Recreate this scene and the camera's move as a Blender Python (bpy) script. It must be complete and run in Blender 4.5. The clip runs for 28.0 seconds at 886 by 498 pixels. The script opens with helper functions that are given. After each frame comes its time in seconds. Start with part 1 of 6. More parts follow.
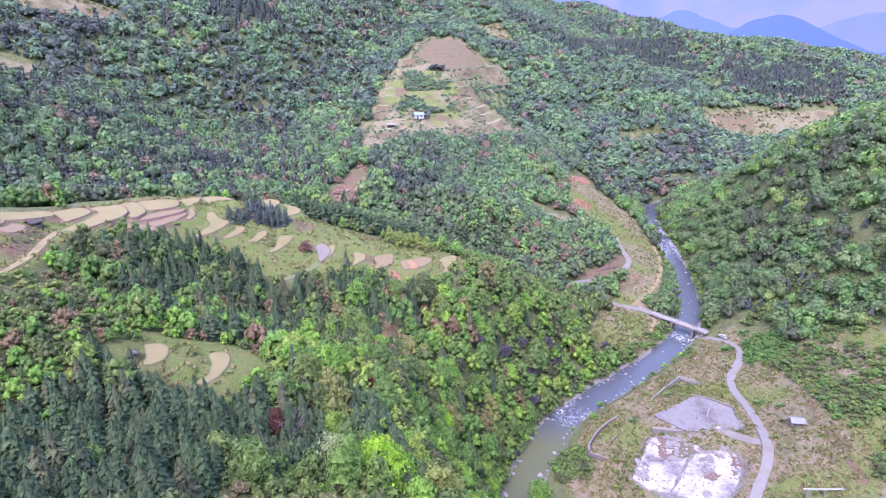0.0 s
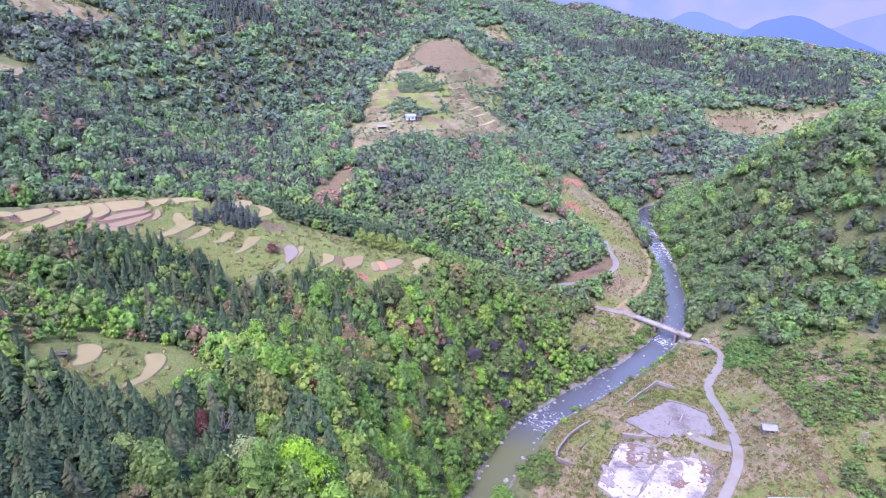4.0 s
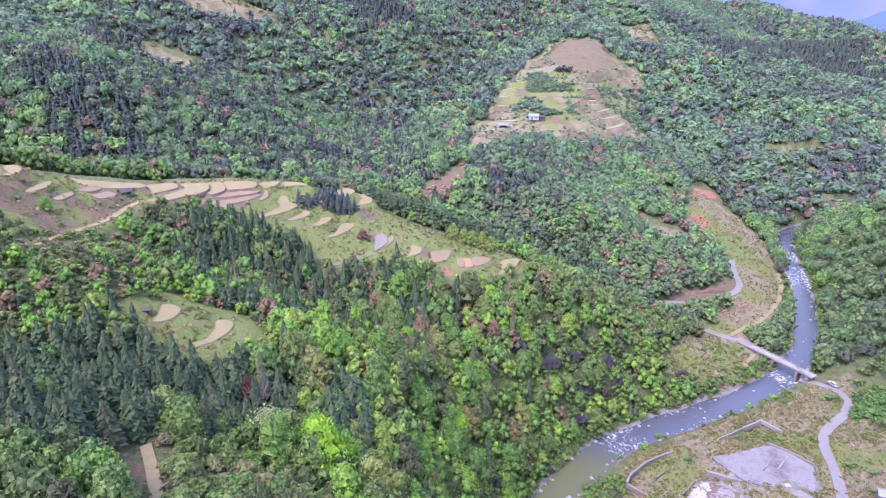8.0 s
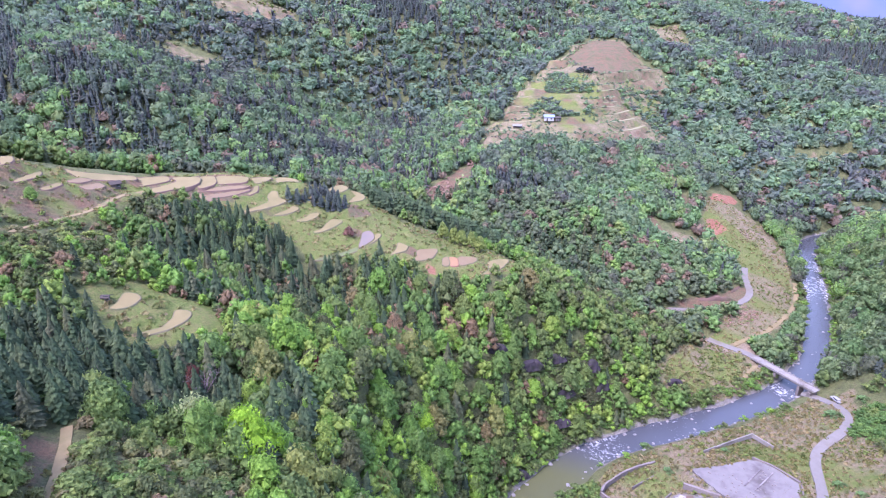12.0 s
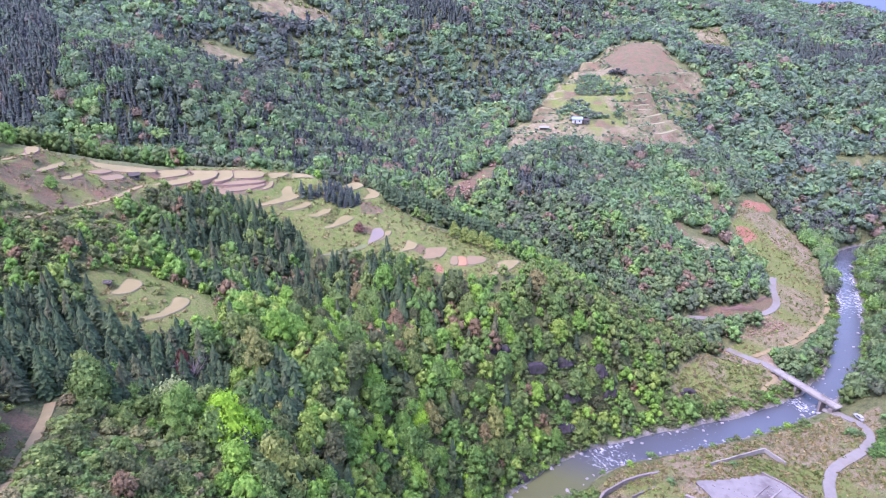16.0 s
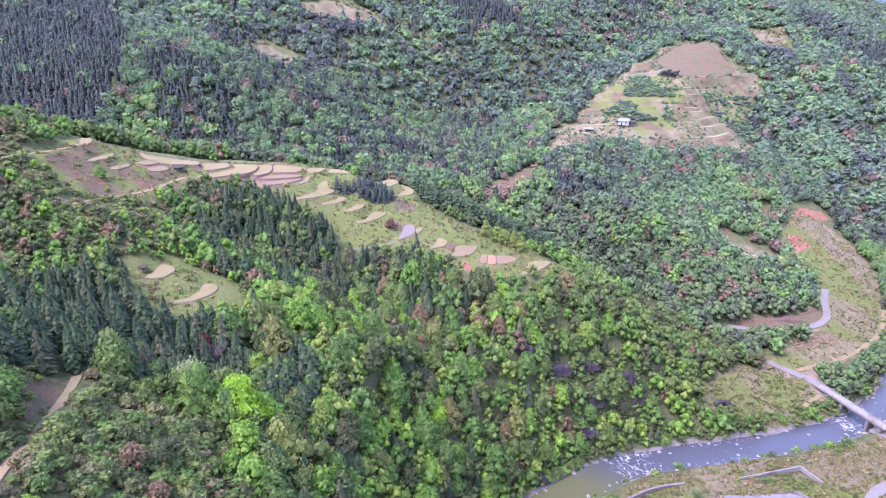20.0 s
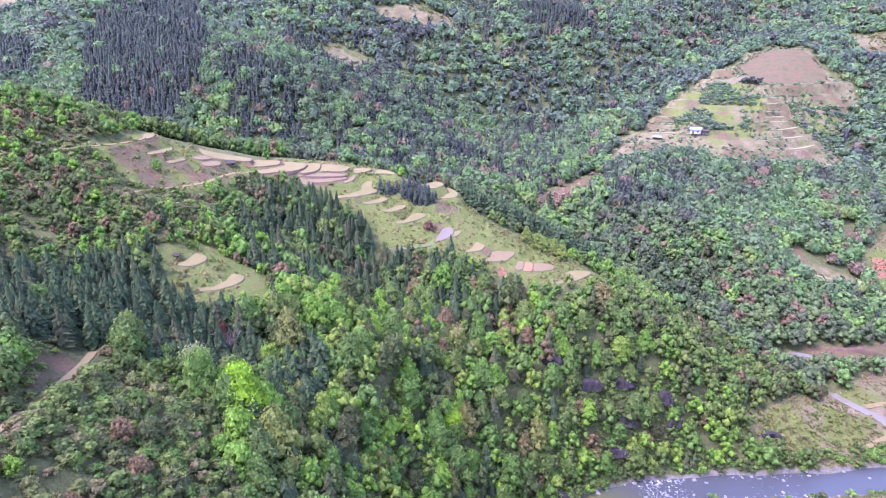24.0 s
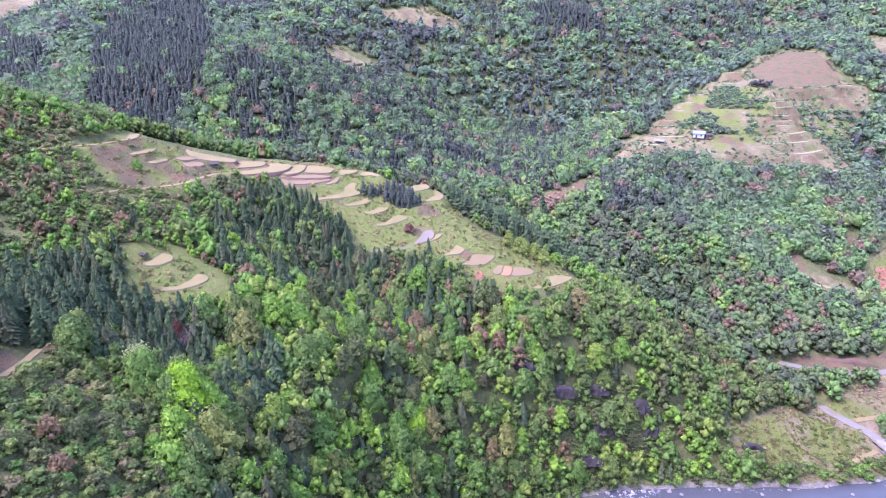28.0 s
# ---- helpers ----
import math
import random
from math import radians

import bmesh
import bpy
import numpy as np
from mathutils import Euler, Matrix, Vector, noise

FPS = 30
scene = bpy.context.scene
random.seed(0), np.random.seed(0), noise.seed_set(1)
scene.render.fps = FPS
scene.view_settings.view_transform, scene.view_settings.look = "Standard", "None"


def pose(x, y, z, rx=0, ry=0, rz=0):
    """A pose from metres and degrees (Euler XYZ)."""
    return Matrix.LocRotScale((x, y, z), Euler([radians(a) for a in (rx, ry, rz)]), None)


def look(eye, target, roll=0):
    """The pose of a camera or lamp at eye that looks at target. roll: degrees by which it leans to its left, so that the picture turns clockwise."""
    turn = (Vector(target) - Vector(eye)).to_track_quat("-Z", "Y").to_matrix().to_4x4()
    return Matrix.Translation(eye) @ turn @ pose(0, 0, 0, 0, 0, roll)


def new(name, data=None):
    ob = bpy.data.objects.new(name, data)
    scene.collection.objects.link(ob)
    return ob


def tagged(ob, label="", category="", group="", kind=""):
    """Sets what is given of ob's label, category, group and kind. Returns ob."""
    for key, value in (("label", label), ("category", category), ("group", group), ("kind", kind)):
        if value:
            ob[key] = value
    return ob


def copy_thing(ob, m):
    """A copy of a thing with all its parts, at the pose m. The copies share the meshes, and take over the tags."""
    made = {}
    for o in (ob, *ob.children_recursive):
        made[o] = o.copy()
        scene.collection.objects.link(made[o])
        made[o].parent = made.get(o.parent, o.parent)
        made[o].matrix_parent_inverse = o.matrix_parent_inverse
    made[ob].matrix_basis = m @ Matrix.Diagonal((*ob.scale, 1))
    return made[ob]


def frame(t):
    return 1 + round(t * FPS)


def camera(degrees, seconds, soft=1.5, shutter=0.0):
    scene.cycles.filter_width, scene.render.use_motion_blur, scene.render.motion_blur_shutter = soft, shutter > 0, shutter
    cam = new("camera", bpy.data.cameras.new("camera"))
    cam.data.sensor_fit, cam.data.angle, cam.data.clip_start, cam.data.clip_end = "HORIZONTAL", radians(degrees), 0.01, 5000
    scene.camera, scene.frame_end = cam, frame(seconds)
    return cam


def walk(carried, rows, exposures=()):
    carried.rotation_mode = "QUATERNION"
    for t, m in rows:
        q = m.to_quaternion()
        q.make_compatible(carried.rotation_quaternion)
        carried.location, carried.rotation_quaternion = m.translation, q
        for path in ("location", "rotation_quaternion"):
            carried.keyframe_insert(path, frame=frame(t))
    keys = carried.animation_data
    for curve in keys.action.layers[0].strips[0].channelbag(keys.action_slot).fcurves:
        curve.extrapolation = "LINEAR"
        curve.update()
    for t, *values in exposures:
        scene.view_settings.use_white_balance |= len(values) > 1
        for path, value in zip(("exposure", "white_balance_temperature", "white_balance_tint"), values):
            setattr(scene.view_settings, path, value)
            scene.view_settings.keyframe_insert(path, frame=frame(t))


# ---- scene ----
cam = camera(74.84, 28.0, 1.0)
# seconds, x, y, z, heading, pitch, roll
FLIGHT = [
    (0, 0.00, 0.00, 130.00, -0.00, -21.97, 0.30),
    (0.5, 1.60, -0.07, 130.03, 0.14, -21.93, 0.16),
    (1, 3.25, 0.07, 130.02, 0.35, -21.93, 0.18),
    (1.5, 5.04, 0.28, 130.01, 0.48, -21.90, 0.09),
    (2, 6.90, 0.46, 129.86, 0.57, -21.85, 0.06),
    (2.5, 8.79, 0.74, 129.68, 0.58, -21.81, 0.04),
    (4.5, 16.57, 2.16, 128.74, 2.26, -21.68, -0.06),
    (5, 18.35, 2.37, 128.56, 5.23, -21.69, -0.06),
    (5.5, 20.26, 2.57, 128.46, 8.25, -21.69, -0.10),
    (6, 22.27, 2.92, 128.36, 10.48, -21.70, -0.07),
    (6.5, 24.34, 3.43, 128.23, 12.49, -21.70, -0.10),
    (7, 26.52, 4.05, 128.05, 14.07, -21.71, -0.07),
    (7.5, 28.72, 4.66, 127.96, 14.98, -21.72, -0.05),
    (8, 30.95, 5.41, 127.87, 15.56, -21.70, -0.09),
    (8.5, 33.15, 6.20, 127.76, 15.85, -21.70, -0.10),
    (9, 35.49, 7.11, 127.60, 16.07, -21.70, -0.10),
    (9.5, 37.80, 8.06, 127.40, 16.23, -21.69, -0.08),
    (10, 39.90, 8.77, 127.27, 16.55, -21.65, -0.12),
    (10.5, 41.98, 9.38, 127.19, 17.06, -21.64, -0.12),
    (11, 44.10, 10.00, 127.03, 17.75, -21.63, -0.10),
    (11.5, 46.07, 10.58, 126.81, 18.58, -21.59, -0.11),
    (12, 47.85, 11.26, 126.64, 19.47, -21.55, -0.09),
    (12.5, 49.46, 11.88, 126.38, 20.47, -21.50, -0.10),
    (13, 50.93, 12.49, 126.05, 21.57, -21.45, -0.07),
    (13.5, 52.22, 13.08, 125.72, 22.61, -21.42, -0.01),
    (15.5, 56.41, 14.43, 125.36, 23.48, -21.34, 0.10),
    (16, 57.39, 14.62, 125.37, 23.48, -21.31, 0.09),
    (16.5, 58.19, 14.78, 125.41, 23.00, -21.34, 0.10),
    (17, 58.93, 14.84, 125.43, 20.86, -21.30, 0.07),
    (17.5, 59.62, 14.96, 125.42, 20.09, -21.32, 0.04),
    (18, 60.41, 15.22, 125.26, 19.88, -21.26, 0.02),
    (18.5, 61.25, 15.59, 125.06, 20.05, -21.21, -0.01),
    (19, 62.11, 15.90, 124.84, 22.14, -21.18, -0.00),
    (19.5, 62.94, 16.23, 124.67, 25.63, -21.21, 0.03),
    (20, 63.97, 16.71, 124.50, 28.71, -21.20, 0.03),
    (20.5, 65.24, 17.37, 124.30, 31.03, -21.18, 0.05),
    (21, 66.57, 18.15, 124.13, 33.02, -21.10, 0.03),
    (21.5, 67.91, 19.09, 124.01, 34.54, -21.11, 0.02),
    (23.5, 73.93, 23.59, 123.96, 36.55, -20.85, 0.06),
    (24, 75.51, 24.81, 123.96, 36.82, -20.78, 0.04),
    (24.5, 77.14, 26.06, 124.02, 37.04, -20.75, 0.05),
    (25, 78.71, 27.36, 124.09, 37.16, -20.71, 0.03),
    (25.5, 80.17, 28.64, 124.10, 37.38, -20.68, 0.04),
    (26, 81.54, 29.92, 124.10, 37.47, -20.64, 0.02),
    (26.5, 82.83, 31.17, 124.14, 37.56, -20.64, 0.04),
    (27, 84.04, 32.30, 124.15, 38.00, -20.62, 0.00),
    (27.5, 85.18, 33.35, 124.07, 38.76, -20.58, 0.04),
    (28, 86.29, 34.37, 123.97, 38.99, -20.58, 0.03),
]
walk(cam, [(t, pose(x, y, z, 90 + p, 0, h) @ pose(0, 0, 0, 0, 0, r)) for t, x, y, z, h, p, r in FLIGHT],
     [(0, 2.3, 5650, 44), (18, 2.35, 5650, 48), (24, 2.48, 5650, 50), (28, 2.48, 5650, 50)])

# ---- sky, sun, exposure ----
SUN_HEIGHT, SUN_TURN = 60.0, 205.0
world = bpy.data.worlds.new("world")
scene.world = world
world.use_nodes = True
sky = world.node_tree.nodes.new("ShaderNodeTexSky")
sky.sky_type, sky.sun_disc = "NISHITA", False
sky.sun_elevation, sky.sun_rotation = radians(SUN_HEIGHT), radians(SUN_TURN)
sky.air_density, sky.dust_density = 1.6, 1.6
world.node_tree.nodes["Background"].inputs["Strength"].default_value = 0.15
world.node_tree.links.new(sky.outputs[0], world.node_tree.nodes["Background"].inputs["Color"])
sun = new("sun", bpy.data.lights.new("sun", "SUN"))
sun.data.energy, sun.data.angle, sun.data.color = 1.25, radians(25), (1.0, 0.97, 0.93)
# the sky's rotation runs clockwise from +y
toward = Vector((math.sin(radians(SUN_TURN)) * math.cos(radians(SUN_HEIGHT)), math.cos(radians(SUN_TURN)) * math.cos(radians(SUN_HEIGHT)), math.sin(radians(SUN_HEIGHT))))
sun.matrix_world = look((0, 0, 900), Vector((0, 0, 900)) - toward)

# ---- materials ----
def material(name, rough=0.8, metal=0.0):
    m = bpy.data.materials.new(name)
    m.use_nodes = True
    shader = m.node_tree.nodes["Principled BSDF"]
    shader.inputs["Roughness"].default_value, shader.inputs["Metallic"].default_value = rough, metal
    return m, m.node_tree, shader


def node(tree, kind, **values):
    n = tree.nodes.new(kind)
    for key, value in values.items():
        n.inputs[key].default_value = value
    return n


def noise_of(tree, scale, detail=4.0, rough=0.6, distort=0.0, world_space=True):
    n = node(tree, "ShaderNodeTexNoise", Scale=scale, Detail=detail, Roughness=rough, Distortion=distort)
    if world_space:
        g = tree.nodes.new("ShaderNodeNewGeometry")
        tree.links.new(g.outputs["Position"], n.inputs["Vector"])
    else:
        c = tree.nodes.new("ShaderNodeTexCoord")
        tree.links.new(c.outputs["Object"], n.inputs["Vector"])
    return n.outputs[0]


def ramp(tree, source, *stops):
    r = tree.nodes.new("ShaderNodeValToRGB")
    while len(r.color_ramp.elements) < len(stops):
        r.color_ramp.elements.new(0.5)
    for e, (at, colour) in zip(r.color_ramp.elements, stops):
        e.position, e.color = at, (*colour, 1)
    tree.links.new(source, r.inputs[0])
    return r.outputs[0]


def mix(tree, factor, a, b, how="MIX"):
    n = tree.nodes.new("ShaderNodeMix")
    n.data_type, n.blend_type = "RGBA", how
    for value, socket in ((factor, n.inputs[0]), (a, n.inputs[6]), (b, n.inputs[7])):
        if isinstance(value, (int, float)):
            socket.default_value = value
        elif isinstance(value, tuple):
            socket.default_value = (*value, 1)
        else:
            tree.links.new(value, socket)
    return n.outputs[2]


def bump(tree, shader, height, strength, distance):
    b = node(tree, "ShaderNodeBump", Strength=strength, Distance=distance)
    tree.links.new(height, b.inputs["Height"])
    tree.links.new(b.outputs[0], shader.inputs["Normal"])


def plain(name, dark, light, scale, rough=0.85, relief=0.03, metal=0.0, blotch=None):
    """A surface with two scales of variation between two tones, and a third tone in blotches."""
    m, tree, shader = material(name, rough, metal)
    shader.inputs["Specular IOR Level"].default_value = 0.15 if rough > 0.7 else 0.5
    colour = mix(tree, noise_of(tree, scale, 6), dark, light)
    if blotch:
        spots = ramp(tree, noise_of(tree, scale * 0.17, 5, 0.65), (0.5, (0, 0, 0)), (0.66, (1, 1, 1)))
        colour = mix(tree, spots, colour, blotch)
    tree.links.new(colour, shader.inputs["Base Color"])
    bump(tree, shader, noise_of(tree, scale * 3, 5, 0.7), 0.6, relief)
    return m


def leaf(name, tones, by_object, rough=0.55, glow=0.38):
    """Foliage: tone by tree (by_object: Object Info's random, else the tree's own tint value), varied leaf by leaf."""
    m, tree, shader = material(name, rough)
    if by_object:
        which = tree.nodes.new("ShaderNodeObjectInfo").outputs["Random"]
    else:
        a = tree.nodes.new("ShaderNodeAttribute")
        a.attribute_name = "tint"
        which = a.outputs["Fac"]
    colour = ramp(tree, which, *[(n / (len(tones) - 1), t) for n, t in enumerate(tones)])
    island = tree.nodes.new("ShaderNodeNewGeometry").outputs["Random Per Island"]
    vary = ramp(tree, island, (0.0, (0.87, 0.88, 0.9)), (1.0, (1.15, 1.15, 1.08)))
    colour = mix(tree, 1.0, colour, vary, "MULTIPLY")
    clump = ramp(tree, noise_of(tree, 0.55, 3), (0.3, (0.82, 0.85, 0.88)), (0.7, (1.2, 1.16, 1.05)))
    colour = mix(tree, 1.0, colour, clump, "MULTIPLY")
    grain = noise_of(tree, 2.3, 4, 0.78)
    colour = mix(tree, 1.0, colour, ramp(tree, grain, (0.33, (0.68, 0.7, 0.73)), (0.5, (1.0, 1.0, 1.0)), (0.67, (1.38, 1.34, 1.22))), "MULTIPLY")
    bump(tree, shader, grain, 0.35, 0.25)
    tree.links.new(colour, shader.inputs["Base Color"])
    shader.inputs["Specular IOR Level"].default_value = 0.06
    through_leaf = node(tree, "ShaderNodeBsdfTranslucent")
    tree.links.new(colour, through_leaf.inputs["Color"])
    both = node(tree, "ShaderNodeMixShader", Fac=glow)
    tree.links.new(shader.outputs[0], both.inputs[1])
    tree.links.new(through_leaf.outputs[0], both.inputs[2])
    tree.links.new(both.outputs[0], tree.nodes["Material Output"].inputs["Surface"])
    return m


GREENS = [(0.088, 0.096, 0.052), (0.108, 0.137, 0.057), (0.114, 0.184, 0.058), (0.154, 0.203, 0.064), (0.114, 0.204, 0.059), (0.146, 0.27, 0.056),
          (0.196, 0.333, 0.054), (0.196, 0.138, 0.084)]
# distance haze is put into these base colours: bluer, greyer greens
HAZED_GREENS = [(0.1, 0.108, 0.1), (0.106, 0.138, 0.11), (0.12, 0.178, 0.114), (0.146, 0.2, 0.114), (0.12, 0.192, 0.114), (0.148, 0.24, 0.114), (0.182, 0.274, 0.11), (0.195, 0.15, 0.12)]
FIRS = [(0.042, 0.06, 0.035), (0.051, 0.077, 0.041), (0.06, 0.094, 0.045), (0.086, 0.09, 0.05), (0.049, 0.082, 0.043)]
SCRUB = [(0.128, 0.175, 0.0612), (0.182, 0.24, 0.0653), (0.193, 0.18, 0.0867), (0.161, 0.225, 0.0653), (0.171, 0.19, 0.0765), (0.139, 0.165, 0.0673), (0.187, 0.15, 0.0918), (0.171, 0.235, 0.0673)]
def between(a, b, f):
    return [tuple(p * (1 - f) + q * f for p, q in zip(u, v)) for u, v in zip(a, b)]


# blends that carry part of the painted haze, then most of it
broadleaf_inner = leaf("lightly hazed foliage", between(GREENS, HAZED_GREENS, 0.45), False)
broadleaf_middle = leaf("hazed hillside foliage", between(GREENS, HAZED_GREENS, 0.75), False)
broadleaf_near = leaf("broadleaf foliage", GREENS, True)
broadleaf_mid = leaf("slope foliage", GREENS, False)
broadleaf_far = leaf("hazed woodland foliage", HAZED_GREENS, False)
fir_near = leaf("fir needles", FIRS, True, 0.6, 0.22)
# haze painted into the firs too: lifted, bluish tones
HAZED_FIRS = [(0.048, 0.053, 0.058), (0.052, 0.064, 0.058), (0.056, 0.074, 0.058), (0.08, 0.073, 0.066), (0.05, 0.07, 0.058)]
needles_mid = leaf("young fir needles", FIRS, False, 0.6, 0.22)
fir_far = leaf("hazed fir needles", HAZED_FIRS, False, 0.6, 0.15)
scrub_far = leaf("scrub foliage", SCRUB, False)
grass_tuft = leaf("rough grass", [(0.11, 0.15, 0.045), (0.16, 0.165, 0.058), (0.22, 0.182, 0.09), (0.245, 0.2, 0.115), (0.165, 0.17, 0.062)], False)
red_leaf = leaf("red foliage", [(0.12, 0.03, 0.032), (0.15, 0.035, 0.036)], True)
russet_leaf = leaf("russet foliage", [(0.09, 0.045, 0.035), (0.11, 0.05, 0.04)], True)
pink_leaf = leaf("pinkish foliage", [(0.16, 0.085, 0.07), (0.18, 0.1, 0.08)], True)
lime_leaf = leaf("lime green foliage", [(0.2, 0.36, 0.03), (0.22, 0.38, 0.035)], True, 0.5, 0.35)
fresh_leaf = leaf("fresh green foliage", [(0.13, 0.22, 0.06), (0.15, 0.25, 0.065)], True)
blossom = leaf("white blossom", [(0.21, 0.255, 0.11), (0.25, 0.29, 0.14)], True)
bamboo_leaf = leaf("bamboo leaves", [(0.19, 0.24, 0.07), (0.22, 0.27, 0.08)], True)
fresh_thicket = leaf("fresh thicket leaves", [(0.09, 0.17, 0.055), (0.11, 0.2, 0.06), (0.13, 0.22, 0.06)], False)
bark = plain("bark", (0.06, 0.045, 0.035), (0.14, 0.11, 0.085), 2.0, 0.9, 0.05)
dead_wood = plain("bare grey twigs", (0.122, 0.0912, 0.0912), (0.198, 0.152, 0.152), 2.0, 0.9, 0.02)
concrete = plain("weathered concrete", (0.155, 0.143, 0.125), (0.24, 0.225, 0.2), 0.9, 0.85, 0.03, blotch=(0.12, 0.106, 0.088))
pale_concrete = plain("pale crushed concrete", (0.18, 0.164, 0.15), (0.34, 0.32, 0.3), 0.45, 0.9, 0.1, blotch=(0.072, 0.0604, 0.0584))
grey_slab = plain("grey slab", (0.12, 0.11, 0.103), (0.172, 0.16, 0.15), 0.6, 0.85, 0.03, blotch=(0.081, 0.0699, 0.0652))
old_wall = plain("stained wall", (0.0918, 0.0766, 0.0658), (0.194, 0.171, 0.158), 0.8, 0.9, 0.06)
rubble_stone = plain("rubble", (0.101, 0.0844, 0.073), (0.225, 0.202, 0.185), 1.5, 0.9, 0.1)
road_gravel = plain("pale gravel road", (0.125, 0.114, 0.098), (0.18, 0.168, 0.148), 0.7, 0.9, 0.03, blotch=(0.135, 0.118, 0.088))
dirt_track = plain("dirt track", (0.155, 0.116, 0.055), (0.215, 0.168, 0.085), 0.6, 0.95, 0.05, blotch=(0.12, 0.112, 0.05))
stone = plain("river stone", (0.124, 0.112, 0.107), (0.258, 0.248, 0.236), 1.2, 0.75, 0.08)
# dark rock, with the shade among the trees put into its tones
cliff_rock = plain("shade-dark cliff rock", (0.0165, 0.0143, 0.0166), (0.066, 0.055, 0.0598), 0.7, 0.9, 0.3, blotch=(0.0275, 0.033, 0.0156))
red_earth = plain("red earth", (0.152, 0.0646, 0.0418), (0.236, 0.114, 0.076), 0.5, 0.95, 0.2, blotch=(0.198, 0.129, 0.0912))
brown_earth = plain("brown earth bank", (0.0836, 0.0532, 0.0418), (0.152, 0.0988, 0.076), 0.5, 0.95, 0.25, blotch=(0.0912, 0.0836, 0.0456))
white_paint = plain("white painted metal", (0.188, 0.188, 0.188), (0.257, 0.257, 0.257), 3.0, 0.35, 0.002)
blue_sheet = plain("blue roof sheet", (0.122, 0.167, 0.258), (0.198, 0.251, 0.35), 0.8, 0.5, 0.02)
white_wall = plain("whitewashed wall", (0.309, 0.304, 0.293), (0.405, 0.399, 0.382), 0.8, 0.85, 0.02)
grey_roof = plain("dark roof tiles", (0.04, 0.034, 0.028), (0.075, 0.064, 0.054), 1.4, 0.9, 0.05)
dark_timber = plain("dark timber", (0.05, 0.04, 0.035), (0.12, 0.1, 0.085), 2.0, 0.85, 0.03)
pale_roof = plain("faded roof sheet", (0.114, 0.114, 0.118), (0.182, 0.182, 0.186), 0.8, 0.7, 0.02)
tyre_rubber = plain("tyre rubber", (0.02, 0.02, 0.02), (0.03, 0.03, 0.03), 5.0, 0.8, 0.005)
car_glass = plain("dark car glass", (0.02, 0.025, 0.03), (0.03, 0.035, 0.04), 2.0, 0.08, 0.0)
bracken = plain("rust-brown dead bracken", (0.2, 0.12, 0.09), (0.33, 0.22, 0.16), 0.8, 0.95, 0.1)


def ground_material():
    """Forest floor, with grass, bare soil, damp field and gravel where the ground's cover values say so."""
    m, tree, shader = material("ground", 0.95)
    shader.inputs["Specular IOR Level"].default_value = 0.08

    def value(name):
        a = tree.nodes.new("ShaderNodeAttribute")
        a.attribute_name = name
        return a.outputs["Fac"]

    def patchy(name, scale):
        n = tree.nodes.new("ShaderNodeMath")
        n.operation = "MULTIPLY_ADD"
        n.inputs[1].default_value, n.inputs[2].default_value = 0.7, -0.35
        tree.links.new(noise_of(tree, scale, 5, 0.65), n.inputs[0])
        a = tree.nodes.new("ShaderNodeMath")
        a.operation = "ADD"
        tree.links.new(value(name), a.inputs[0])
        tree.links.new(n.outputs[0], a.inputs[1])
        return ramp(tree, a.outputs[0], (0.4, (0, 0, 0)), (0.6, (1, 1, 1)))

    fine = noise_of(tree, 0.9, 6, 0.7)
    floor_colour = ramp(tree, noise_of(tree, 0.4, 7, 0.75), (0.3, (0.05, 0.052, 0.026)), (0.45, (0.085, 0.095, 0.04)), (0.55, (0.105, 0.118, 0.048)), (0.7, (0.12, 0.095, 0.055)))
    grass = ramp(tree, noise_of(tree, 0.35, 8, 0.8), (0.25, (0.072, 0.104, 0.026)), (0.45, (0.105, 0.134, 0.036)), (0.6, (0.14, 0.134, 0.052)), (0.75, (0.098, 0.128, 0.032)))
    straw = ramp(tree, noise_of(tree, 0.3, 8, 0.8), (0.28, (0.07, 0.09, 0.036)), (0.43, (0.12, 0.122, 0.054)), (0.52, (0.165, 0.134, 0.08)), (0.64, (0.205, 0.158, 0.108)), (0.8, (0.12, 0.125, 0.052)))
    soil = ramp(tree, noise_of(tree, 0.3, 6, 0.7), (0.25, (0.144, 0.108, 0.068)), (0.5, (0.192, 0.148, 0.1)), (0.75, (0.24, 0.192, 0.136)))
    red = ramp(tree, noise_of(tree, 0.25, 6, 0.7), (0.25, (0.176, 0.076, 0.048)), (0.5, (0.24, 0.112, 0.072)), (0.75, (0.208, 0.144, 0.088)))
    brown = ramp(tree, noise_of(tree, 0.2, 7, 0.75), (0.25, (0.105, 0.062, 0.036)), (0.4, (0.145, 0.09, 0.055)), (0.52, (0.115, 0.092, 0.054)), (0.62, (0.076, 0.088, 0.038)), (0.75, (0.112, 0.08, 0.053)))
    gravel = ramp(tree, noise_of(tree, 0.8, 6, 0.7), (0.25, (0.104, 0.092, 0.08)), (0.5, (0.16, 0.148, 0.136)), (0.75, (0.224, 0.212, 0.2)))
    colour = floor_colour
    for name, scale, tone in (("straw", 0.12, straw), ("grass", 0.15, grass), ("brown", 0.1, brown), ("soil", 0.25, soil), ("red", 0.15, red), ("gravel", 0.3, gravel)):
        colour = mix(tree, patchy(name, scale), colour, tone)
    speck = ramp(tree, noise_of(tree, 2.4, 5, 0.8), (0.3, (0.6, 0.6, 0.6)), (0.5, (1, 1, 1)), (0.7, (1.35, 1.33, 1.25)))
    colour = mix(tree, 1.0, colour, speck, "MULTIPLY")
    tree.links.new(colour, shader.inputs["Base Color"])
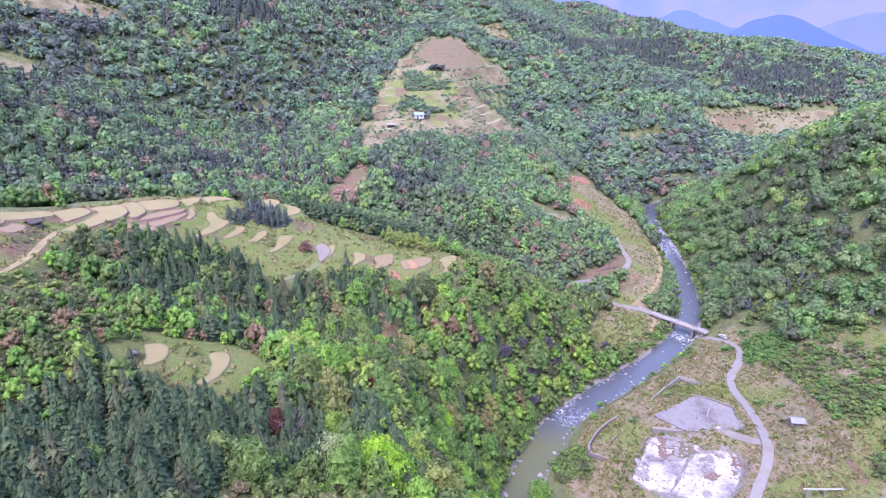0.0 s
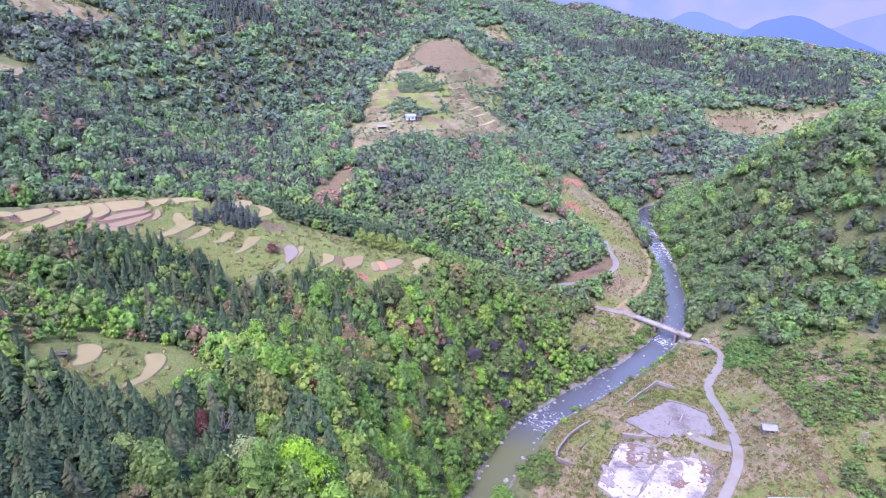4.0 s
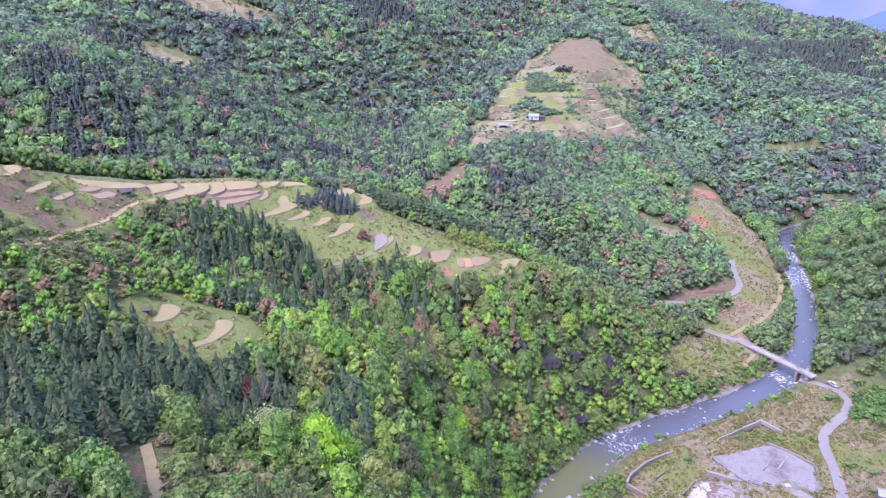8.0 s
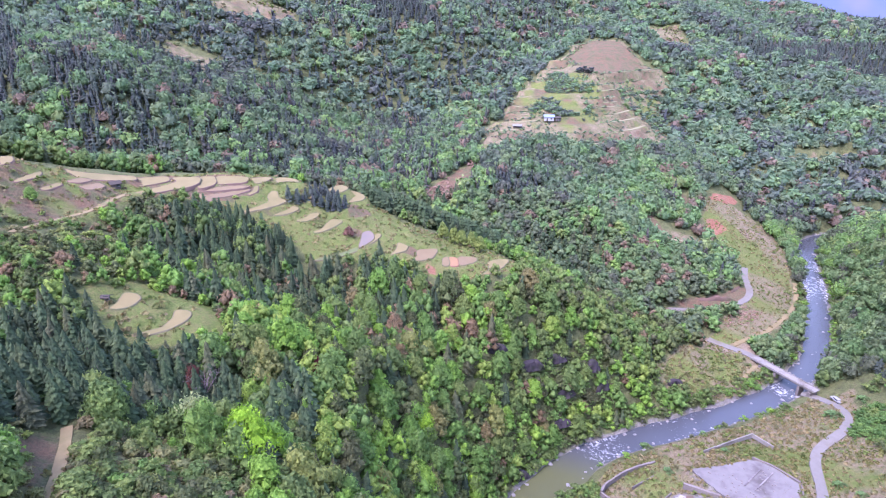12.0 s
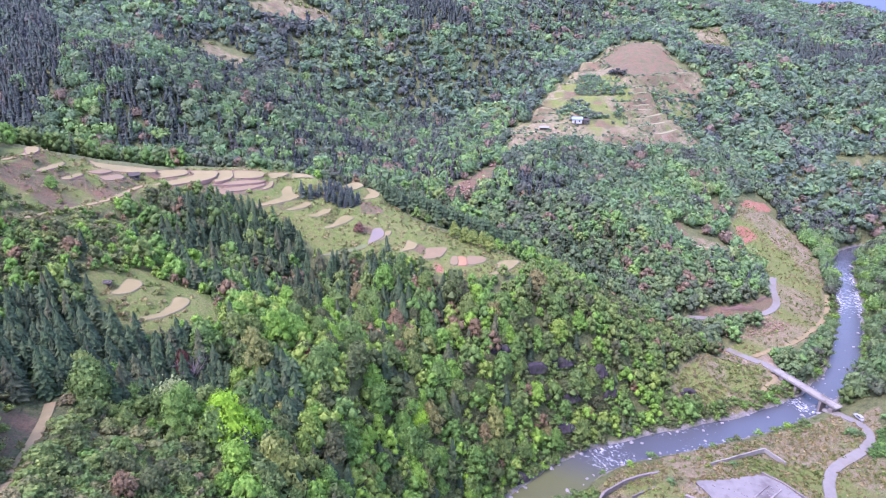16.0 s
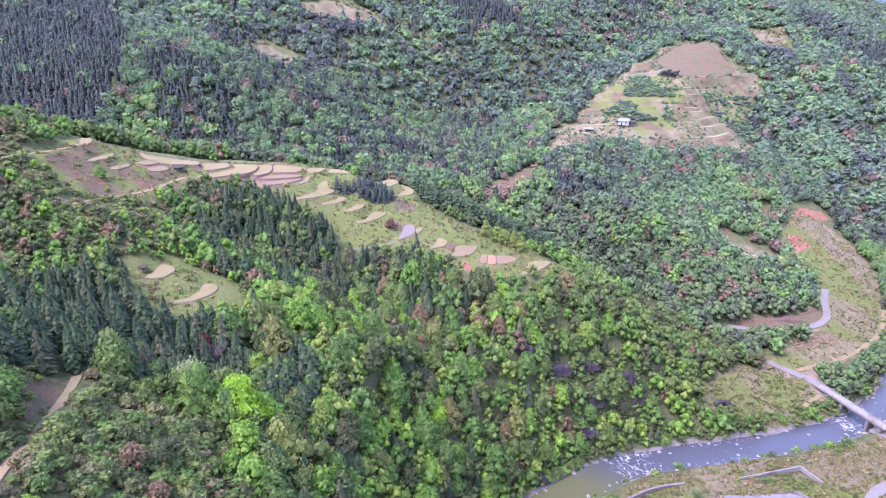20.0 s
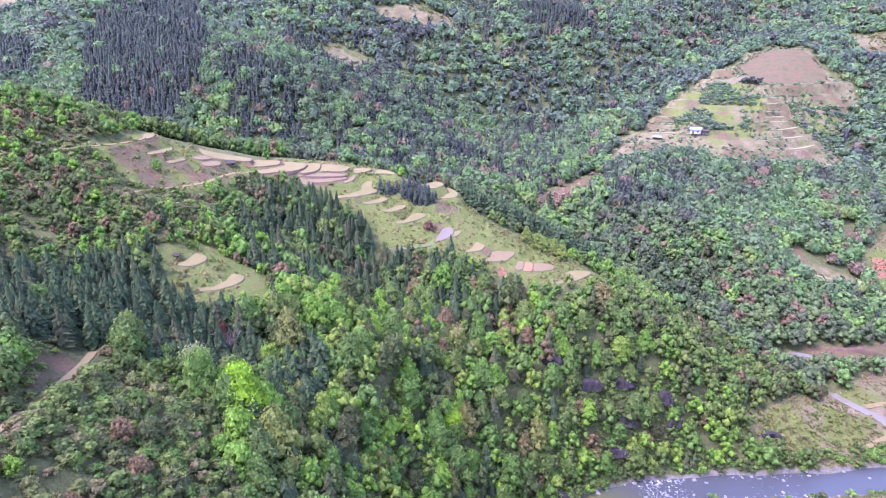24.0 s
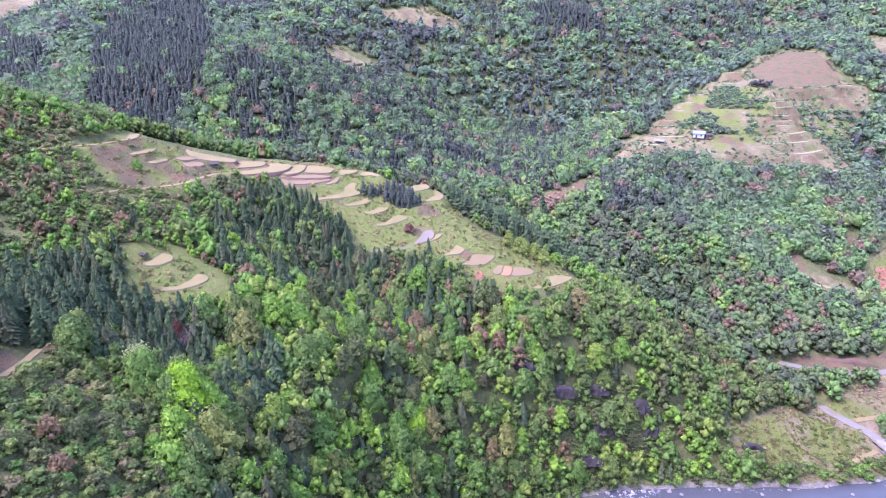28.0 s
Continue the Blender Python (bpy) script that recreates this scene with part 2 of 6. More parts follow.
    bump(tree, shader, noise_of(tree, 1.2, 6, 0.75), 1.0, 0.6)
    return m


def water_material():
    """Green in the pool, blue-grey in the run, broken white where it falls."""
    m, tree, shader = material("river water", 0.12)
    shader.inputs["Specular IOR Level"].default_value = 0.3
    a = tree.nodes.new("ShaderNodeAttribute")
    a.attribute_name = "run"
    foam = tree.nodes.new("ShaderNodeAttribute")
    foam.attribute_name = "foam"
    colour = mix(tree, a.outputs["Fac"], (0.075, 0.08, 0.035), (0.055, 0.06, 0.068))
    n = tree.nodes.new("ShaderNodeMath")
    n.operation = "ADD"
    tree.links.new(foam.outputs["Fac"], n.inputs[0])
    tree.links.new(noise_of(tree, 0.75, 6, 0.75, 1.2), n.inputs[1])
    white = ramp(tree, n.outputs[0], (0.82, (0, 0, 0)), (1.0, (1, 1, 1)))
    colour = mix(tree, white, colour, (0.5, 0.51, 0.53))
    tree.links.new(colour, shader.inputs["Base Color"])
    shine = ramp(tree, white, (0.0, (0.16, 0.16, 0.16)), (1.0, (0.8, 0.8, 0.8)))
    tree.links.new(shine, shader.inputs["Roughness"])
    bump(tree, shader, noise_of(tree, 1.6, 5, 0.7, 0.6), 0.6, 0.15)
    return m


field_soil = plain("dry field soil", (0.146, 0.117, 0.05), (0.194, 0.16, 0.074), 0.35, 0.95, 0.08, blotch=(0.135, 0.12, 0.05))
damp_field = plain("damp field", (0.132, 0.094, 0.048), (0.178, 0.132, 0.072), 0.25, 0.85, 0.05, blotch=(0.16, 0.11, 0.075))
flooded_field = plain("flooded field", (0.09, 0.084, 0.068), (0.115, 0.106, 0.088), 0.12, 0.6, 0.01, blotch=(0.17, 0.115, 0.08))
grass_field = plain("grassy field", (0.076, 0.106, 0.038), (0.129, 0.137, 0.0646), 0.5, 0.95, 0.08)
pale_tread = plain("pale grassy tread", (0.16, 0.15, 0.08), (0.23, 0.205, 0.115), 0.4, 0.95, 0.05)
ploughed = plain("reddish ploughed soil", (0.19, 0.105, 0.05), (0.25, 0.15, 0.08), 0.5, 0.9, 0.04)
field_bank = plain("grassy field bank", (0.09, 0.085, 0.045), (0.15, 0.125, 0.075), 0.9, 0.95, 0.08, blotch=(0.08, 0.105, 0.038))
ground_cover, river_water = ground_material(), water_material()

# ---- the lie of the land: spurs, gullies and flats as lines of (x, y, z) ----
LINES = {
    "terraced_spur": [(-190, 60, 114), (-150, 85, 104), (-128, 101, 96), (-120, 122, 90.5), (-112, 146, 79), (-84, 188, 73),
                      (-58, 203, 63), (-36, 195, 56.5), (-10, 204, 48), (8, 201, 44), (26, 194, 36), (42, 206, 20), (58, 214, 4)],
    "spur_foot": [(-105, 112, 83), (-96, 140, 76), (-82, 164, 71), (-58, 172, 60), (-40, 176, 54), (-22, 172, 47), (0, 180, 42)],
    "near_gully": [(-88, 125, 72), (-66, 140, 56), (-49, 146, 47), (-25, 148, 40), (-5, 150, 32), (8, 152, 24), (20, 156, 10)],
    "near_slope": [(-120, 60, 98), (-85, 82, 84), (-64, 88, 75), (-55, 97, 70), (-42, 99, 66.5), (-28, 103, 58), (-16, 107, 50), (4, 122, 32), (12, 131, 15)],
    "track_slope": [(-70, 66, 74), (-54, 73, 67), (-38, 64, 70), (-23, 55, 69.5), (-11, 48, 71), (2, 36, 72), (14, 20, 72)],
    "below_track": [(-40, 78, 64), (-27, 85, 54), (-14, 72, 58), (-4, 62, 60), (0, 95, 38), (10, 84, 38), (14, 70, 42), (26, 40, 46)],
    "cliff_top": [(15, 140, 14), (17, 158, 22), (21, 176, 30), (32, 189, 30), (44, 199, 23), (56, 209, 12)],
    "cliff_foot": [(14, 120, -2), (17, 130, -3), (21, 146, -3), (28, 162, -3), (37, 177, -3), (50, 191, -3), (66, 203, -3), (82, 215, -2.5)],
    "right_bank": [(34, 128, -3.6), (38, 148, -3.4), (48, 164, -2.6), (64, 176, -2.2), (84, 192, -2), (103, 209, -2)],
    "upper_left_bank": [(92, 228, -2), (104, 244, -1.5), (113, 262, -1), (121, 288, -0.6), (128, 325, -0.2), (131, 359, 0.5), (134, 388, 2)],
    "upper_right_bank": [(124, 232, -2), (135, 260, -1), (142, 288, -0.5), (149, 325, 1), (153, 358, 2), (158, 392, 4)],
    "river_flat": [(50, 140, -2), (68, 132, 2), (60, 158, 0), (80, 178, 1), (91, 166, 5), (98, 142, 6.5), (88, 126, 5), (78, 112, 4)],
    "road_flat": [(104, 154, 4.5), (107, 172, 3), (108, 186, 2), (120, 204, 0.6), (122, 218, 0), (116, 168, 8), (110, 146, 13.5), (108, 131, 14)],
    "bridge_head": [(98, 244, -0.4), (88, 249, 0.6), (80, 236, 2), (72, 226, 4), (80, 224, -1), (99, 268, 1), (106, 286, 3)],
    "meadow": [(103, 298, 4.8), (112, 320, 4), (118, 350, 3.5), (120, 376, 5), (106, 352, 8), (91, 364, 13), (98, 402, 19), (112, 398, 10)],
    "back_gully": [(-420, 130, 95), (-300, 165, 80), (-220, 205, 64), (-160, 241, 54), (-120, 255, 48), (-80, 262, 42), (-40, 252, 36),
                   (0, 246, 28), (36, 246, 14), (64, 252, 4)],
    "far_gully": [(-45, 720, 132), (-62, 640, 112), (-88, 560, 96), (-105, 480, 73), (-110, 420, 58), (-96, 360, 49), (-84, 310, 44)],
    "hut_ridge": [(60, 284, 12), (30, 290, 27), (12, 293, 32), (-15, 274, 33), (-50, 302, 43), (-22, 340, 49), (-18, 380, 55), (-18, 415, 63.6),
                  (-10, 460, 79), (-6, 506, 92), (8, 560, 103), (19, 600, 109), (36, 690, 114), (25, 780, 138), (10, 900, 168)],
    "hut_ridge_east": [(59, 321, 18), (70, 322, 14), (48, 380, 36), (60, 440, 44), (84, 470, 38), (80, 560, 76), (110, 620, 80), (148, 666, 86), (215, 755, 102)],
    "far_slope": [(-290, 205, 98), (-214, 238, 92), (-234, 252, 106), (-228, 328, 95), (-186, 327, 82), (-157, 366, 54), (-131, 464, 81),
                  (-172, 463, 103), (-245, 425, 127), (-177, 495, 112), (-120, 560, 112)],
    "far_crest": [(-420, 240, 138), (-330, 300, 132), (-340, 430, 158), (-300, 540, 172), (-170, 650, 150), (-90, 740, 156), (-40, 900, 182)],
    "upper_valley": [(150, 412, 5), (172, 440, 7), (205, 462, 9), (250, 490, 12), (320, 520, 15), (450, 560, 22)],
    "valley_far_side": [(126, 430, 14), (130, 462, 27), (172, 512, 24), (215, 530, 26), (262, 556, 29), (330, 590, 34), (420, 640, 44)],
    "far_spur": [(120, 760, 122), (170, 900, 140), (250, 880, 124), (330, 850, 104), (430, 800, 82), (560, 740, 62), (700, 700, 48)],
    "beyond_spur": [(180, 1000, 110), (330, 960, 50), (470, 920, 10), (620, 850, -20), (715, 790, -30)],
    "west_gully": [(-420, 130, 92), (-520, 120, 96), (-640, 150, 106)],
    "west_hill": [(-520, 60, 130), (-600, 190, 128), (-660, 260, 150), (-700, 330, 175), (-560, 300, 160), (-700, 120, 140)],
    "right_hill": [(151, 372, 6), (157, 345, 19), (162, 310, 45), (168, 275, 65), (175, 243, 80), (190, 212, 94), (222, 176, 104), (250, 120, 108), (270, 40, 104)],
    "right_hill_foot": [(132, 232, 7), (133, 206, 8), (128, 186, 10), (134, 164, 18), (126, 140, 20), (120, 108, 18), (140, 90, 30), (150, 150, 30), (158, 196, 34)],
    "right_hill_back": [(190, 372, 24), (214, 320, 62), (240, 270, 92), (300, 320, 86), (380, 360, 78), (330, 200, 124), (480, 240, 120)],
    "south": [(20, -40, 70), (-60, -20, 98), (-160, -60, 130), (80, -60, 40), (160, -80, 66), (90, 40, 12), (60, 92, -2), (120, 20, 36)],
}
RIVER = [(100, 10), (86, 46), (62, 74), (38, 94), (23, 112), (20, 126), (25, 140), (34, 158), (42, 170), (58, 184), (77, 199), (97, 216),
         (112, 233), (124, 257), (131, 286), (139, 325), (142, 359), (146, 392), (154, 412), (176, 430), (210, 450), (255, 478), (330, 505), (450, 545)]


def resample(line, step):
    """Points every step metres along a line."""
    p = np.array(line, float)
    d = np.r_[0, np.cumsum(np.linalg.norm(np.diff(p[:, :2], axis=0), axis=1))]
    s = np.linspace(0, d[-1], max(2, int(d[-1] / step) + 1))
    return np.stack([np.interp(s, d, p[:, k]) for k in range(p.shape[1])], 1)


def smooth_line(line, step):
    """The same with its corners rounded."""
    p = resample(line, 2.0)
    k = np.hanning(13)[1:-1]
    q = np.stack([np.convolve(np.pad(p[:, c], 5, mode="edge"), k / k.sum(), "valid") for c in range(p.shape[1])], 1)
    q[0], q[-1] = p[0], p[-1]
    return resample(q, step)


def water_level(y):
    return -5.0 + (np.clip(y, 60, 460) - 225) * 0.012


def distance_to(line, x, y):
    """Distance from places to a dense line, and the number of the nearest point."""
    best, at = np.full(x.shape, 1e9), np.zeros(x.shape, int)
    for n, p in enumerate(line):
        d = (x - p[0]) ** 2 + (y - p[1]) ** 2
        near = d < best
        best[near], at[near] = d[near], n
    return np.sqrt(best), at


KNOTS = np.concatenate([np.concatenate([resample(line, 22.0), np.array(line, float)]) for line in LINES.values()])
_, first = np.unique((KNOTS[:, :2] / 5).round().astype(int), axis=0, return_index=True)
KNOTS = KNOTS[np.sort(first)]
SOFT = 6.0
gap = np.sqrt(((KNOTS[:, None, :2] - KNOTS[None, :, :2]) ** 2).sum(-1) + SOFT**2)
base_z = KNOTS[:, 2].mean()
WEIGHTS = np.linalg.solve(-gap + 4.0 * np.eye(len(KNOTS)), KNOTS[:, 2] - base_z)
RIVER_LINE = smooth_line(RIVER, 3.0)


def wave(x, y, size, seed):
    """Smooth value noise, -1 to 1."""
    table = np.random.RandomState(seed).rand(64, 64) * 2 - 1
    u, v = x / size + 1000.3, y / size + 1000.7
    i, j = np.floor(u).astype(int), np.floor(v).astype(int)
    f, g = u - i, v - j
    f, g = f * f * (3 - 2 * f), g * g * (3 - 2 * g)
    i0, i1, j0, j1 = i % 64, (i + 1) % 64, j % 64, (j + 1) % 64
    return (table[i0, j0] * (1 - f) + table[i1, j0] * f) * (1 - g) + (table[i0, j1] * (1 - f) + table[i1, j1] * f) * g


def rough_height(x, y):
    """The land without river, terraces or roads."""
    x, y = np.asarray(x, float), np.asarray(y, float)
    shape = x.shape
    x, y = x.ravel(), y.ravel()
    cx, cy = np.clip(x, -700, 720), np.clip(y, -120, 1000)
    z = np.empty(len(x))
    for a in range(0, len(x), 20000):
        s = slice(a, a + 20000)
        d = np.sqrt((cx[s, None] - KNOTS[:, 0]) ** 2 + (cy[s, None] - KNOTS[:, 1]) ** 2 + SOFT**2)
        z[s] = base_z - d @ WEIGHTS
    out = np.hypot(x - cx, y - cy)
    hills = 60 + 130 * wave(x, y, 500, 5) + 50 * wave(x, y, 190, 6)
    east = np.clip((x * 0.8 + y * 0.6 - 780) / 330, 0, 1)
    far = hills * (1 - east) + east * (-300 + 20 * wave(x, y, 300, 7)) + (1 - east) * np.clip(out, 0, 900) * 0.18
    t = np.clip(out / 350, 0, 1)
    z = z * (1 - t) + far * t
    return z.reshape(shape)

# ---- plan of covers ----
TERRACES = [(-116, 100), (-121, 112), (-131, 122), (-126, 132), (-117, 152), (-88, 196), (-68, 212), (-58, 216), (-36, 203), (-8, 211), (11, 207), (8, 196), (0, 186),
            (-14, 178), (-31, 176), (-36, 171), (-51, 161), (-57, 164), (-69, 162), (-78, 156), (-88, 155), (-97, 145), (-95, 128), (-86, 99), (-100, 102)]
SMALL_TERRACE = [(-56, 89), (-58, 94), (-59, 99), (-51, 101.5), (-45, 104.5), (-41.5, 103), (-40, 97.6), (-42, 90), (-46, 86), (-51.5, 88)]
BARE_HILL = [(-62, 398), (-50, 417), (-52, 455), (-45, 485), (-40, 533), (-32, 562), (-23, 608), (-15, 626), (7, 622), (22, 590), (36, 560), (53, 558), (58, 541), (55, 511), (57, 473),
             (62, 450), (49, 424), (25, 403), (6, 383), (-6, 390), (-23, 376), (-50, 352), (-54, 383)]
HILL_TOP = [(-30, 557), (-20, 594), (-15, 618), (7, 612), (22, 585), (36, 558), (42, 547), (21, 518), (5, 504), (-2, 500)]
HILL_BARE_SPOTS = [[(29, 521), (48, 538), (41, 515), (30, 506)], [(-47, 383), (-33, 392), (-23, 382), (-26, 374), (-38, 367)], [(31, 432), (45, 454), (53, 444), (41, 424), (33, 421)],
                   [(6, 466), (22, 488), (30, 470), (12, 442)]]
MEADOW = [(86, 352), (84, 372), (90, 398), (108, 402), (124, 396), (131, 372), (130, 340), (126, 311), (116, 278), (104, 262), (90, 246), (79, 244), (86, 262), (98, 284), (104, 298), (100, 322)]
RIVER_FLAT = [(36, 122), (40, 148), (50, 165), (66, 178), (86, 194), (106, 212), (118, 224), (127, 224), (129, 206), (126, 190), (124, 170), (121, 150), (117, 128), (112, 100), (60, 96)]
BRIDGE_BANK = [(58, 208), (70, 206), (86, 214), (104, 232), (110, 240), (96, 248), (82, 246), (70, 234)]
BRIDGE_APRON = [(83, 248.4), (92.4, 255.5), (101.9, 251.3), (100.6, 245.1), (88, 241.8), (79.6, 240)]
SCRUB_SLOPE = [(-14, 36), (-24, 56), (-27, 66), (-16, 72), (-4, 70), (8, 62), (16, 44), (18, 20), (0, 20)]
SCRUB_HILL = [(-150, 40), (-145, 92), (-131, 108), (-112, 102), (-93, 106), (-88, 124), (-72, 122), (-64, 106), (-62, 92), (-64, 60), (-66, 40)]
SCRUB_RIGHT = [(124, 190), (140, 192), (152, 178), (156, 150), (150, 100), (112, 100), (117, 128), (121, 150), (124, 170)]
BRACKEN = [(-64, 290), (-58, 312), (-50, 338), (-41, 334), (-42, 306), (-46, 288), (-54, 280)]
FIR_PLOTS = [
    ([(-64, 58), (-62, 80), (-57, 85), (-47, 87), (-34, 92), (-23, 90), (-19, 82), (-24, 69), (-31, 62), (-30, 46), (-46, 36), (-62, 40)], 0.93),
    ([(-90, 142), (-79, 160), (-62, 162), (-51, 160), (-28, 174), (-10, 173), (-6, 162), (-26, 134), (-40, 112), (-54, 106), (-66, 114), (-80, 128)], 0.5),
    ([(-76, 182), (-62, 196), (-48, 194), (-50, 182), (-64, 174)], 0.85),
    ([(-62, 216), (-38, 248), (-6, 242), (2, 222), (-25, 213), (-46, 211)], 0.8),
    ([(-22, 90), (-14, 98), (-6, 92), (-2, 82), (8, 68), (12, 80), (2, 92)], 0.5),
    ([(-215, 525), (-176, 572), (-134, 526), (-175, 488)], 0.95),
    ([(-452, 278), (-386, 307), (-309, 269), (-272, 226), (-257, 211), (-243, 209), (-262, 182), (-289, 180), (-357, 206), (-399, 242)], 0.8),
    ([(-508, 199), (-387, 192), (-358, 172), (-374, 155), (-500, 150)], 0.85),
    ([(-276, 258), (-229, 253), (-205, 256), (-180, 236), (-204, 215), (-227, 223)], 0.6),
    ([(-220, 566), (-210, 596), (-176, 556), (-168, 520)], 0.8),
    ([(100, 700), (290, 760), (300, 680), (136, 672)], 0.85),
    ([(320, 720), (460, 700), (420, 618), (305, 630)], 0.85),
    ([(-370, 215), (-400, 310), (-300, 262), (-252, 226), (-246, 192), (-300, 176)], 0.95),
    ([(-640, 40), (-640, 150), (-540, 120), (-470, 60)], 0.95),
]
CLEARINGS = [
    [(-258, 320), (-260, 340), (-230, 348), (-229, 326)], [(-283, 408), (-270, 456), (-240, 460), (-228, 440), (-254, 402)],
    [(30, 706), (64, 712), (76, 650), (50, 622)], [(250, 556), (262, 590), (406, 610), (390, 572)], [(152, 500), (156, 510), (192, 526), (194, 516)],
    [(58, 326), (60, 333), (76, 342), (85, 336), (70, 324)], [(-700, 260), (-690, 330), (-560, 290), (-520, 190), (-600, 170)],
]
SLAB_YARD = [(71.5, 161.4), (78.5, 165), (89, 171.5), (94.6, 170.4), (100, 165.2), (98.8, 156), (97, 153.6), (90, 153.6), (80, 153), (74.3, 158)]
SLAB_PALE = [(57, 135), (61, 141), (65.6, 148.4), (69.5, 153.5), (76, 153), (79.7, 150), (83, 145.6), (91, 147.5), (93.6, 141.4), (88.6, 133), (82.7, 126.5), (67.4, 124), (60, 129)]
PADS = [(SLAB_YARD, 4.6), (SLAB_PALE, 2.6)]
ROADS = {
    "valley_road": (2.9, [(114.5, 227.4), (119, 222.3), (122.6, 218), (124, 212.5), (123, 205.5), (119, 198), (112, 190), (107.8, 184), (106.8, 178), (106.2, 170), (104.8, 160), (102.6, 150), (99.6, 140), (94, 132), (87.5, 124.5), (78, 110)]),
    "yard_branch": (3.4, [(101, 144), (97.5, 145.6), (94.4, 149.5), (92, 152)]),
    "bend_road": (3.0, [(66, 264), (74, 267.5), (88, 276), (98, 285), (103, 293), (104, 302), (102, 312), (104, 326)]),
    "bank_track": (2.0, [(92, 250), (97, 256), (107, 267), (114, 279), (121, 293), (127, 312), (129, 330)]),
    "bridge_approach": (3.4, [(99.6, 242.4), (101.3, 245.5), (93.6, 247.0), (85.4, 247.4), (82.2, 249.6)]),
    "bank_path": (1.5, [(99.2, 238.6), (96.6, 233.3), (93.4, 227.4), (90.4, 222)]),
    "hill_track": (1.6, [(16, 16), (4, 28), (-6, 36), (-10.3, 40.2), (-13, 43.6), (-16.4, 47.6), (-21.1, 52), (-26.4, 57), (-30, 60)]),
    "field_road": (2.2, [(-112, 90), (-114.4, 99), (-115.6, 105), (-116.8, 110.5), (-117.7, 115.9), (-119.8, 119.6), (-124, 124.5)]),
    "lower_field_road": (2.0, [(-88, 96), (-91.4, 104.6), (-93.7, 110.4), (-96.1, 120.6), (-96.7, 126.8), (-97.8, 131.6), (-100.1, 135.2), (-99.8, 140)]),
}


# terraced fields: cover, level, slope of the tread, outline of the plan
CREST_FIELDS = [
    ("soil", 90.0, (0.00, 0.00), [(-130.0, 125.0), (-126.3, 127.0), (-120.2, 122.7), (-117.6, 117.9)]),
    ("soil", 86.2, (-0.18, -0.09), [(-112.9, 116.6), (-116.4, 126.9), (-114.7, 126.2), (-112.0, 121.2), (-111.3, 116.0)]),
    ("soil", 83.4, (-0.26, -0.09), [(-108.2, 119.5), (-109.9, 126.7), (-108.5, 126.6), (-106.8, 120.8)]),
    ("soil", 80.4, (-0.09, -0.13), [(-129.9, 144.6), (-124.6, 144.3), (-114.7, 149.7), (-110.4, 153.3), (-105.7, 149.3), (-110.3, 141.8), (-117.1, 138.9)]),
    ("soil", 77.1, (-0.05, -0.06), [(-112.6, 155.3), (-107.7, 163.7), (-101.5, 158.9), (-103.3, 147.6)]),
    ("soil", 76.1, (-0.08, -0.03), [(-105.6, 163.4), (-98.8, 169.7), (-93.8, 163.3), (-93.6, 157.9), (-96.6, 148.2), (-98.9, 139.7), (-101.4, 141.0), (-100.2, 155.1), (-100.1, 160.9)]),
    ("soil", 74.7, (-0.07, -0.03), [(-100.8, 172.1), (-97.4, 175.7), (-90.6, 168.4), (-90.5, 160.8), (-94.0, 162.7)]),
    ("soil", 73.8, (-0.06, -0.01), [(-98.2, 177.3), (-91.4, 181.1), (-86.1, 181.1), (-84.7, 175.8), (-87.9, 171.8), (-90.8, 169.3)]),
    ("soil", 72.0, (0.00, 0.00), [(-90.0, 186.3), (-83.2, 190.1), (-81.7, 184.5), (-82.9, 179.8)]),
    ("soil", 71.0, (0.00, 0.00), [(-84.4, 193.2), (-76.7, 194.1), (-71.8, 190.5), (-77.3, 190.6), (-78.1, 186.0)]),
    ("damp", 72.8, (-0.23, 0.04), [(-92.1, 157.8), (-88.7, 159.3), (-84.4, 159.7), (-83.4, 157.4), (-86.7, 156.0), (-90.4, 155.5)]),
    ("soil", 71.3, (-0.20, 0.06), [(-82.0, 177.8), (-81.3, 178.6), (-78.9, 174.5), (-79.0, 170.6), (-80.1, 170.9), (-80.4, 174.3)]),
]
CREST_LEDGES = [
    ("damp", 73.2, (-0.17, 0.02), [(-92.2, 158.3), (-90.2, 165.0), (-85.2, 172.7), (-81.6, 175.2), (-83.3, 170.6), (-88.3, 163.0)]),
    ("damp", 72.1, (-0.23, 0.05), [(-88.5, 159.1), (-85.3, 165.4), (-82.5, 173.5), (-80.8, 173.4), (-82.5, 165.2), (-85.2, 159.7)]),
    ("damp", 82.2, (-0.18, -0.14), [(-112.0, 130.5), (-113.4, 136.4), (-110.4, 138.2), (-109.0, 132.3)]),
    ("damp", 80.7, (-0.20, -0.11), [(-109.2, 131.9), (-108.4, 138.3), (-105.0, 137.5), (-104.7, 131.3)]),
]
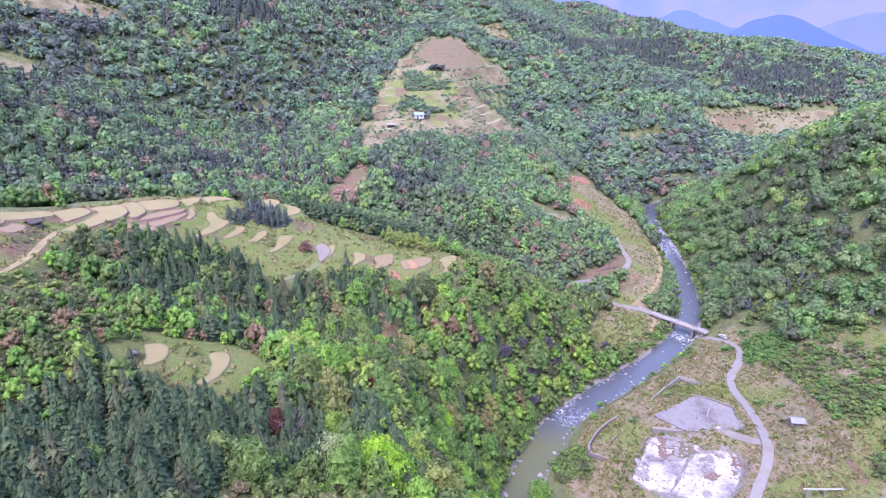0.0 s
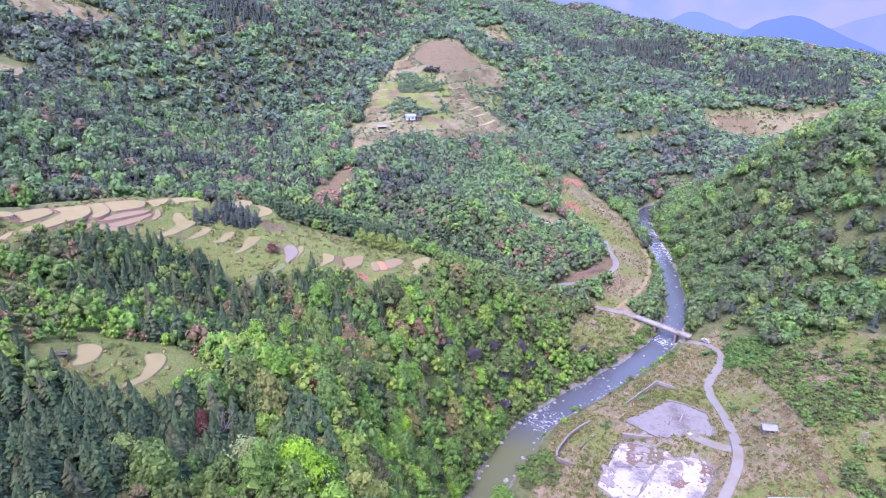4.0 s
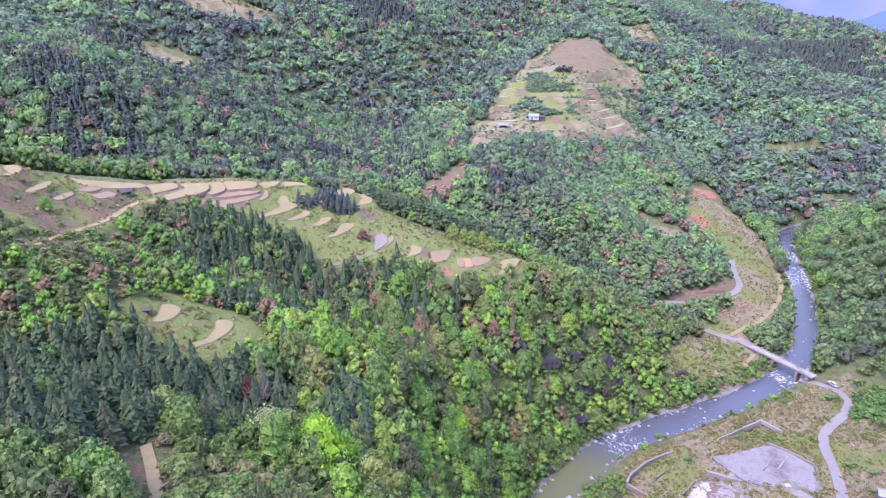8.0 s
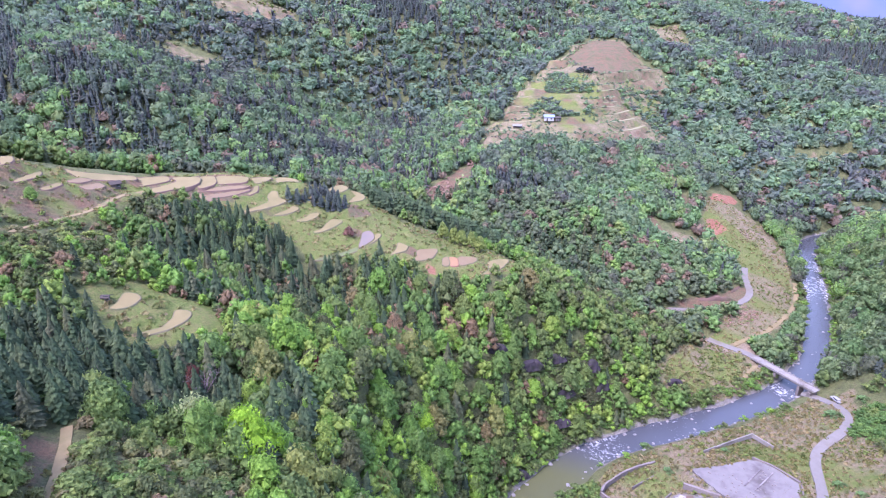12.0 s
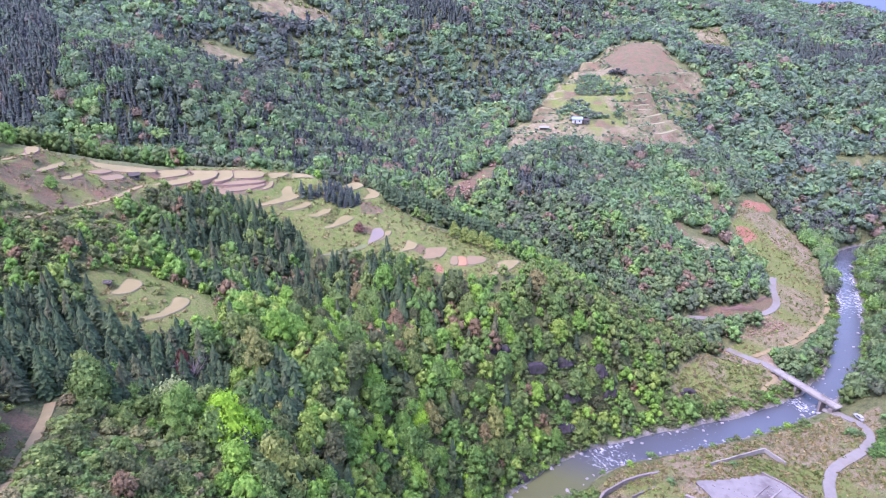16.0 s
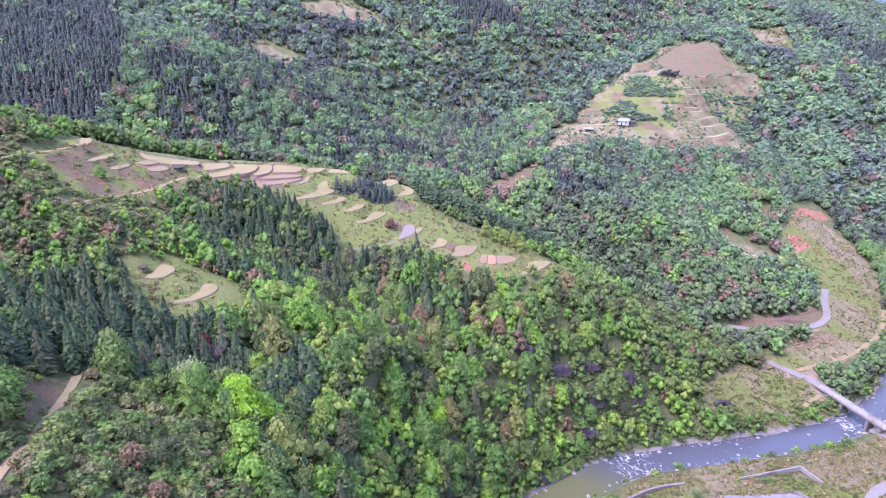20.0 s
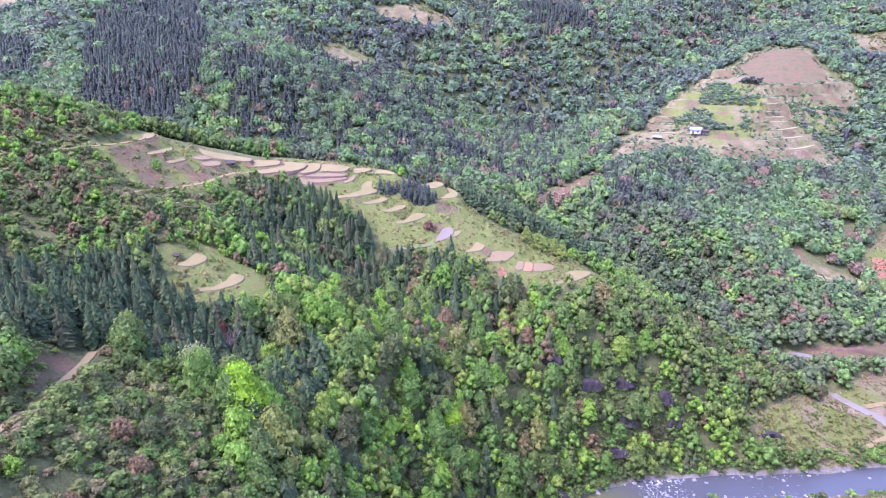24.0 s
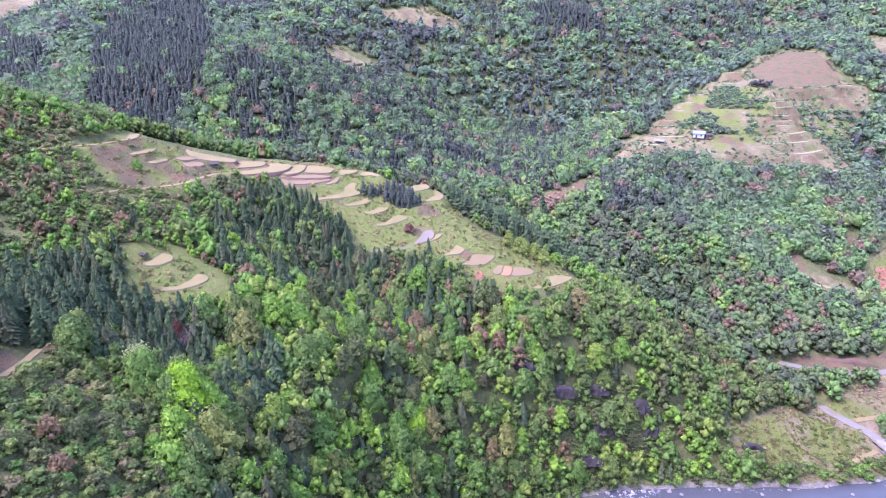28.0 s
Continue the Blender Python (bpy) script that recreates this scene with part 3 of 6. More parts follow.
SPUR_FIELDS = [
    ("soil", 68.2, (-0.24, 0.09), [(-77.1, 157.8), (-74.4, 167.4), (-73.4, 173.5), (-76.1, 176.3), (-77.1, 179.8), (-75.7, 181.4), (-72.8, 177.3), (-69.6, 177.8), (-70.1, 173.3), (-72.7, 166.8), (-75.6, 160.1)]),
    ("soil", 65.2, (-0.27, 0.12), [(-69.0, 168.9), (-67.1, 175.4), (-67.5, 177.9), (-64.9, 178.5), (-65.3, 174.6), (-67.6, 169.9)]),
    ("soil", 62.7, (-0.25, 0.13), [(-62.6, 172.4), (-61.1, 176.0), (-61.2, 179.1), (-59.1, 181.8), (-58.5, 178.6), (-60.1, 174.3)]),
    ("soil", 59.9, (-0.23, 0.15), [(-56.1, 172.0), (-54.4, 175.8), (-55.0, 179.8), (-54.4, 182.9), (-51.1, 183.8), (-51.5, 180.4), (-53.0, 176.1), (-54.9, 172.0)]),
    ("water", 55.8, (-0.19, 0.15), [(-43.4, 184.2), (-42.2, 186.1), (-39.7, 184.8), (-38.3, 182.1), (-39.5, 177.5), (-40.2, 174.7), (-41.8, 179.3)]),
    ("grass", 53.8, (-0.21, 0.19), [(-51.3, 161.9), (-46.1, 167.7), (-41.6, 175.6), (-40.4, 178.2), (-40.4, 174.9), (-43.1, 170.1), (-46.8, 165.3)]),
    ("soil", 55.4, (-0.18, 0.13), [(-39.4, 185.4), (-37.6, 187.3), (-37.2, 183.8), (-38.7, 177.8), (-38.1, 182.5)]),
]
SPUR_END_FIELDS = [
    ("soil", 52.4, (-0.17, 0.13), [(-30.5, 178.2), (-29.7, 182.8), (-31.6, 187.4), (-27.1, 186.7), (-26.9, 183.5), (-29.0, 180.6)]),
    ("damp", 50.3, (-0.17, 0.11), [(-23.2, 180.3), (-22.5, 183.1), (-24.3, 187.9), (-18.7, 192.0), (-17.7, 190.8), (-17.9, 185.9), (-20.5, 182.4)]),
    ("damp", 48.4, (-0.16, 0.11), [(-13.6, 184.2), (-15.0, 189.0), (-13.7, 190.5), (-11.4, 185.5)]),
    ("red", 48.0, (-0.16, 0.09), [(-13.6, 191.0), (-11.1, 192.5), (-8.6, 187.4), (-11.2, 185.6)]),
    ("damp", 47.4, (-0.15, 0.07), [(-11.1, 193.3), (-6.0, 196.4), (-4.1, 194.9), (-5.1, 192.6), (-8.5, 187.9)]),
    ("soil", 44.7, (-0.09, -0.05), [(-0.2, 187.6), (1.1, 193.3), (-1.4, 199.8), (0.4, 203.6), (4.4, 206.6), (4.9, 202.1), (3.8, 194.4), (1.8, 188.7)]),
    ("soil", 65.0, (0.00, 0.00), [(-68.4, 205.0), (-66.6, 211.3), (-61.1, 208.0), (-61.4, 201.8), (-62.9, 200.1)]),
    ("soil", 62.0, (0.00, 0.00), [(-65.5, 215.5), (-55.9, 210.7), (-52.8, 204.7), (-56.9, 199.7), (-57.6, 204.9)]),
]
SMALL_FIELDS = [
    ("soil", 70.0, (-0.18, -0.05), [(-55.2, 90.6), (-55.6, 93.5), (-58.0, 97.4), (-56.1, 98.3), (-53.6, 97.6), (-52.5, 94.6), (-53.7, 91.8)]),
    ("soil", 66.1, (-0.16, -0.01), [(-46.3, 89.9), (-44.3, 93.5), (-45.0, 97.3), (-47.2, 100.0), (-44.7, 101.3), (-43.1, 100.3), (-42.4, 97.4), (-42.8, 93.9), (-44.7, 90.1)]),
]
FIELDS = CREST_FIELDS + CREST_LEDGES + SPUR_FIELDS + SPUR_END_FIELDS + SMALL_FIELDS
DRY_SHOULDER = [(-116, 104), (-119, 118), (-112, 126), (-104, 128), (-103, 139), (-97, 136), (-95, 125), (-88, 101), (-103, 104)]
# narrow treads on the far bare hill
TREADS = [
    [(3, 499), (13, 506), (22, 519), (34, 536), (49, 557)], [(8, 469), (20, 485)], [(10, 459), (21, 474)], [(9, 444), (26, 464)],
    [(20, 444), (27, 454), (33, 467)], [(19, 431), (29, 444), (37, 458)], [(22, 421), (36, 437), (45, 457)], [(6, 386), (14, 396), (25, 407)],
    [(44, 421), (53, 435), (59, 452)], [(-48, 484), (-36, 482)], [(-49, 465), (-39, 469)], [(-49, 452), (-40, 453)], [(-50, 438), (-40, 434)],
    [(-46, 422), (-34, 424)], [(-46, 407), (-36, 408), (-24, 410)], [(-41, 509), (-34, 507)], [(-39, 535), (-27, 533)], [(-29, 584), (-18, 594)],
    [(-54, 387), (-43, 393), (-33, 397)], [(-46, 357), (-37, 367)], [(7, 479), (16, 489)], [(13, 455), (23, 468)], [(47, 428), (56, 444)],
]
# treads in the clearings of the far slope
CLEARING_TREADS = [[(-242, 323), (-239, 342)], [(-236, 323), (-233, 341)], [(-246, 321), (-245, 337)], [(-267, 409), (-255, 433), (-244, 455)], [(-283, 423), (-267, 459)], [(-264, 398), (-246, 427)],
                   [(-570, 223), (-523, 253)], [(-539, 208), (-499, 234)], [(-511, 198), (-469, 214)], [(58, 324), (64, 327), (75, 330)], [(150, 502), (172, 514), (192, 524)]]
RED_SCARS = [[(88, 390), (91, 400), (103, 414), (107, 412), (104, 404), (96, 396)], [(85, 352), (87, 369), (92, 371), (97, 367), (95, 359), (90, 353)], [(-16, 179), (-14.5, 181), (-17.5, 183), (-19, 181.4)]]
BROWN_SCARS = [[(119.8, 157.5), (119.4, 152), (116.6, 143), (116.8, 134.6), (114.2, 127.6), (112.6, 119), (110, 120), (111.7, 124.4), (112.7, 131.7), (112.7, 137.4), (114.8, 147.5)], [(66, 268), (76, 279), (92, 290), (98, 302), (105, 302), (102, 290), (88, 277), (74, 267)], [(-56, 196), (-50, 201), (-45, 194), (-50, 189)], [(-109, 131), (-107, 139), (-101, 138), (-101, 128)],
               [(-91, 158), (-89, 167), (-81, 172), (-80, 163), (-84, 158)], [(-99, 128), (-99.5, 135), (-95.5, 131), (-95.5, 126)], [(-48, 180), (-46, 185), (-43, 183), (-45, 178)], [(-29, 186), (-24, 187), (-24, 182), (-28, 182)], [(70, 364), (69, 379), (75, 383), (75, 370)], [(51, 339), (56, 344), (62, 333), (54, 323)], [(-17, 45.6), (-22.7, 52.4), (-27.6, 57), (-29.7, 56), (-27.8, 51.7), (-21, 46)]]


def inside(poly, x, y, grow=0.0):
    """1 inside a plan outline, 0 outside, with a soft ragged edge."""
    p = np.array(poly, float)
    x, y = np.asarray(x, float), np.asarray(y, float)
    odd, near = np.zeros(x.shape, bool), np.full(x.shape, 1e9)
    for (ax, ay), (bx, by) in zip(p, np.roll(p, -1, 0)):
        cross = ((ay > y) != (by > y)) & (x < (bx - ax) * (y - ay) / (by - ay + 1e-12) + ax)
        odd ^= cross
        u = np.clip(((x - ax) * (bx - ax) + (y - ay) * (by - ay)) / ((bx - ax) ** 2 + (by - ay) ** 2), 0, 1)
        near = np.minimum(near, np.hypot(x - ax - u * (bx - ax), y - ay - u * (by - ay)))
    signed = np.where(odd, near, -near) + grow
    return signed


def soft_inside(poly, x, y, edge=3.0):
    return np.clip(inside(poly, x, y) / edge + 0.5 + 0.35 * wave(x, y, 5.0, 11), 0, 1)


def steps(z, x, y, rise, flat, seed):
    """Terraced height: flat treads, steep banks. Returns height, how much tread it is, and the tread's number."""
    u = (z + 0.8 * wave(x, y, 26, seed) + 0.35 * wave(x, y, 9, seed + 1)) / rise
    k, f = np.floor(u), u - np.floor(u)
    bank = np.clip((f - flat) / (1 - flat), 0, 1)
    top = rise * (k + bank * bank * (3 - 2 * bank) + 0.04 * f)
    return top + (z - u * rise), (f < flat) * np.clip((flat - f) * 20, 0, 1), k


ROAD_LINES = {}
for road_name, (road_width, road_plan) in ROADS.items():
    line = smooth_line(road_plan, 1.5)
    level = rough_height(line[:, 0], line[:, 1])
    k = np.hanning(15)[1:-1]
    level = np.convolve(np.pad(level, 6, mode="edge"), k / k.sum(), "valid")
    ROAD_LINES[road_name] = (road_width, np.c_[line, level])


def level_line(plan, step=1.2):
    line = smooth_line(plan, step)
    z = rough_height(line[:, 0], line[:, 1])
    k = np.hanning(9)[1:-1]
    z = np.convolve(np.pad(z, 3, mode="edge"), k / k.sum(), "valid")
    return np.c_[line, 0.6 * z + 0.4 * z.mean()]


TREAD_LINES = [("tread", 3.2, level_line(plan, 2.0)) for plan in TREADS + CLEARING_TREADS]


def land(x, y):
    """Ground height and the cover values at places of the plan."""
    x, y = np.asarray(x, float), np.asarray(y, float)
    z = rough_height(x, y)
    zero = np.zeros(x.shape)
    cover = {k: zero.copy() for k in ("straw", "grass", "brown", "soil", "red", "gravel")}
    flat = np.clip(inside(RIVER_FLAT, x, y) / 8, 0, 1)
    z = z + (1 - 0.8 * flat) * (0.9 * wave(x, y, 23, 2) + 0.45 * wave(x, y, 9, 3) + 0.18 * wave(x, y, 4, 4))
    z = z + np.clip((y - 330) / 200, 0, 1) * (5.0 * wave(x, y, 75, 8) + 13.0 * np.clip(inside(BARE_HILL, x, y) / -60, 0, 1) * np.abs(wave(x, y, 120, 9)))
    z = z + np.clip((y - 250 - 0.6 * np.abs(x)) / 120, 0, 1) * np.clip(inside(BARE_HILL, x, y) / -25, 0, 1) * np.clip(inside(MEADOW, x, y) / -40, 0, 1) * 4.5 * wave(x, y, 42, 10)
    # terraced fields
    for poly, rise, part_flat, seed in ((TERRACES, 2.2, 0.5, 21), (SMALL_TERRACE, 2.6, 0.45, 25), (BARE_HILL, 4.0, 0.22, 29)):
        far_in = inside(poly, x, y)
        t = np.clip(far_in / 4 + 0.5, 0, 1)
        if poly is BARE_HILL:
            t = t * (1 - np.clip(inside(HILL_TOP, x, y) / 6 + 0.5, 0, 1))
        zt, tread, number = steps(z, x, y, rise, part_flat, seed)
        z = z * (1 - t) + zt * t
        cover["grass"] = np.maximum(cover["grass"], t * (1 if poly is not BARE_HILL else np.clip(0.34 + 0.45 * wave(x, y, 17, 15) + 0.3 * wave(x, y, 6, 28), 0, 1)))
        if poly is BARE_HILL:
            cover["brown"] = np.maximum(cover["brown"], t * np.clip(0.34 + 0.4 * wave(x, y, 22, 13) + 0.35 * wave(x, y, 8, 19), 0, 1))
    # each place belongs to the field that it lies nearest to
    best, level_to = np.full(x.shape, 1e9), z.copy()
    for _, width, line in TREAD_LINES:
        near = (x > line[:, 0].min() - 9) & (x < line[:, 0].max() + 9) & (y > line[:, 1].min() - 9) & (y < line[:, 1].max() + 9)
        if near.any():
            d, at = distance_to(line, x[near], y[near])
            d = d - width * 0.5
            won = d < best[near]
            best[near] = np.where(won, d, best[near])
            level_to[near] = np.where(won, line[at, 2] - 0.12, level_to[near])
    for kind, level, slope, outline in FIELDS:
        p = np.array(outline)
        low, high, centre = p.min(0) - 8, p.max(0) + 8, p.mean(0)
        near = (x > low[0]) & (x < high[0]) & (y > low[1]) & (y < high[1])
        if near.any():
            d = -inside(outline, x[near], y[near])
            won = d < best[near]
            best[near] = np.where(won, d, best[near])
            level_to[near] = np.where(won, level - 0.25 + (x[near] - centre[0]) * slope[0] + (y[near] - centre[1]) * slope[1], level_to[near])
            cover["brown"][near] = np.maximum(cover["brown"][near], np.clip(1.6 - d / 1.6, 0, 1) * (0.85 if centre[0] < -79 else 0.5) * np.clip(0.75 + 0.7 * wave(x[near], y[near], 5, 14), 0, 1))
    t = np.clip((2.6 - best) / 1.6, 0, 1)
    z = z * (1 - t) + level_to * t
    for poly in HILL_BARE_SPOTS:
        cover["brown"] = np.maximum(cover["brown"], soft_inside(poly, x, y, 6) * np.clip(0.8 + 0.4 * wave(x, y, 9, 17), 0, 1))
        cover["soil"] = np.maximum(cover["soil"], 0.5 * soft_inside(poly, x, y, 6) * np.clip(0.6 + 0.8 * wave(x, y, 7, 18), 0, 1))
    top = soft_inside(HILL_TOP, x, y, 6)
    cover["brown"] = np.maximum(cover["brown"], top * 1.0)
    cover["brown"] = np.maximum(cover["brown"], soft_inside(BRACKEN, x, y, 5))
    for poly in RED_SCARS:
        cover["red"] = np.maximum(cover["red"], soft_inside(poly, x, y, 3))
    for poly in BROWN_SCARS:
        cover["brown"] = np.maximum(cover["brown"], soft_inside(poly, x, y, 3))
    cover["brown"] = np.maximum(cover["brown"], 0.4 * soft_inside(SCRUB_SLOPE, x, y, 6))
    cover["grass"] = np.maximum(cover["grass"], np.clip(1 + (inside(SMALL_TERRACE, x, y) + 3) / 4, 0, 1))
    for poly in CLEARINGS:
        cover["brown"] = np.maximum(cover["brown"], soft_inside(poly, x, y, 16) * np.clip(0.5 + 0.5 * wave(x, y, 14, 16), 0, 1))
        cover["straw"] = np.maximum(cover["straw"], soft_inside(poly, x, y, 10))
    cover["straw"] = np.maximum.reduce([cover["straw"], soft_inside(MEADOW, x, y, 4), soft_inside(RIVER_FLAT, x, y, 4), soft_inside(BRIDGE_BANK, x, y, 4), 0.3 * soft_inside(SCRUB_SLOPE, x, y, 6),
                                        0.35 * soft_inside(SCRUB_HILL, x, y, 6), soft_inside(SCRUB_RIGHT, x, y, 6), soft_inside(BARE_HILL, x, y, 5)])
    cover["grass"] = np.maximum(cover["grass"], soft_inside(SCRUB_RIGHT, x, y, 6) * np.clip(0.5 + 0.6 * wave(x, y, 14, 20), 0, 1))
    cover["grass"] = np.maximum(cover["grass"], soft_inside(RIVER_FLAT, x, y, 6) * np.clip(0.35 + 0.6 * wave(x, y, 11, 23), 0, 1))
    apron = np.maximum(soft_inside(BRIDGE_APRON, x, y, 3), 0)
    cover["soil"] = np.maximum(cover["soil"], apron * np.clip(0.75 + 0.5 * wave(x, y, 5, 24), 0, 1))
    dry = soft_inside(DRY_SHOULDER, x, y, 6)
    cover["grass"] = np.maximum(cover["grass"], dry)
    cover["brown"] = np.maximum(cover["brown"], dry * np.clip(0.66 + 0.4 * wave(x, y, 9, 12), 0, 1))
    cover["grass"] = np.maximum(cover["grass"], soft_inside(MEADOW, x, y, 4) * np.clip(0.4 + 0.5 * wave(x, y, 19, 25), 0, 1))
    cover["grass"] = np.maximum(cover["grass"], soft_inside(BRIDGE_BANK, x, y, 4) * np.clip(0.5 + 0.6 * wave(x, y, 9, 26), 0, 1))
    cover["soil"] = np.maximum(cover["soil"], soft_inside([(102, 372), (118, 397), (126, 380), (121, 352), (113, 355), (108, 361)], x, y, 8) * np.clip(0.5 + 0.5 * wave(x, y, 8, 27), 0, 1))
    for poly, level in PADS:
        t = np.clip((inside(poly, x, y) + 3.0) / 3.0, 0, 1)
        z = z * (1 - t) + (level - 0.12) * t
        cover["gravel"] = np.maximum(cover["gravel"], 0.6 * np.clip(t + 0.3 * wave(x, y, 4, 71), 0, 1))
    # roads lie level in the slope
    for width, line in ROAD_LINES.values():
        box = (x > line[:, 0].min() - 12) & (x < line[:, 0].max() + 12) & (y > line[:, 1].min() - 12) & (y < line[:, 1].max() + 12)
        if box.any():
            d, at = distance_to(line, x[box], y[box])
            t = np.clip(1.6 - d / (width * 0.5 + 2.0), 0, 1)
            z[box] = z[box] * (1 - t) + (line[at, 2] - 0.12) * t
            cover["soil"][box] = np.maximum(cover["soil"][box], 0.62 * np.clip(1.5 - d / (width * 0.5 + 0.5), 0, 1))
    # river bed
    box = (x > -20) & (x < 480) & (y > -10) & (y < 580)
    if box.any():
        d, _ = distance_to(RIVER_LINE, x[box], y[box])
        w = water_level(y[box])
        d = d + 0.8 * wave(x[box], y[box], 7, 41)
        bank = np.where(d < 8, 0.75, 0.75 + 0.95 * np.clip((d - 8) / 3, 0, 1))
        z[box] = np.minimum(z[box], np.where(d < 30, w - 1.0 + np.maximum(0, d - 3.6) * bank, 1e9))
        z[box] = np.where(d < 3.6, w - 1.0, z[box])
        cover["gravel"][box] = np.maximum(cover["gravel"][box], np.clip((7.6 - d) / 3, 0, 0.58))
    return z, cover


def height(x, y):
    return land(np.atleast_1d(np.asarray(x, float)), np.atleast_1d(np.asarray(y, float)))[0]


def spread(lo, hi, step, low_end, high_end):
    """Grid lines: even between lo and hi, ever wider beyond."""
    out = list(np.arange(lo, hi, step))
    s, a = step, out[0]
    while a > low_end:
        s = min(s * 1.09, 260)
        a -= s
        out.insert(0, a)
    s, a = step, out[-1]
    while a < high_end:
        s = min(s * (1.017 if a < 640 else 1.025 if a < 1000 else 1.1), 260)
        a += s
        out.append(a)
    return np.array(out)


def mesh_object(name, verts, faces, mat, parent=None, values=None, smooth=True):
    """One mesh object from arrays; faces all of one size."""
    mesh = bpy.data.meshes.new(name)
    verts, faces = np.asarray(verts, np.float32), np.asarray(faces, np.int32)
    n, size = faces.shape
    mesh.vertices.add(len(verts))
    mesh.vertices.foreach_set("co", verts.ravel())
    mesh.loops.add(n * size)
    mesh.loops.foreach_set("vertex_index", faces.ravel())
    mesh.polygons.add(n)
    mesh.polygons.foreach_set("loop_start", np.arange(0, n * size, size, dtype=np.int32))
    mesh.polygons.foreach_set("use_smooth", np.full(n, smooth))
    for key, v in (values or {}).items():
        mesh.attributes.new(key, "FLOAT", "POINT").data.foreach_set("value", np.asarray(v, np.float32))
    mesh.materials.append(mat)
    mesh.update()
    mesh.validate()
    ob = new(name, mesh)
    if parent:
        ob.parent = parent
    return ob


def grid_faces(nx, ny):
    i, j = np.meshgrid(np.arange(nx - 1), np.arange(ny - 1), indexing="ij")
    a = (i * ny + j).ravel()
    return np.stack([a, a + ny, a + ny + 1, a + 1], 1)


gx, gy = spread(-140, 160, 1.9, -3600, 3600), spread(44, 410, 1.75, -1500, 4300)
X, Y = (g.ravel() for g in np.meshgrid(gx, gy, indexing="ij"))
Z, COVER = land(X, Y)
ground = mesh_object("ground", np.c_[X, Y, Z], grid_faces(len(gx), len(gy)), ground_cover, values=COVER)
tagged(ground, "hilly valley ground with terraced fields and dry grass", "ground", kind="structure")

# river surface
cut = RIVER_LINE
way = np.gradient(cut, axis=0)
side = np.c_[way[:, 1], -way[:, 0]] / np.linalg.norm(way, axis=1)[:, None]
across = np.linspace(-8.5, 8.5, 15)
W = cut[:, None, :2] + across[None, :, None] * side[:, None, :]
wx, wy = W[..., 0].ravel(), W[..., 1].ravel()
wz = water_level(np.repeat(cut[:, 1], len(across)))
run = np.clip((wy - 158) / 14, 0, 1)
fall = np.zeros(len(wx))
for fx, fy, fr, amount in ((108, 229, 6, 0.34), (72, 195, 22, 0.2), (48, 176, 10, 0.28), (44, 171, 7, 0.3), (139, 335, 26, 0.3), (142, 365, 16, 0.3), (95, 214, 12, 0.14), (146, 392, 14, 0.12)):
    fall = np.maximum(fall, amount * np.clip(1.4 - np.hypot(wx - fx, wy - fy) / fr, 0, 1))
edge = np.abs(np.tile(across, len(cut)))
wz = wz + run * 0.10 * wave(wx, wy, 1.7, 51)
river = mesh_object("river", np.c_[wx, wy, wz], grid_faces(len(cut), len(across)), river_water, values={"run": run, "foam": fall + run * 0.06 * (edge > 3)})
tagged(river, "shallow river, green pool below grey broken rapids", "river", kind="structure")


def ribbon(name, width, line, mat, lift, label, category="road", kind="structure", taper=0.0, group=""):
    """A road with a rounded crown and a thickness, laid along a line."""
    way = np.gradient(line[:, :2], axis=0)
    side = np.c_[way[:, 1], -way[:, 0]] / np.linalg.norm(way, axis=1)[:, None]
    rag = 1 + 0.05 * wave(line[:, 0], line[:, 1], 4, 61)
    n = np.arange(len(line))
    if taper:
        rag = rag * np.clip(0.3 + 0.9 * n / len(line), 0, 1) * np.clip(np.minimum(n + 0.5, len(line) - 0.5 - n) / (taper * len(line)), 0.1, 1) ** 0.6
    offs = [(-0.6, -0.5), (-0.5, 0.0), (-0.25, 0.03), (0, 0.04), (0.25, 0.03), (0.5, 0.0), (0.6, -0.5)]
    rows = []
    for o, dz in offs:
        p = line[:, :2] + side * (o * width * rag)[:, None]
        rows.append(np.c_[p, line[:, 2] + lift + dz * (1 + 3 * lift)])
    verts = np.stack(rows, 1).reshape(-1, 3)
    return tagged(mesh_object(name, verts, grid_faces(len(line), len(offs)), mat, smooth=False), label, category, group, kind)


for road_name, (road_width, line) in ROAD_LINES.items():
    paved = road_name in ("valley_road", "yard_branch", "bend_road", "bridge_approach")
    ribbon(road_name, road_width, line, road_gravel if paved else dirt_track, 0.2 if paved else 0.06,
           "narrow pale concrete road winding along the river flat" if paved else "unpaved tan dirt track cut into the slope")

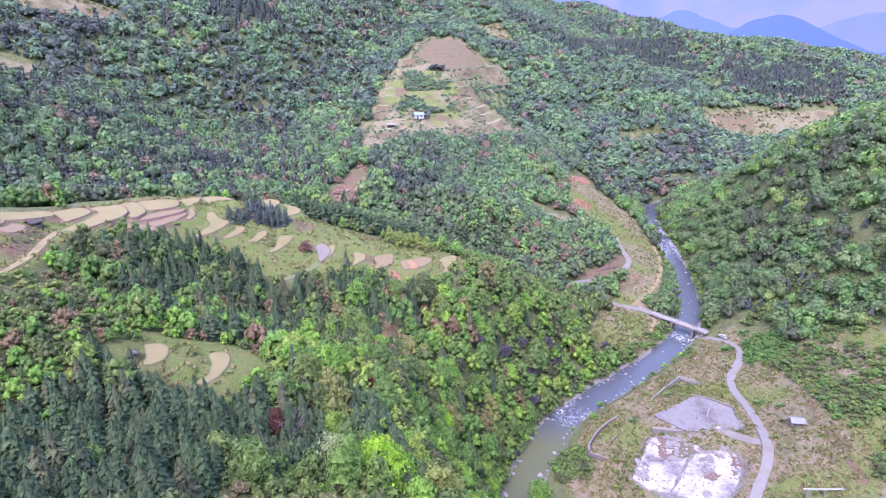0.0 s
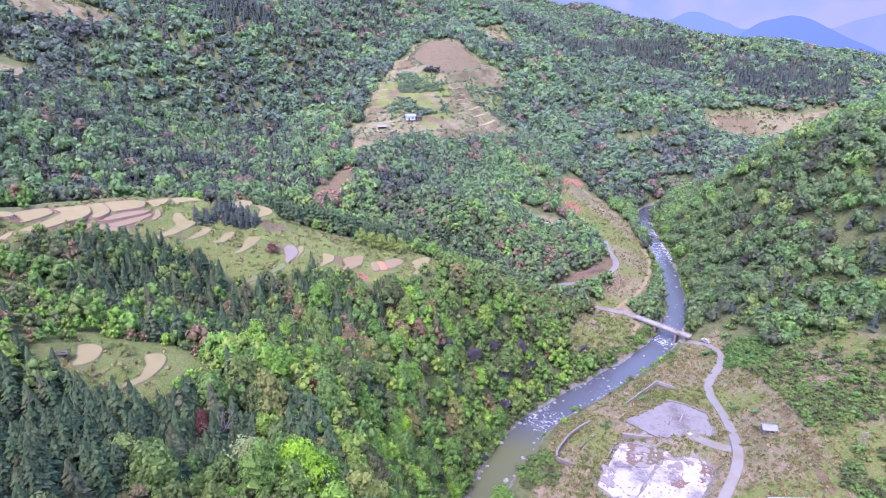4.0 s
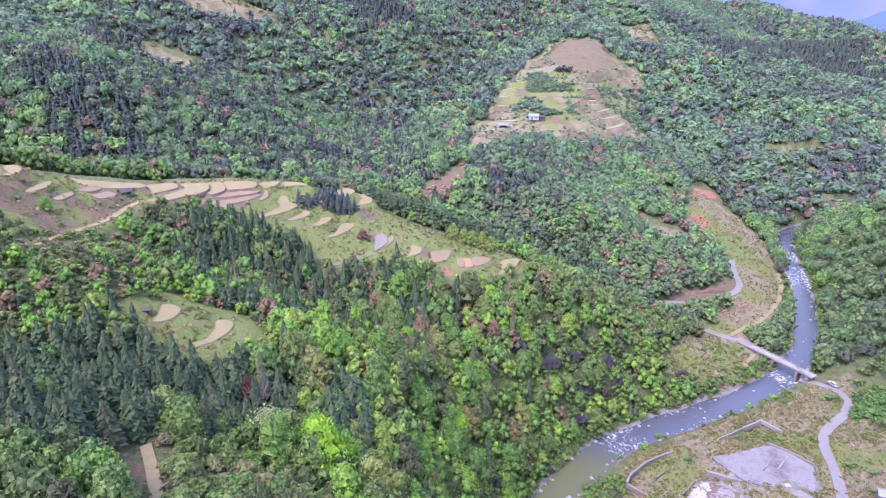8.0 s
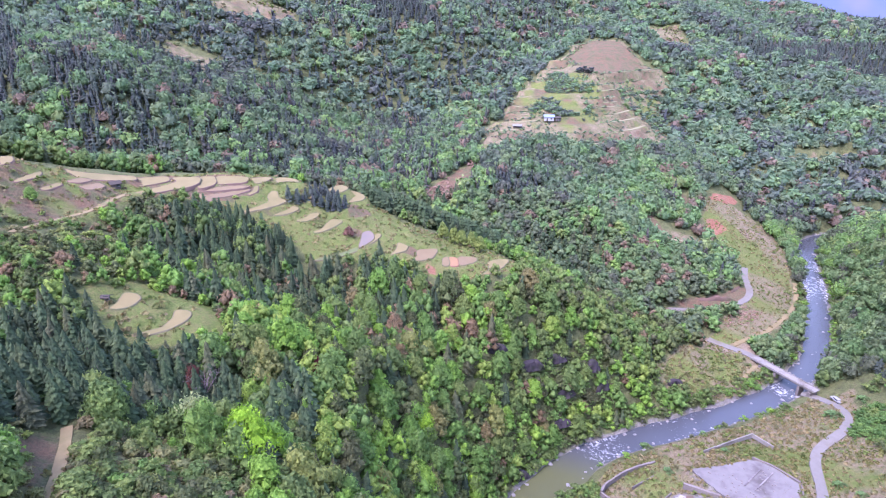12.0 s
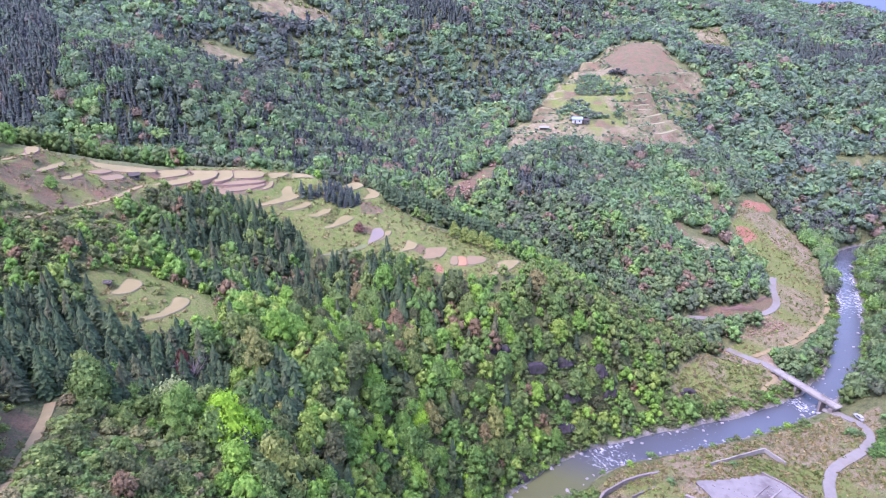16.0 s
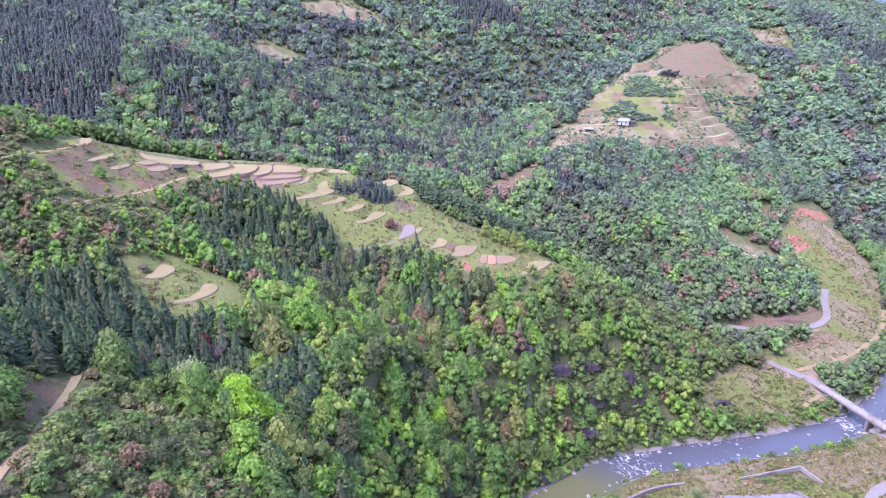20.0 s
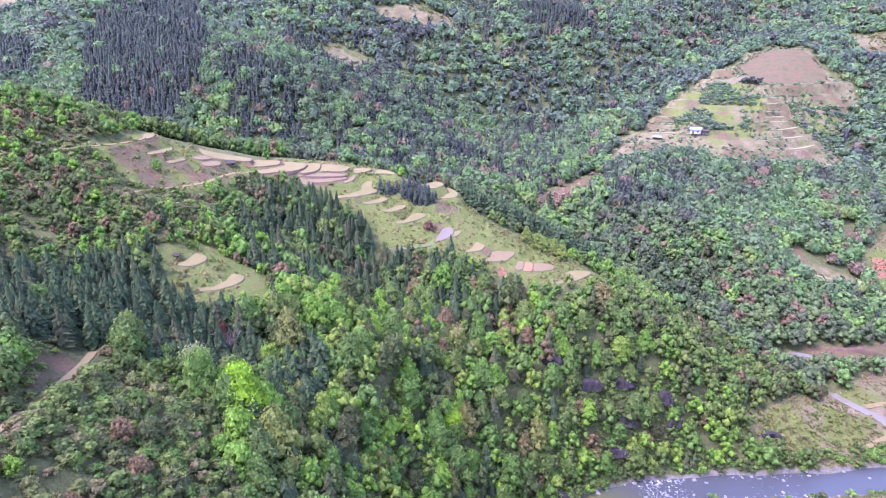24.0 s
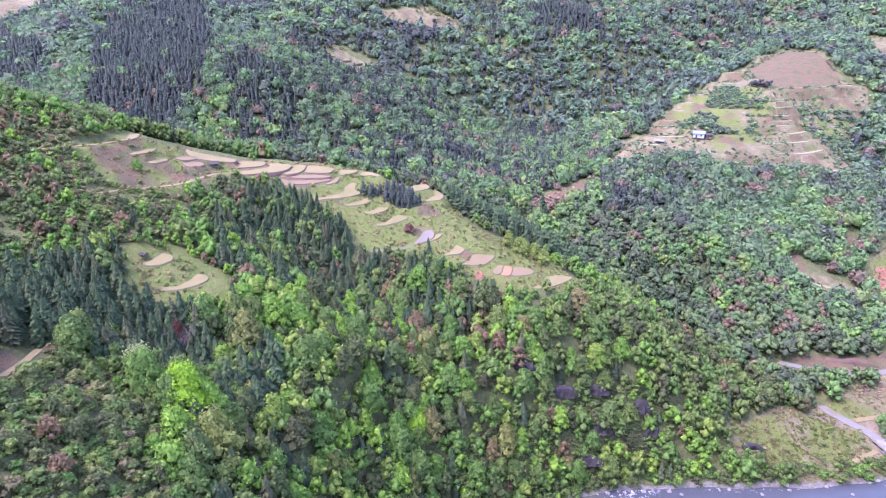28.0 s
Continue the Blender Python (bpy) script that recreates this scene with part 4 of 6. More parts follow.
def field_patch(kind, level, slope, outline):
    """A terraced field: a flat tread with a soft rim and the earth bank that holds it."""
    centre = np.array(outline).mean(0)
    p = np.array(outline, float)
    for _ in range(2):
        after = np.roll(p, -1, 0)
        p = np.stack([p * 0.82 + after * 0.18, p * 0.18 + after * 0.82], 1).reshape(-1, 2)
    p = resample(np.r_[p, p[:1]], 0.7)[:-1]
    p = centre + (p - centre) * 1.04
    p = p + 0.22 * np.stack([wave(p[:, 0], p[:, 1], 2.2, k) for k in (61, 62)], 1) - centre
    base = tagged(new("paddy_field"), {"soil": "dry tan terraced field on the spur", "damp": "damp pinkish-brown terraced field", "red": "reddish ploughed strip of a terraced field",
                                       "water": "small flooded field with grey water", "grass": "narrow grassy field strip"}[kind], "field", "terraced fields")
    base.matrix_basis = Matrix.Translation((centre[0], centre[1], level))
    slope, n = np.array(slope), len(p)
    bm = bmesh.new()
    bm.faces.new([bm.verts.new((q[0], q[1], float(q @ slope))) for q in p])
    bmesh.ops.recalc_face_normals(bm, faces=bm.faces)
    if bm.faces[:][0].normal.z < 0:
        bmesh.ops.reverse_faces(bm, faces=bm.faces)
    mesh = bpy.data.meshes.new("tread")
    bm.to_mesh(mesh)
    bm.free()
    mesh.materials.append({"soil": field_soil, "damp": damp_field, "red": ploughed, "water": flooded_field, "grass": grass_field}[kind])
    new("tread", mesh).parent = base
    way = np.roll(p, -1, 0) - np.roll(p, 1, 0)
    out = np.c_[way[:, 1], -way[:, 0]] / (np.linalg.norm(way, axis=1)[:, None] + 1e-9)
    if np.sum(p[:, 0] * np.roll(p[:, 1], -1) - np.roll(p[:, 0], -1) * p[:, 1]) < 0:
        out = -out
    k = np.arange(n)
    j = (k + 1) % n
    rag = 1 + 0.5 * wave(p[:, 0] + centre[0], p[:, 1] + centre[1], 1.7, 63)[:, None]
    rings = [np.c_[p, p @ slope - 0.004], np.c_[p + out * 0.12, p @ slope + 0.05], np.c_[p + out * 0.3, p @ slope - 0.06], np.c_[p + out * 0.55 * rag, p @ slope - 1.3]]
    faces = np.concatenate([np.stack([r * n + k, (r + 1) * n + k, (r + 1) * n + j, r * n + j], 1) for r in range(3)])
    mesh_object("bank", np.concatenate(rings), faces, red_earth if kind == "red" else brown_earth if centre[0] < -79 else field_bank, base)


for field in FIELDS:
    field_patch(*field)
for _, width, line in TREAD_LINES:
    ribbon("terrace_tread", width, line, pale_tread, 0.35, "narrow pale terrace tread on a far slope", "field", "", 0.3, "far hill terraces")

# ---- woods ----
GOLD = (1 + 5**0.5) / 2
ICO = np.array([(-1, GOLD, 0), (1, GOLD, 0), (-1, -GOLD, 0), (1, -GOLD, 0), (0, -1, GOLD), (0, 1, GOLD), (0, -1, -GOLD), (0, 1, -GOLD),
                (GOLD, 0, -1), (GOLD, 0, 1), (-GOLD, 0, -1), (-GOLD, 0, 1)]) / math.hypot(1, GOLD)
NEAR_PAIRS = [(i, j, k) for i in range(12) for j in range(i + 1, 12) for k in range(j + 1, 12)
              if max(np.linalg.norm(ICO[i] - ICO[j]), np.linalg.norm(ICO[j] - ICO[k]), np.linalg.norm(ICO[i] - ICO[k])) < 1.1]
ICO_FACES = np.array([(i, j, k) if np.dot(np.cross(ICO[j] - ICO[i], ICO[k] - ICO[i]), ICO[i]) > 0 else (i, k, j) for i, j, k in NEAR_PAIRS])


def finer(v, f):
    """Each triangle in four, on the sphere."""
    v, out, mid = [tuple(p) for p in v], [], {}

    def middle(a, b):
        key = (min(a, b), max(a, b))
        if key not in mid:
            m = (np.array(v[a]) + np.array(v[b])) / 2
            v.append(tuple(m / np.linalg.norm(m)))
            mid[key] = len(v) - 1
        return mid[key]

    for a, b, c in f:
        d, e, g = middle(a, b), middle(b, c), middle(c, a)
        out += [(a, d, g), (d, b, e), (g, e, c), (d, e, g)]
    return np.array(v), np.array(out)


ICO2, ICO2_FACES = finer(ICO, ICO_FACES)
OCTA = np.array([(1, 0, 0), (0, 1, 0), (-1, 0, 0), (0, -1, 0), (0, 0, 1), (0, 0, -1.0)])
OCTA_FACES = np.array([(0, 1, 4), (1, 2, 4), (2, 3, 4), (3, 0, 4), (1, 0, 5), (2, 1, 5), (3, 2, 5), (0, 3, 5)])


def joined(pieces):
    verts, faces, n = [], [], 0
    for v, f in pieces:
        verts.append(v), faces.append(np.asarray(f) + n)
        n += len(v)
    return np.concatenate(verts), np.concatenate(faces)


def leaf_quads(rng, centre, normal, size, single=False):
    """Bent four-cornered leaf sprays, or three-cornered ones, round given places, facing about the given ways."""
    n = len(centre)
    normal = normal + rng.normal(0, 0.45, (n, 3))
    normal /= np.linalg.norm(normal, axis=1)[:, None]
    a = np.cross(normal, rng.normal(0, 1, (n, 3)))
    a /= np.linalg.norm(a, axis=1)[:, None] + 1e-9
    b = np.cross(normal, a)
    s = size * rng.uniform(0.6, 1.35, (n, 1))
    if single:
        v = np.stack([centre + a * s * 1.25, centre - a * s * 0.6 + b * s * 0.85 + normal * s * 0.15, centre - a * s * 0.6 - b * s * 0.85], 1).reshape(-1, 3)
        return v, np.arange(n * 3).reshape(-1, 3)
    v = np.stack([centre + a * s, centre + b * s * 0.62 + normal * s * 0.22, centre - a * s, centre - b * s * 0.62 + normal * s * 0.22], 1).reshape(-1, 3)
    k = np.arange(n) * 4
    return v, np.concatenate([np.stack([k, k + 1, k + 2], 1), np.stack([k, k + 2, k + 3], 1)])


def crown(seed, lumps, sprays, size, fine=False, low=0.05, squat=0.44, solid=0.86):
    """A crown for a tree one metre high: uneven lumps of foliage, ragged with leaf sprays. Unit radius in x and y."""
    rng = np.random.RandomState(seed)
    turn = rng.uniform(0, 6.28) + np.arange(lumps) * 2.4
    tier = (np.arange(lumps) + 0.5) / lumps
    reach = (0.74 - 0.6 * tier) * rng.uniform(0.7, 1.25, lumps) * (lumps > 1)
    c = np.stack([np.cos(turn) * reach, np.sin(turn) * reach, low + 0.14 + (0.86 - low - 0.14) * tier ** 0.8 * rng.uniform(0.85, 1.1, lumps)], 1)
    r = rng.uniform(0.3, 0.5, lumps) * (1.25 if lumps < 5 else 1.1 if lumps < 9 else 0.95)
    pieces = []
    ball, faces = (ICO, ICO_FACES) if fine else (OCTA, OCTA_FACES)
    for k in range(lumps):
        v = ball * (1 + rng.normal(0, 0.13, (len(ball), 1))) * r[k] * [solid, solid, squat * solid]
        pieces.append((v + c[k], faces))
    which = rng.randint(0, lumps, sprays)
    way = rng.normal(0, 1, (sprays, 3))
    way[:, 2] = np.abs(way[:, 2] + 0.25) - 0.25
    way /= np.linalg.norm(way, axis=1)[:, None]
    place = c[which] + way * r[which, None] * [1, 1, squat] * rng.uniform(0.86, 1.14, (sprays, 1))
    v, f = leaf_quads(rng, np.zeros((sprays, 3)), way, size, True)
    v = v * [1, 1, squat * 1.1] + np.repeat(place, 3, 0)
    pieces.append((v, f))
    return joined(pieces)


def fir(seed, rings, arms, core=0.42):
    """A narrow fir one metre high and one metre in radius: rings of drooping sprays round a dark core."""
    rng = np.random.RandomState(seed)
    pieces = []
    if core:
        k = np.arange(6) * 1.047
        v = np.r_[np.c_[np.cos(k) * core, np.sin(k) * core, np.full(6, 0.14)], [[0, 0, 0.97]]]
        pieces.append((v, [(i, (i + 1) % 6, 6) for i in range(6)]))
    for n in range(rings):
        z = 0.08 + 0.9 * (n / rings) ** 0.95
        r = (1 - z) ** 0.75 * rng.uniform(0.85, 1.15) * 1.05 + 0.05
        for a in range(arms):
            t = a * 6.283 / arms + rng.uniform(-0.3, 0.3) + n * 0.9
            q = r * rng.uniform(0.55, 1.2)
            w, drop = (0.36 if arms < 9 else 0.24) * q + 0.04, rng.uniform(0.03, 0.09)
            d, s = np.array([math.cos(t), math.sin(t), 0]), np.array([-math.sin(t), math.cos(t), 0])
            up = np.array([0, 0, 1.0])
            pieces.append((np.array([up * (z + 0.05), d * q * 0.6 + s * w + up * (z - drop * 0.4), d * q + up * (z - drop), d * q * 0.6 - s * w + up * (z - drop * 0.4)]), [(0, 1, 2), (0, 2, 3)]))
    return joined(pieces)


def dome(seed, sprays, size, ball=None, faces=None):
    """A full crown one metre high down to the ground: many leaf clumps over lumps round a dense heart."""
    rng = np.random.RandomState(seed)
    ball, faces = (ICO, ICO_FACES) if ball is None else (ball, faces)
    knobs = rng.normal(0, 1, (10, 3))
    knobs[:, 2] = np.abs(knobs[:, 2])
    knobs /= np.linalg.norm(knobs, axis=1)[:, None]

    def swell(v):
        return 0.7 + 0.5 * np.max(np.clip(v @ knobs.T, 0, 1) ** 9, axis=1)

    w = rng.normal(0, 1, (sprays, 3))
    w[:, 2] = np.abs(w[:, 2] + 0.25) - 0.25
    w /= np.linalg.norm(w, axis=1)[:, None]
    q, f = leaf_quads(rng, np.zeros((sprays, 3)), w + rng.normal(0, 0.35, w.shape), size, True)
    q = q * [1, 1, 0.55] + np.repeat(w * (swell(w) * rng.uniform(0.82, 1.12, sprays))[:, None] * [1, 1, 0.52], 3, 0)
    v, f = joined([(ball * 0.66 * [1, 1, 0.55] * (1 + rng.normal(0, 0.1, (len(ball), 1))), faces), (q, f)])
    v[:, :2] += v[:, 2:] * rng.normal(0, 0.1, 2)
    return v + [0, 0, 0.48], f


def pine(seed, lumps, sprays, size):
    """A ragged pine one metre high and one in radius: whorls of foliage that narrow to the top."""
    rng = np.random.RandomState(seed)
    pieces = []
    u = (np.arange(lumps) + 0.4) / lumps
    r = (0.9 - 0.72 * u ** 1.2) * rng.uniform(0.75, 1.2, lumps)
    c = np.c_[rng.normal(0, 0.13, (lumps, 2)), 0.14 + 0.78 * u]
    for k in range(lumps):
        pieces.append((OCTA * (1 + rng.normal(0, 0.16, (6, 1))) * [r[k], r[k], 0.95 / lumps] + c[k], OCTA_FACES))
    k = rng.randint(0, lumps, sprays)
    t = rng.uniform(0, 6.28, sprays)
    w = np.c_[np.cos(t), np.sin(t), rng.uniform(-0.3, 0.6, sprays)]
    q, f = leaf_quads(rng, np.zeros((sprays, 3)), w + [0, 0, 0.6], size, True)
    pieces.append((q * [1, 1, 0.3] + np.repeat(c[k] + w * np.c_[r[k], r[k], np.full(sprays, 0.12)] * rng.uniform(0.75, 1.1, (sprays, 1)), 3, 0), f))
    return joined(pieces)


def stand(name, templates, x, y, z, radius, tall, tint, mat, label, category="trees"):
    """One mesh of many trees, each a turned and scaled template."""
    rng = np.random.RandomState(len(x) + 7)
    which, turn = rng.randint(0, len(templates), len(x)), rng.uniform(0, 6.28, len(x))
    tints, n = [], 0
    verts, faces = [], []
    for k, (tv, tf) in enumerate(templates):
        s = which == k
        if not s.any():
            continue
        c, q = np.cos(turn[s])[:, None], np.sin(turn[s])[:, None]
        vx = (tv[None, :, 0] * c - tv[None, :, 1] * q) * radius[s, None] + x[s, None]
        vy = (tv[None, :, 0] * q + tv[None, :, 1] * c) * radius[s, None] + y[s, None]
        vz = tv[None, :, 2] * tall[s, None] + z[s, None]
        verts.append(np.stack([vx, vy, vz], -1).reshape(-1, 3))
        faces.append((tf[None] + (n + np.arange(s.sum()) * len(tv))[:, None, None]).reshape(-1, 3))
        tints.append(np.repeat(tint[s], len(tv)))
        n += s.sum() * len(tv)
    v, f, t = np.concatenate(verts), np.concatenate(faces), np.concatenate(tints)
    mesh = bpy.data.meshes.new(name)
    mesh.vertices.add(len(v))
    mesh.vertices.foreach_set("co", v.astype(np.float32).ravel())
    mesh.loops.add(len(f) * 3)
    mesh.loops.foreach_set("vertex_index", f.astype(np.int32).ravel())
    mesh.polygons.add(len(f))
    mesh.polygons.foreach_set("loop_start", np.arange(0, len(f) * 3, 3, dtype=np.int32))
    mesh.attributes.new("tint", "FLOAT", "POINT").data.foreach_set("value", t.astype(np.float32))
    mesh.materials.append(mat)
    mesh.update()
    return tagged(new(name, mesh), label, category, kind="stuff")


PLANTED = [(-30, 14), (-170, 30), (-640, 40), (-640, 330), (-330, 640), (-150, 960), (150, 1050), (420, 930), (720, 760), (480, 590), (262, 470), (212, 400), (196, 300),
           (200, 200), (190, 120), (150, 90), (110, 100), (30, 60), (24, 20)]
# bare crags on the river slope: place, width, height
CRAGS = [(20.3, 174.5, 8, 5), (27, 182, 7.5, 5), (32, 179, 6, 6), (39, 190, 6, 6), (41, 204, 6, 6), (31.7, 172.5, 7, 4), (22.3, 152, 7, 5), (43.2, 190.5, 5, 5), (10.5, 167, 6, 4), (67, 213, 8, 3.5)]
CREST_BACK = [(-131, 122), (-126, 132), (-117, 152), (-88, 196), (-68, 212), (-80, 218), (-100, 204), (-130, 160), (-140, 130)]
NO_TREES = [(CREST_BACK, 0), (TERRACES, -1), (SMALL_TERRACE, -2), (BARE_HILL, -2), (MEADOW, 0), (RIVER_FLAT, -7), (BRIDGE_BANK, 0), (SCRUB_RIGHT, -2), (BRACKEN, 0)] + [(c, -3) for c in CLEARINGS] + [(c, -5) for c in RED_SCARS] + [(c, 0) for c in BROWN_SCARS]


def clear_of_ways(x, y, margin):
    ok = np.ones(x.shape, bool)
    for width, line in ROAD_LINES.values():
        d, _ = distance_to(line[::2], x, y)
        ok &= d > width / 2 + margin
    d, _ = distance_to(RIVER_LINE, x, y)
    return ok & (d > 5.6 + margin * 0.4)


def scatter(lo_x, hi_x, lo_y, hi_y, step, seed):
    rng = np.random.RandomState(seed)
    a, b = np.meshgrid(np.arange(lo_x, hi_x, step), np.arange(lo_y, hi_y, step * 0.87), indexing="ij")
    a = a + (np.arange(b.shape[1]) % 2) * step / 2
    return (a + rng.uniform(-0.42, 0.42, a.shape) * step).ravel(), (b + rng.uniform(-0.42, 0.42, b.shape) * step).ravel(), rng


def woods(step, lo, hi, seed, right_hill=False):
    """Tree places between two distances from the middle of the flight's ground line."""
    x, y, rng = scatter(-640, 720, 14, 1050, step, seed)
    d = np.hypot(x - 45, y - 10)
    hill = (x > 124) & (y < 405)
    keep = (hill if right_hill else ~hill & (d >= lo) & (d < hi)) & (inside(PLANTED, x, y) > 0)
    x, y = x[keep], y[keep]
    keep = clear_of_ways(x, y, 2.6)
    for cx, cy, wide, _ in CRAGS:
        keep &= np.hypot(x - cx - 1.2, y - cy + 2.0) > wide * 0.3
    for poly, grow in NO_TREES:
        keep &= inside(poly, x, y) < grow + 1.5 * wave(x, y, 6, 81)
    x, y = x[keep], y[keep]
    # lee slopes, turned away from the valley, are left out
    d = np.hypot(x - 45, y - 10)
    ux, uy = (x - 45) / d, (y - 10) / d
    here = rough_height(x, y)
    fall = (rough_height(x + 8 * ux, y + 8 * uy) - here) / 8
    keep = fall > -(131 - here) / d - np.where(d < 235, 0.8, 0.3)
    x, y = x[keep], y[keep]
    firs = np.full(x.shape, 0.05)
    firs += 0.16 * (y > 235) * (x < -50)
    firs += 0.32 * np.clip((wave(x, y, 34, 83) + 0.5 * wave(x, y, 12, 84) - 0.15) * 3, 0, 1) * (y > 240) * (x < 40)
    firs += 0.35 * np.clip((wave(x, y, 30, 85) - 0.2) * 4, 0, 1) * (x > 130)
    for poly, share in FIR_PLOTS:
        firs = np.where(inside(poly, x, y) > 0, share, firs)
    firs += 0.16 * (x < -30) * (y > 200 - 0.3 * x - 40) * np.clip(0.5 + wave(x, y, 45, 91), 0, 1)
    is_fir = rng.uniform(0, 1, len(x)) < firs
    scrubby = np.maximum(inside(SCRUB_HILL, x, y), inside(SCRUB_SLOPE, x, y)) > 0
    tint = np.clip(0.46 + 0.3 * wave(x, y, 34, 87) + 0.26 * wave(x, y, 15, 88) + rng.normal(0, 0.18 if hi < 236 and not right_hill else 0.15, len(x)), 0, 1)
    u = rng.uniform(0, 1, len(x))
    tint = np.where(scrubby, np.select([u < 0.3, u < 0.42, u > 0.88], [0.08 + u * 0.2, 1.0, np.minimum(tint + 0.3, 0.8)], tint * 0.85), tint)
    odd = rng.uniform(0, 1, len(x))
    pines = np.clip((wave(x, y, 26, 89) + 0.4 * wave(x, y, 9, 90)) * 2, 0, 1) * (y > 215)
    tint = np.where(odd < 0.05 + 0.3 * pines, tint * 0.3, tint)
    bright = np.exp(-((x - 4) ** 2 + (y - 112) ** 2) / 26**2)
    tint = np.where((odd > 0.955) | (tint == 1.0), 1.0, np.clip(tint + 0.3 * bright * (tint > 0.25), 0, 0.9))
    low = np.where(scrubby, 0.6, 1.0)
    low = np.where(inside(SMALL_TERRACE, x, y) > -6, 0.55, low)
    low = np.where(inside(TERRACES, x, y) > -9, 0.72 * low, low)
    keep = ~scrubby | (rng.uniform(0, 1, len(x)) > np.where(y < 76, 0.55, 0.1))
    return x[keep], y[keep], is_fir[keep], low[keep], tint[keep], rng


BROAD = {"near": [crown(100 + k, 19, 1000, 0.08) for k in range(8)], "close": [crown(150 + k, 15, 400, 0.11) for k in range(6)], "mid": [crown(130 + k, 8, 105, 0.14, solid=0.92) for k in range(8)],
         "far": [dome(160 + k, 80, 0.235) for k in range(10)], "hill": [dome(170 + k, 165, 0.165) for k in range(8)], "last": [dome(190 + k, 34, 0.32, OCTA, OCTA_FACES) for k in range(10)]}
PINE = {"mid": [pine(280 + k, 8, 60, 0.25) for k in range(6)], "far": [pine(290 + k, 6, 24, 0.3) for k in range(6)], "last": [pine(296 + k, 4, 10, 0.36) for k in range(5)]}
FIR = {"close": [fir(210 + k, 18, 9, 0.5) for k in range(5)], "hill": [fir(230 + k, 8, 6) for k in range(5)], "near": [fir(200 + k, 26, 10, 0.5) for k in range(6)], "mid": [fir(220 + k, 8, 6) for k in range(5)], "far": [fir(240 + k, 6, 6, 0.42) for k in range(6)], "last": [fir(260 + k, 5, 4, 0.46) for k in range(6)]}
BUSH = {"near": [crown(340 + k, 6, 230, 0.13, low=0.0, squat=0.5) for k in range(6)], "mid": [crown(300 + k, 4, 100, 0.15, low=0.0, squat=0.5) for k in range(6)], "far": [crown(320 + k, 3, 26, 0.28, low=0.0, squat=0.5) for k in range(4)]}


def limb(a, b, ra, rb, n=6):
    """A tapered round limb from a to b."""
    a, b = np.array(a, float), np.array(b, float)
    w = (b - a) / np.linalg.norm(b - a)
    s = np.cross(w, (0.3, 0.8, 0.1))
    s /= np.linalg.norm(s)
    t = np.cross(w, s)
    k = np.arange(n) * 2 * math.pi / n
    ring = np.cos(k)[:, None] * s + np.sin(k)[:, None] * t
    return np.r_[a + ring * ra, b + ring * rb], np.concatenate([[(i, (i + 1) % n, n + (i + 1) % n), (i, n + (i + 1) % n, n + i)] for i in range(n)])


def trunk_of(seed, tall, limbs):
    """A tapered trunk with limbs that reach into the crown."""
    rng = np.random.RandomState(seed)
    lean = rng.normal(0, 0.03, 2) * tall
    pieces = [limb((0, 0, -0.8), (lean[0], lean[1], tall * 0.45), 0.03 * tall, 0.02 * tall), limb((lean[0], lean[1], tall * 0.45), (lean[0] * 2, lean[1] * 2, tall * 0.85), 0.02 * tall, 0.006 * tall)]
    for k in range(limbs):
        t, z = k * 2.4 + rng.uniform(0, 0.6), tall * rng.uniform(0.35, 0.6)
        r = tall * rng.uniform(0.16, 0.26)
        pieces.append(limb((lean[0], lean[1], z), (math.cos(t) * r + lean[0], math.sin(t) * r + lean[1], z + tall * 0.2), 0.012 * tall, 0.004 * tall, 5))
    return joined(pieces)


def tree_thing(name, trunk, foliage, radius, tall, leaf_mat, wood_mat, label, category, group=""):
    """An upright tree at the origin: trunk and crown."""
    base = tagged(new(name), label, category, group)
    mesh_object("trunk", *trunk, wood_mat, base)
    v, f = foliage
    mesh_object("crown", v * [radius, radius, tall], f, leaf_mat, base, smooth=False)
    return base


rng = np.random.RandomState(5)
near_x, near_y, near_fir, near_scrub, near_tint, near_rng = woods(3.2, 0, 235, 401)
near_z = height(near_x, near_y)
# the trees that stand by themselves as things: the river slope and the two fir plots below the fields
slope_trees = np.flatnonzero(~near_fir & (near_scrub > 0.9) & (near_x > -32) & (near_x < 40) & (near_y > 62) & (near_y < 196))
slope_firs = np.flatnonzero(near_fir & (near_x > -82) & (near_x < 20) & (near_y > 40) & (near_y < 176))
slope_trees = slope_trees[near_rng.permutation(len(slope_trees))[:250]]
slope_firs = slope_firs[near_rng.permutation(len(slope_firs))[:290]]
tree_kinds = [tree_thing("broadleaf_tree", trunk_of(500 + k, 6.6, 5), BROAD["near"][k], 2.7 + 0.12 * k, 6.4 + 0.3 * k, broadleaf_near, bark,
                         "leafy green broadleaf tree on the steep river slope", "tree", "river slope trees") for k in range(8)]
fir_kinds = [tree_thing("fir_tree", trunk_of(520 + k, 6.6, 0), FIR["near"][k], 1.75 + 0.08 * k, 7.2 + 0.3 * k, fir_near, bark,
                        "slender dark blue-green fir in a dense plantation", "tree", "plantation firs") for k in range(6)]
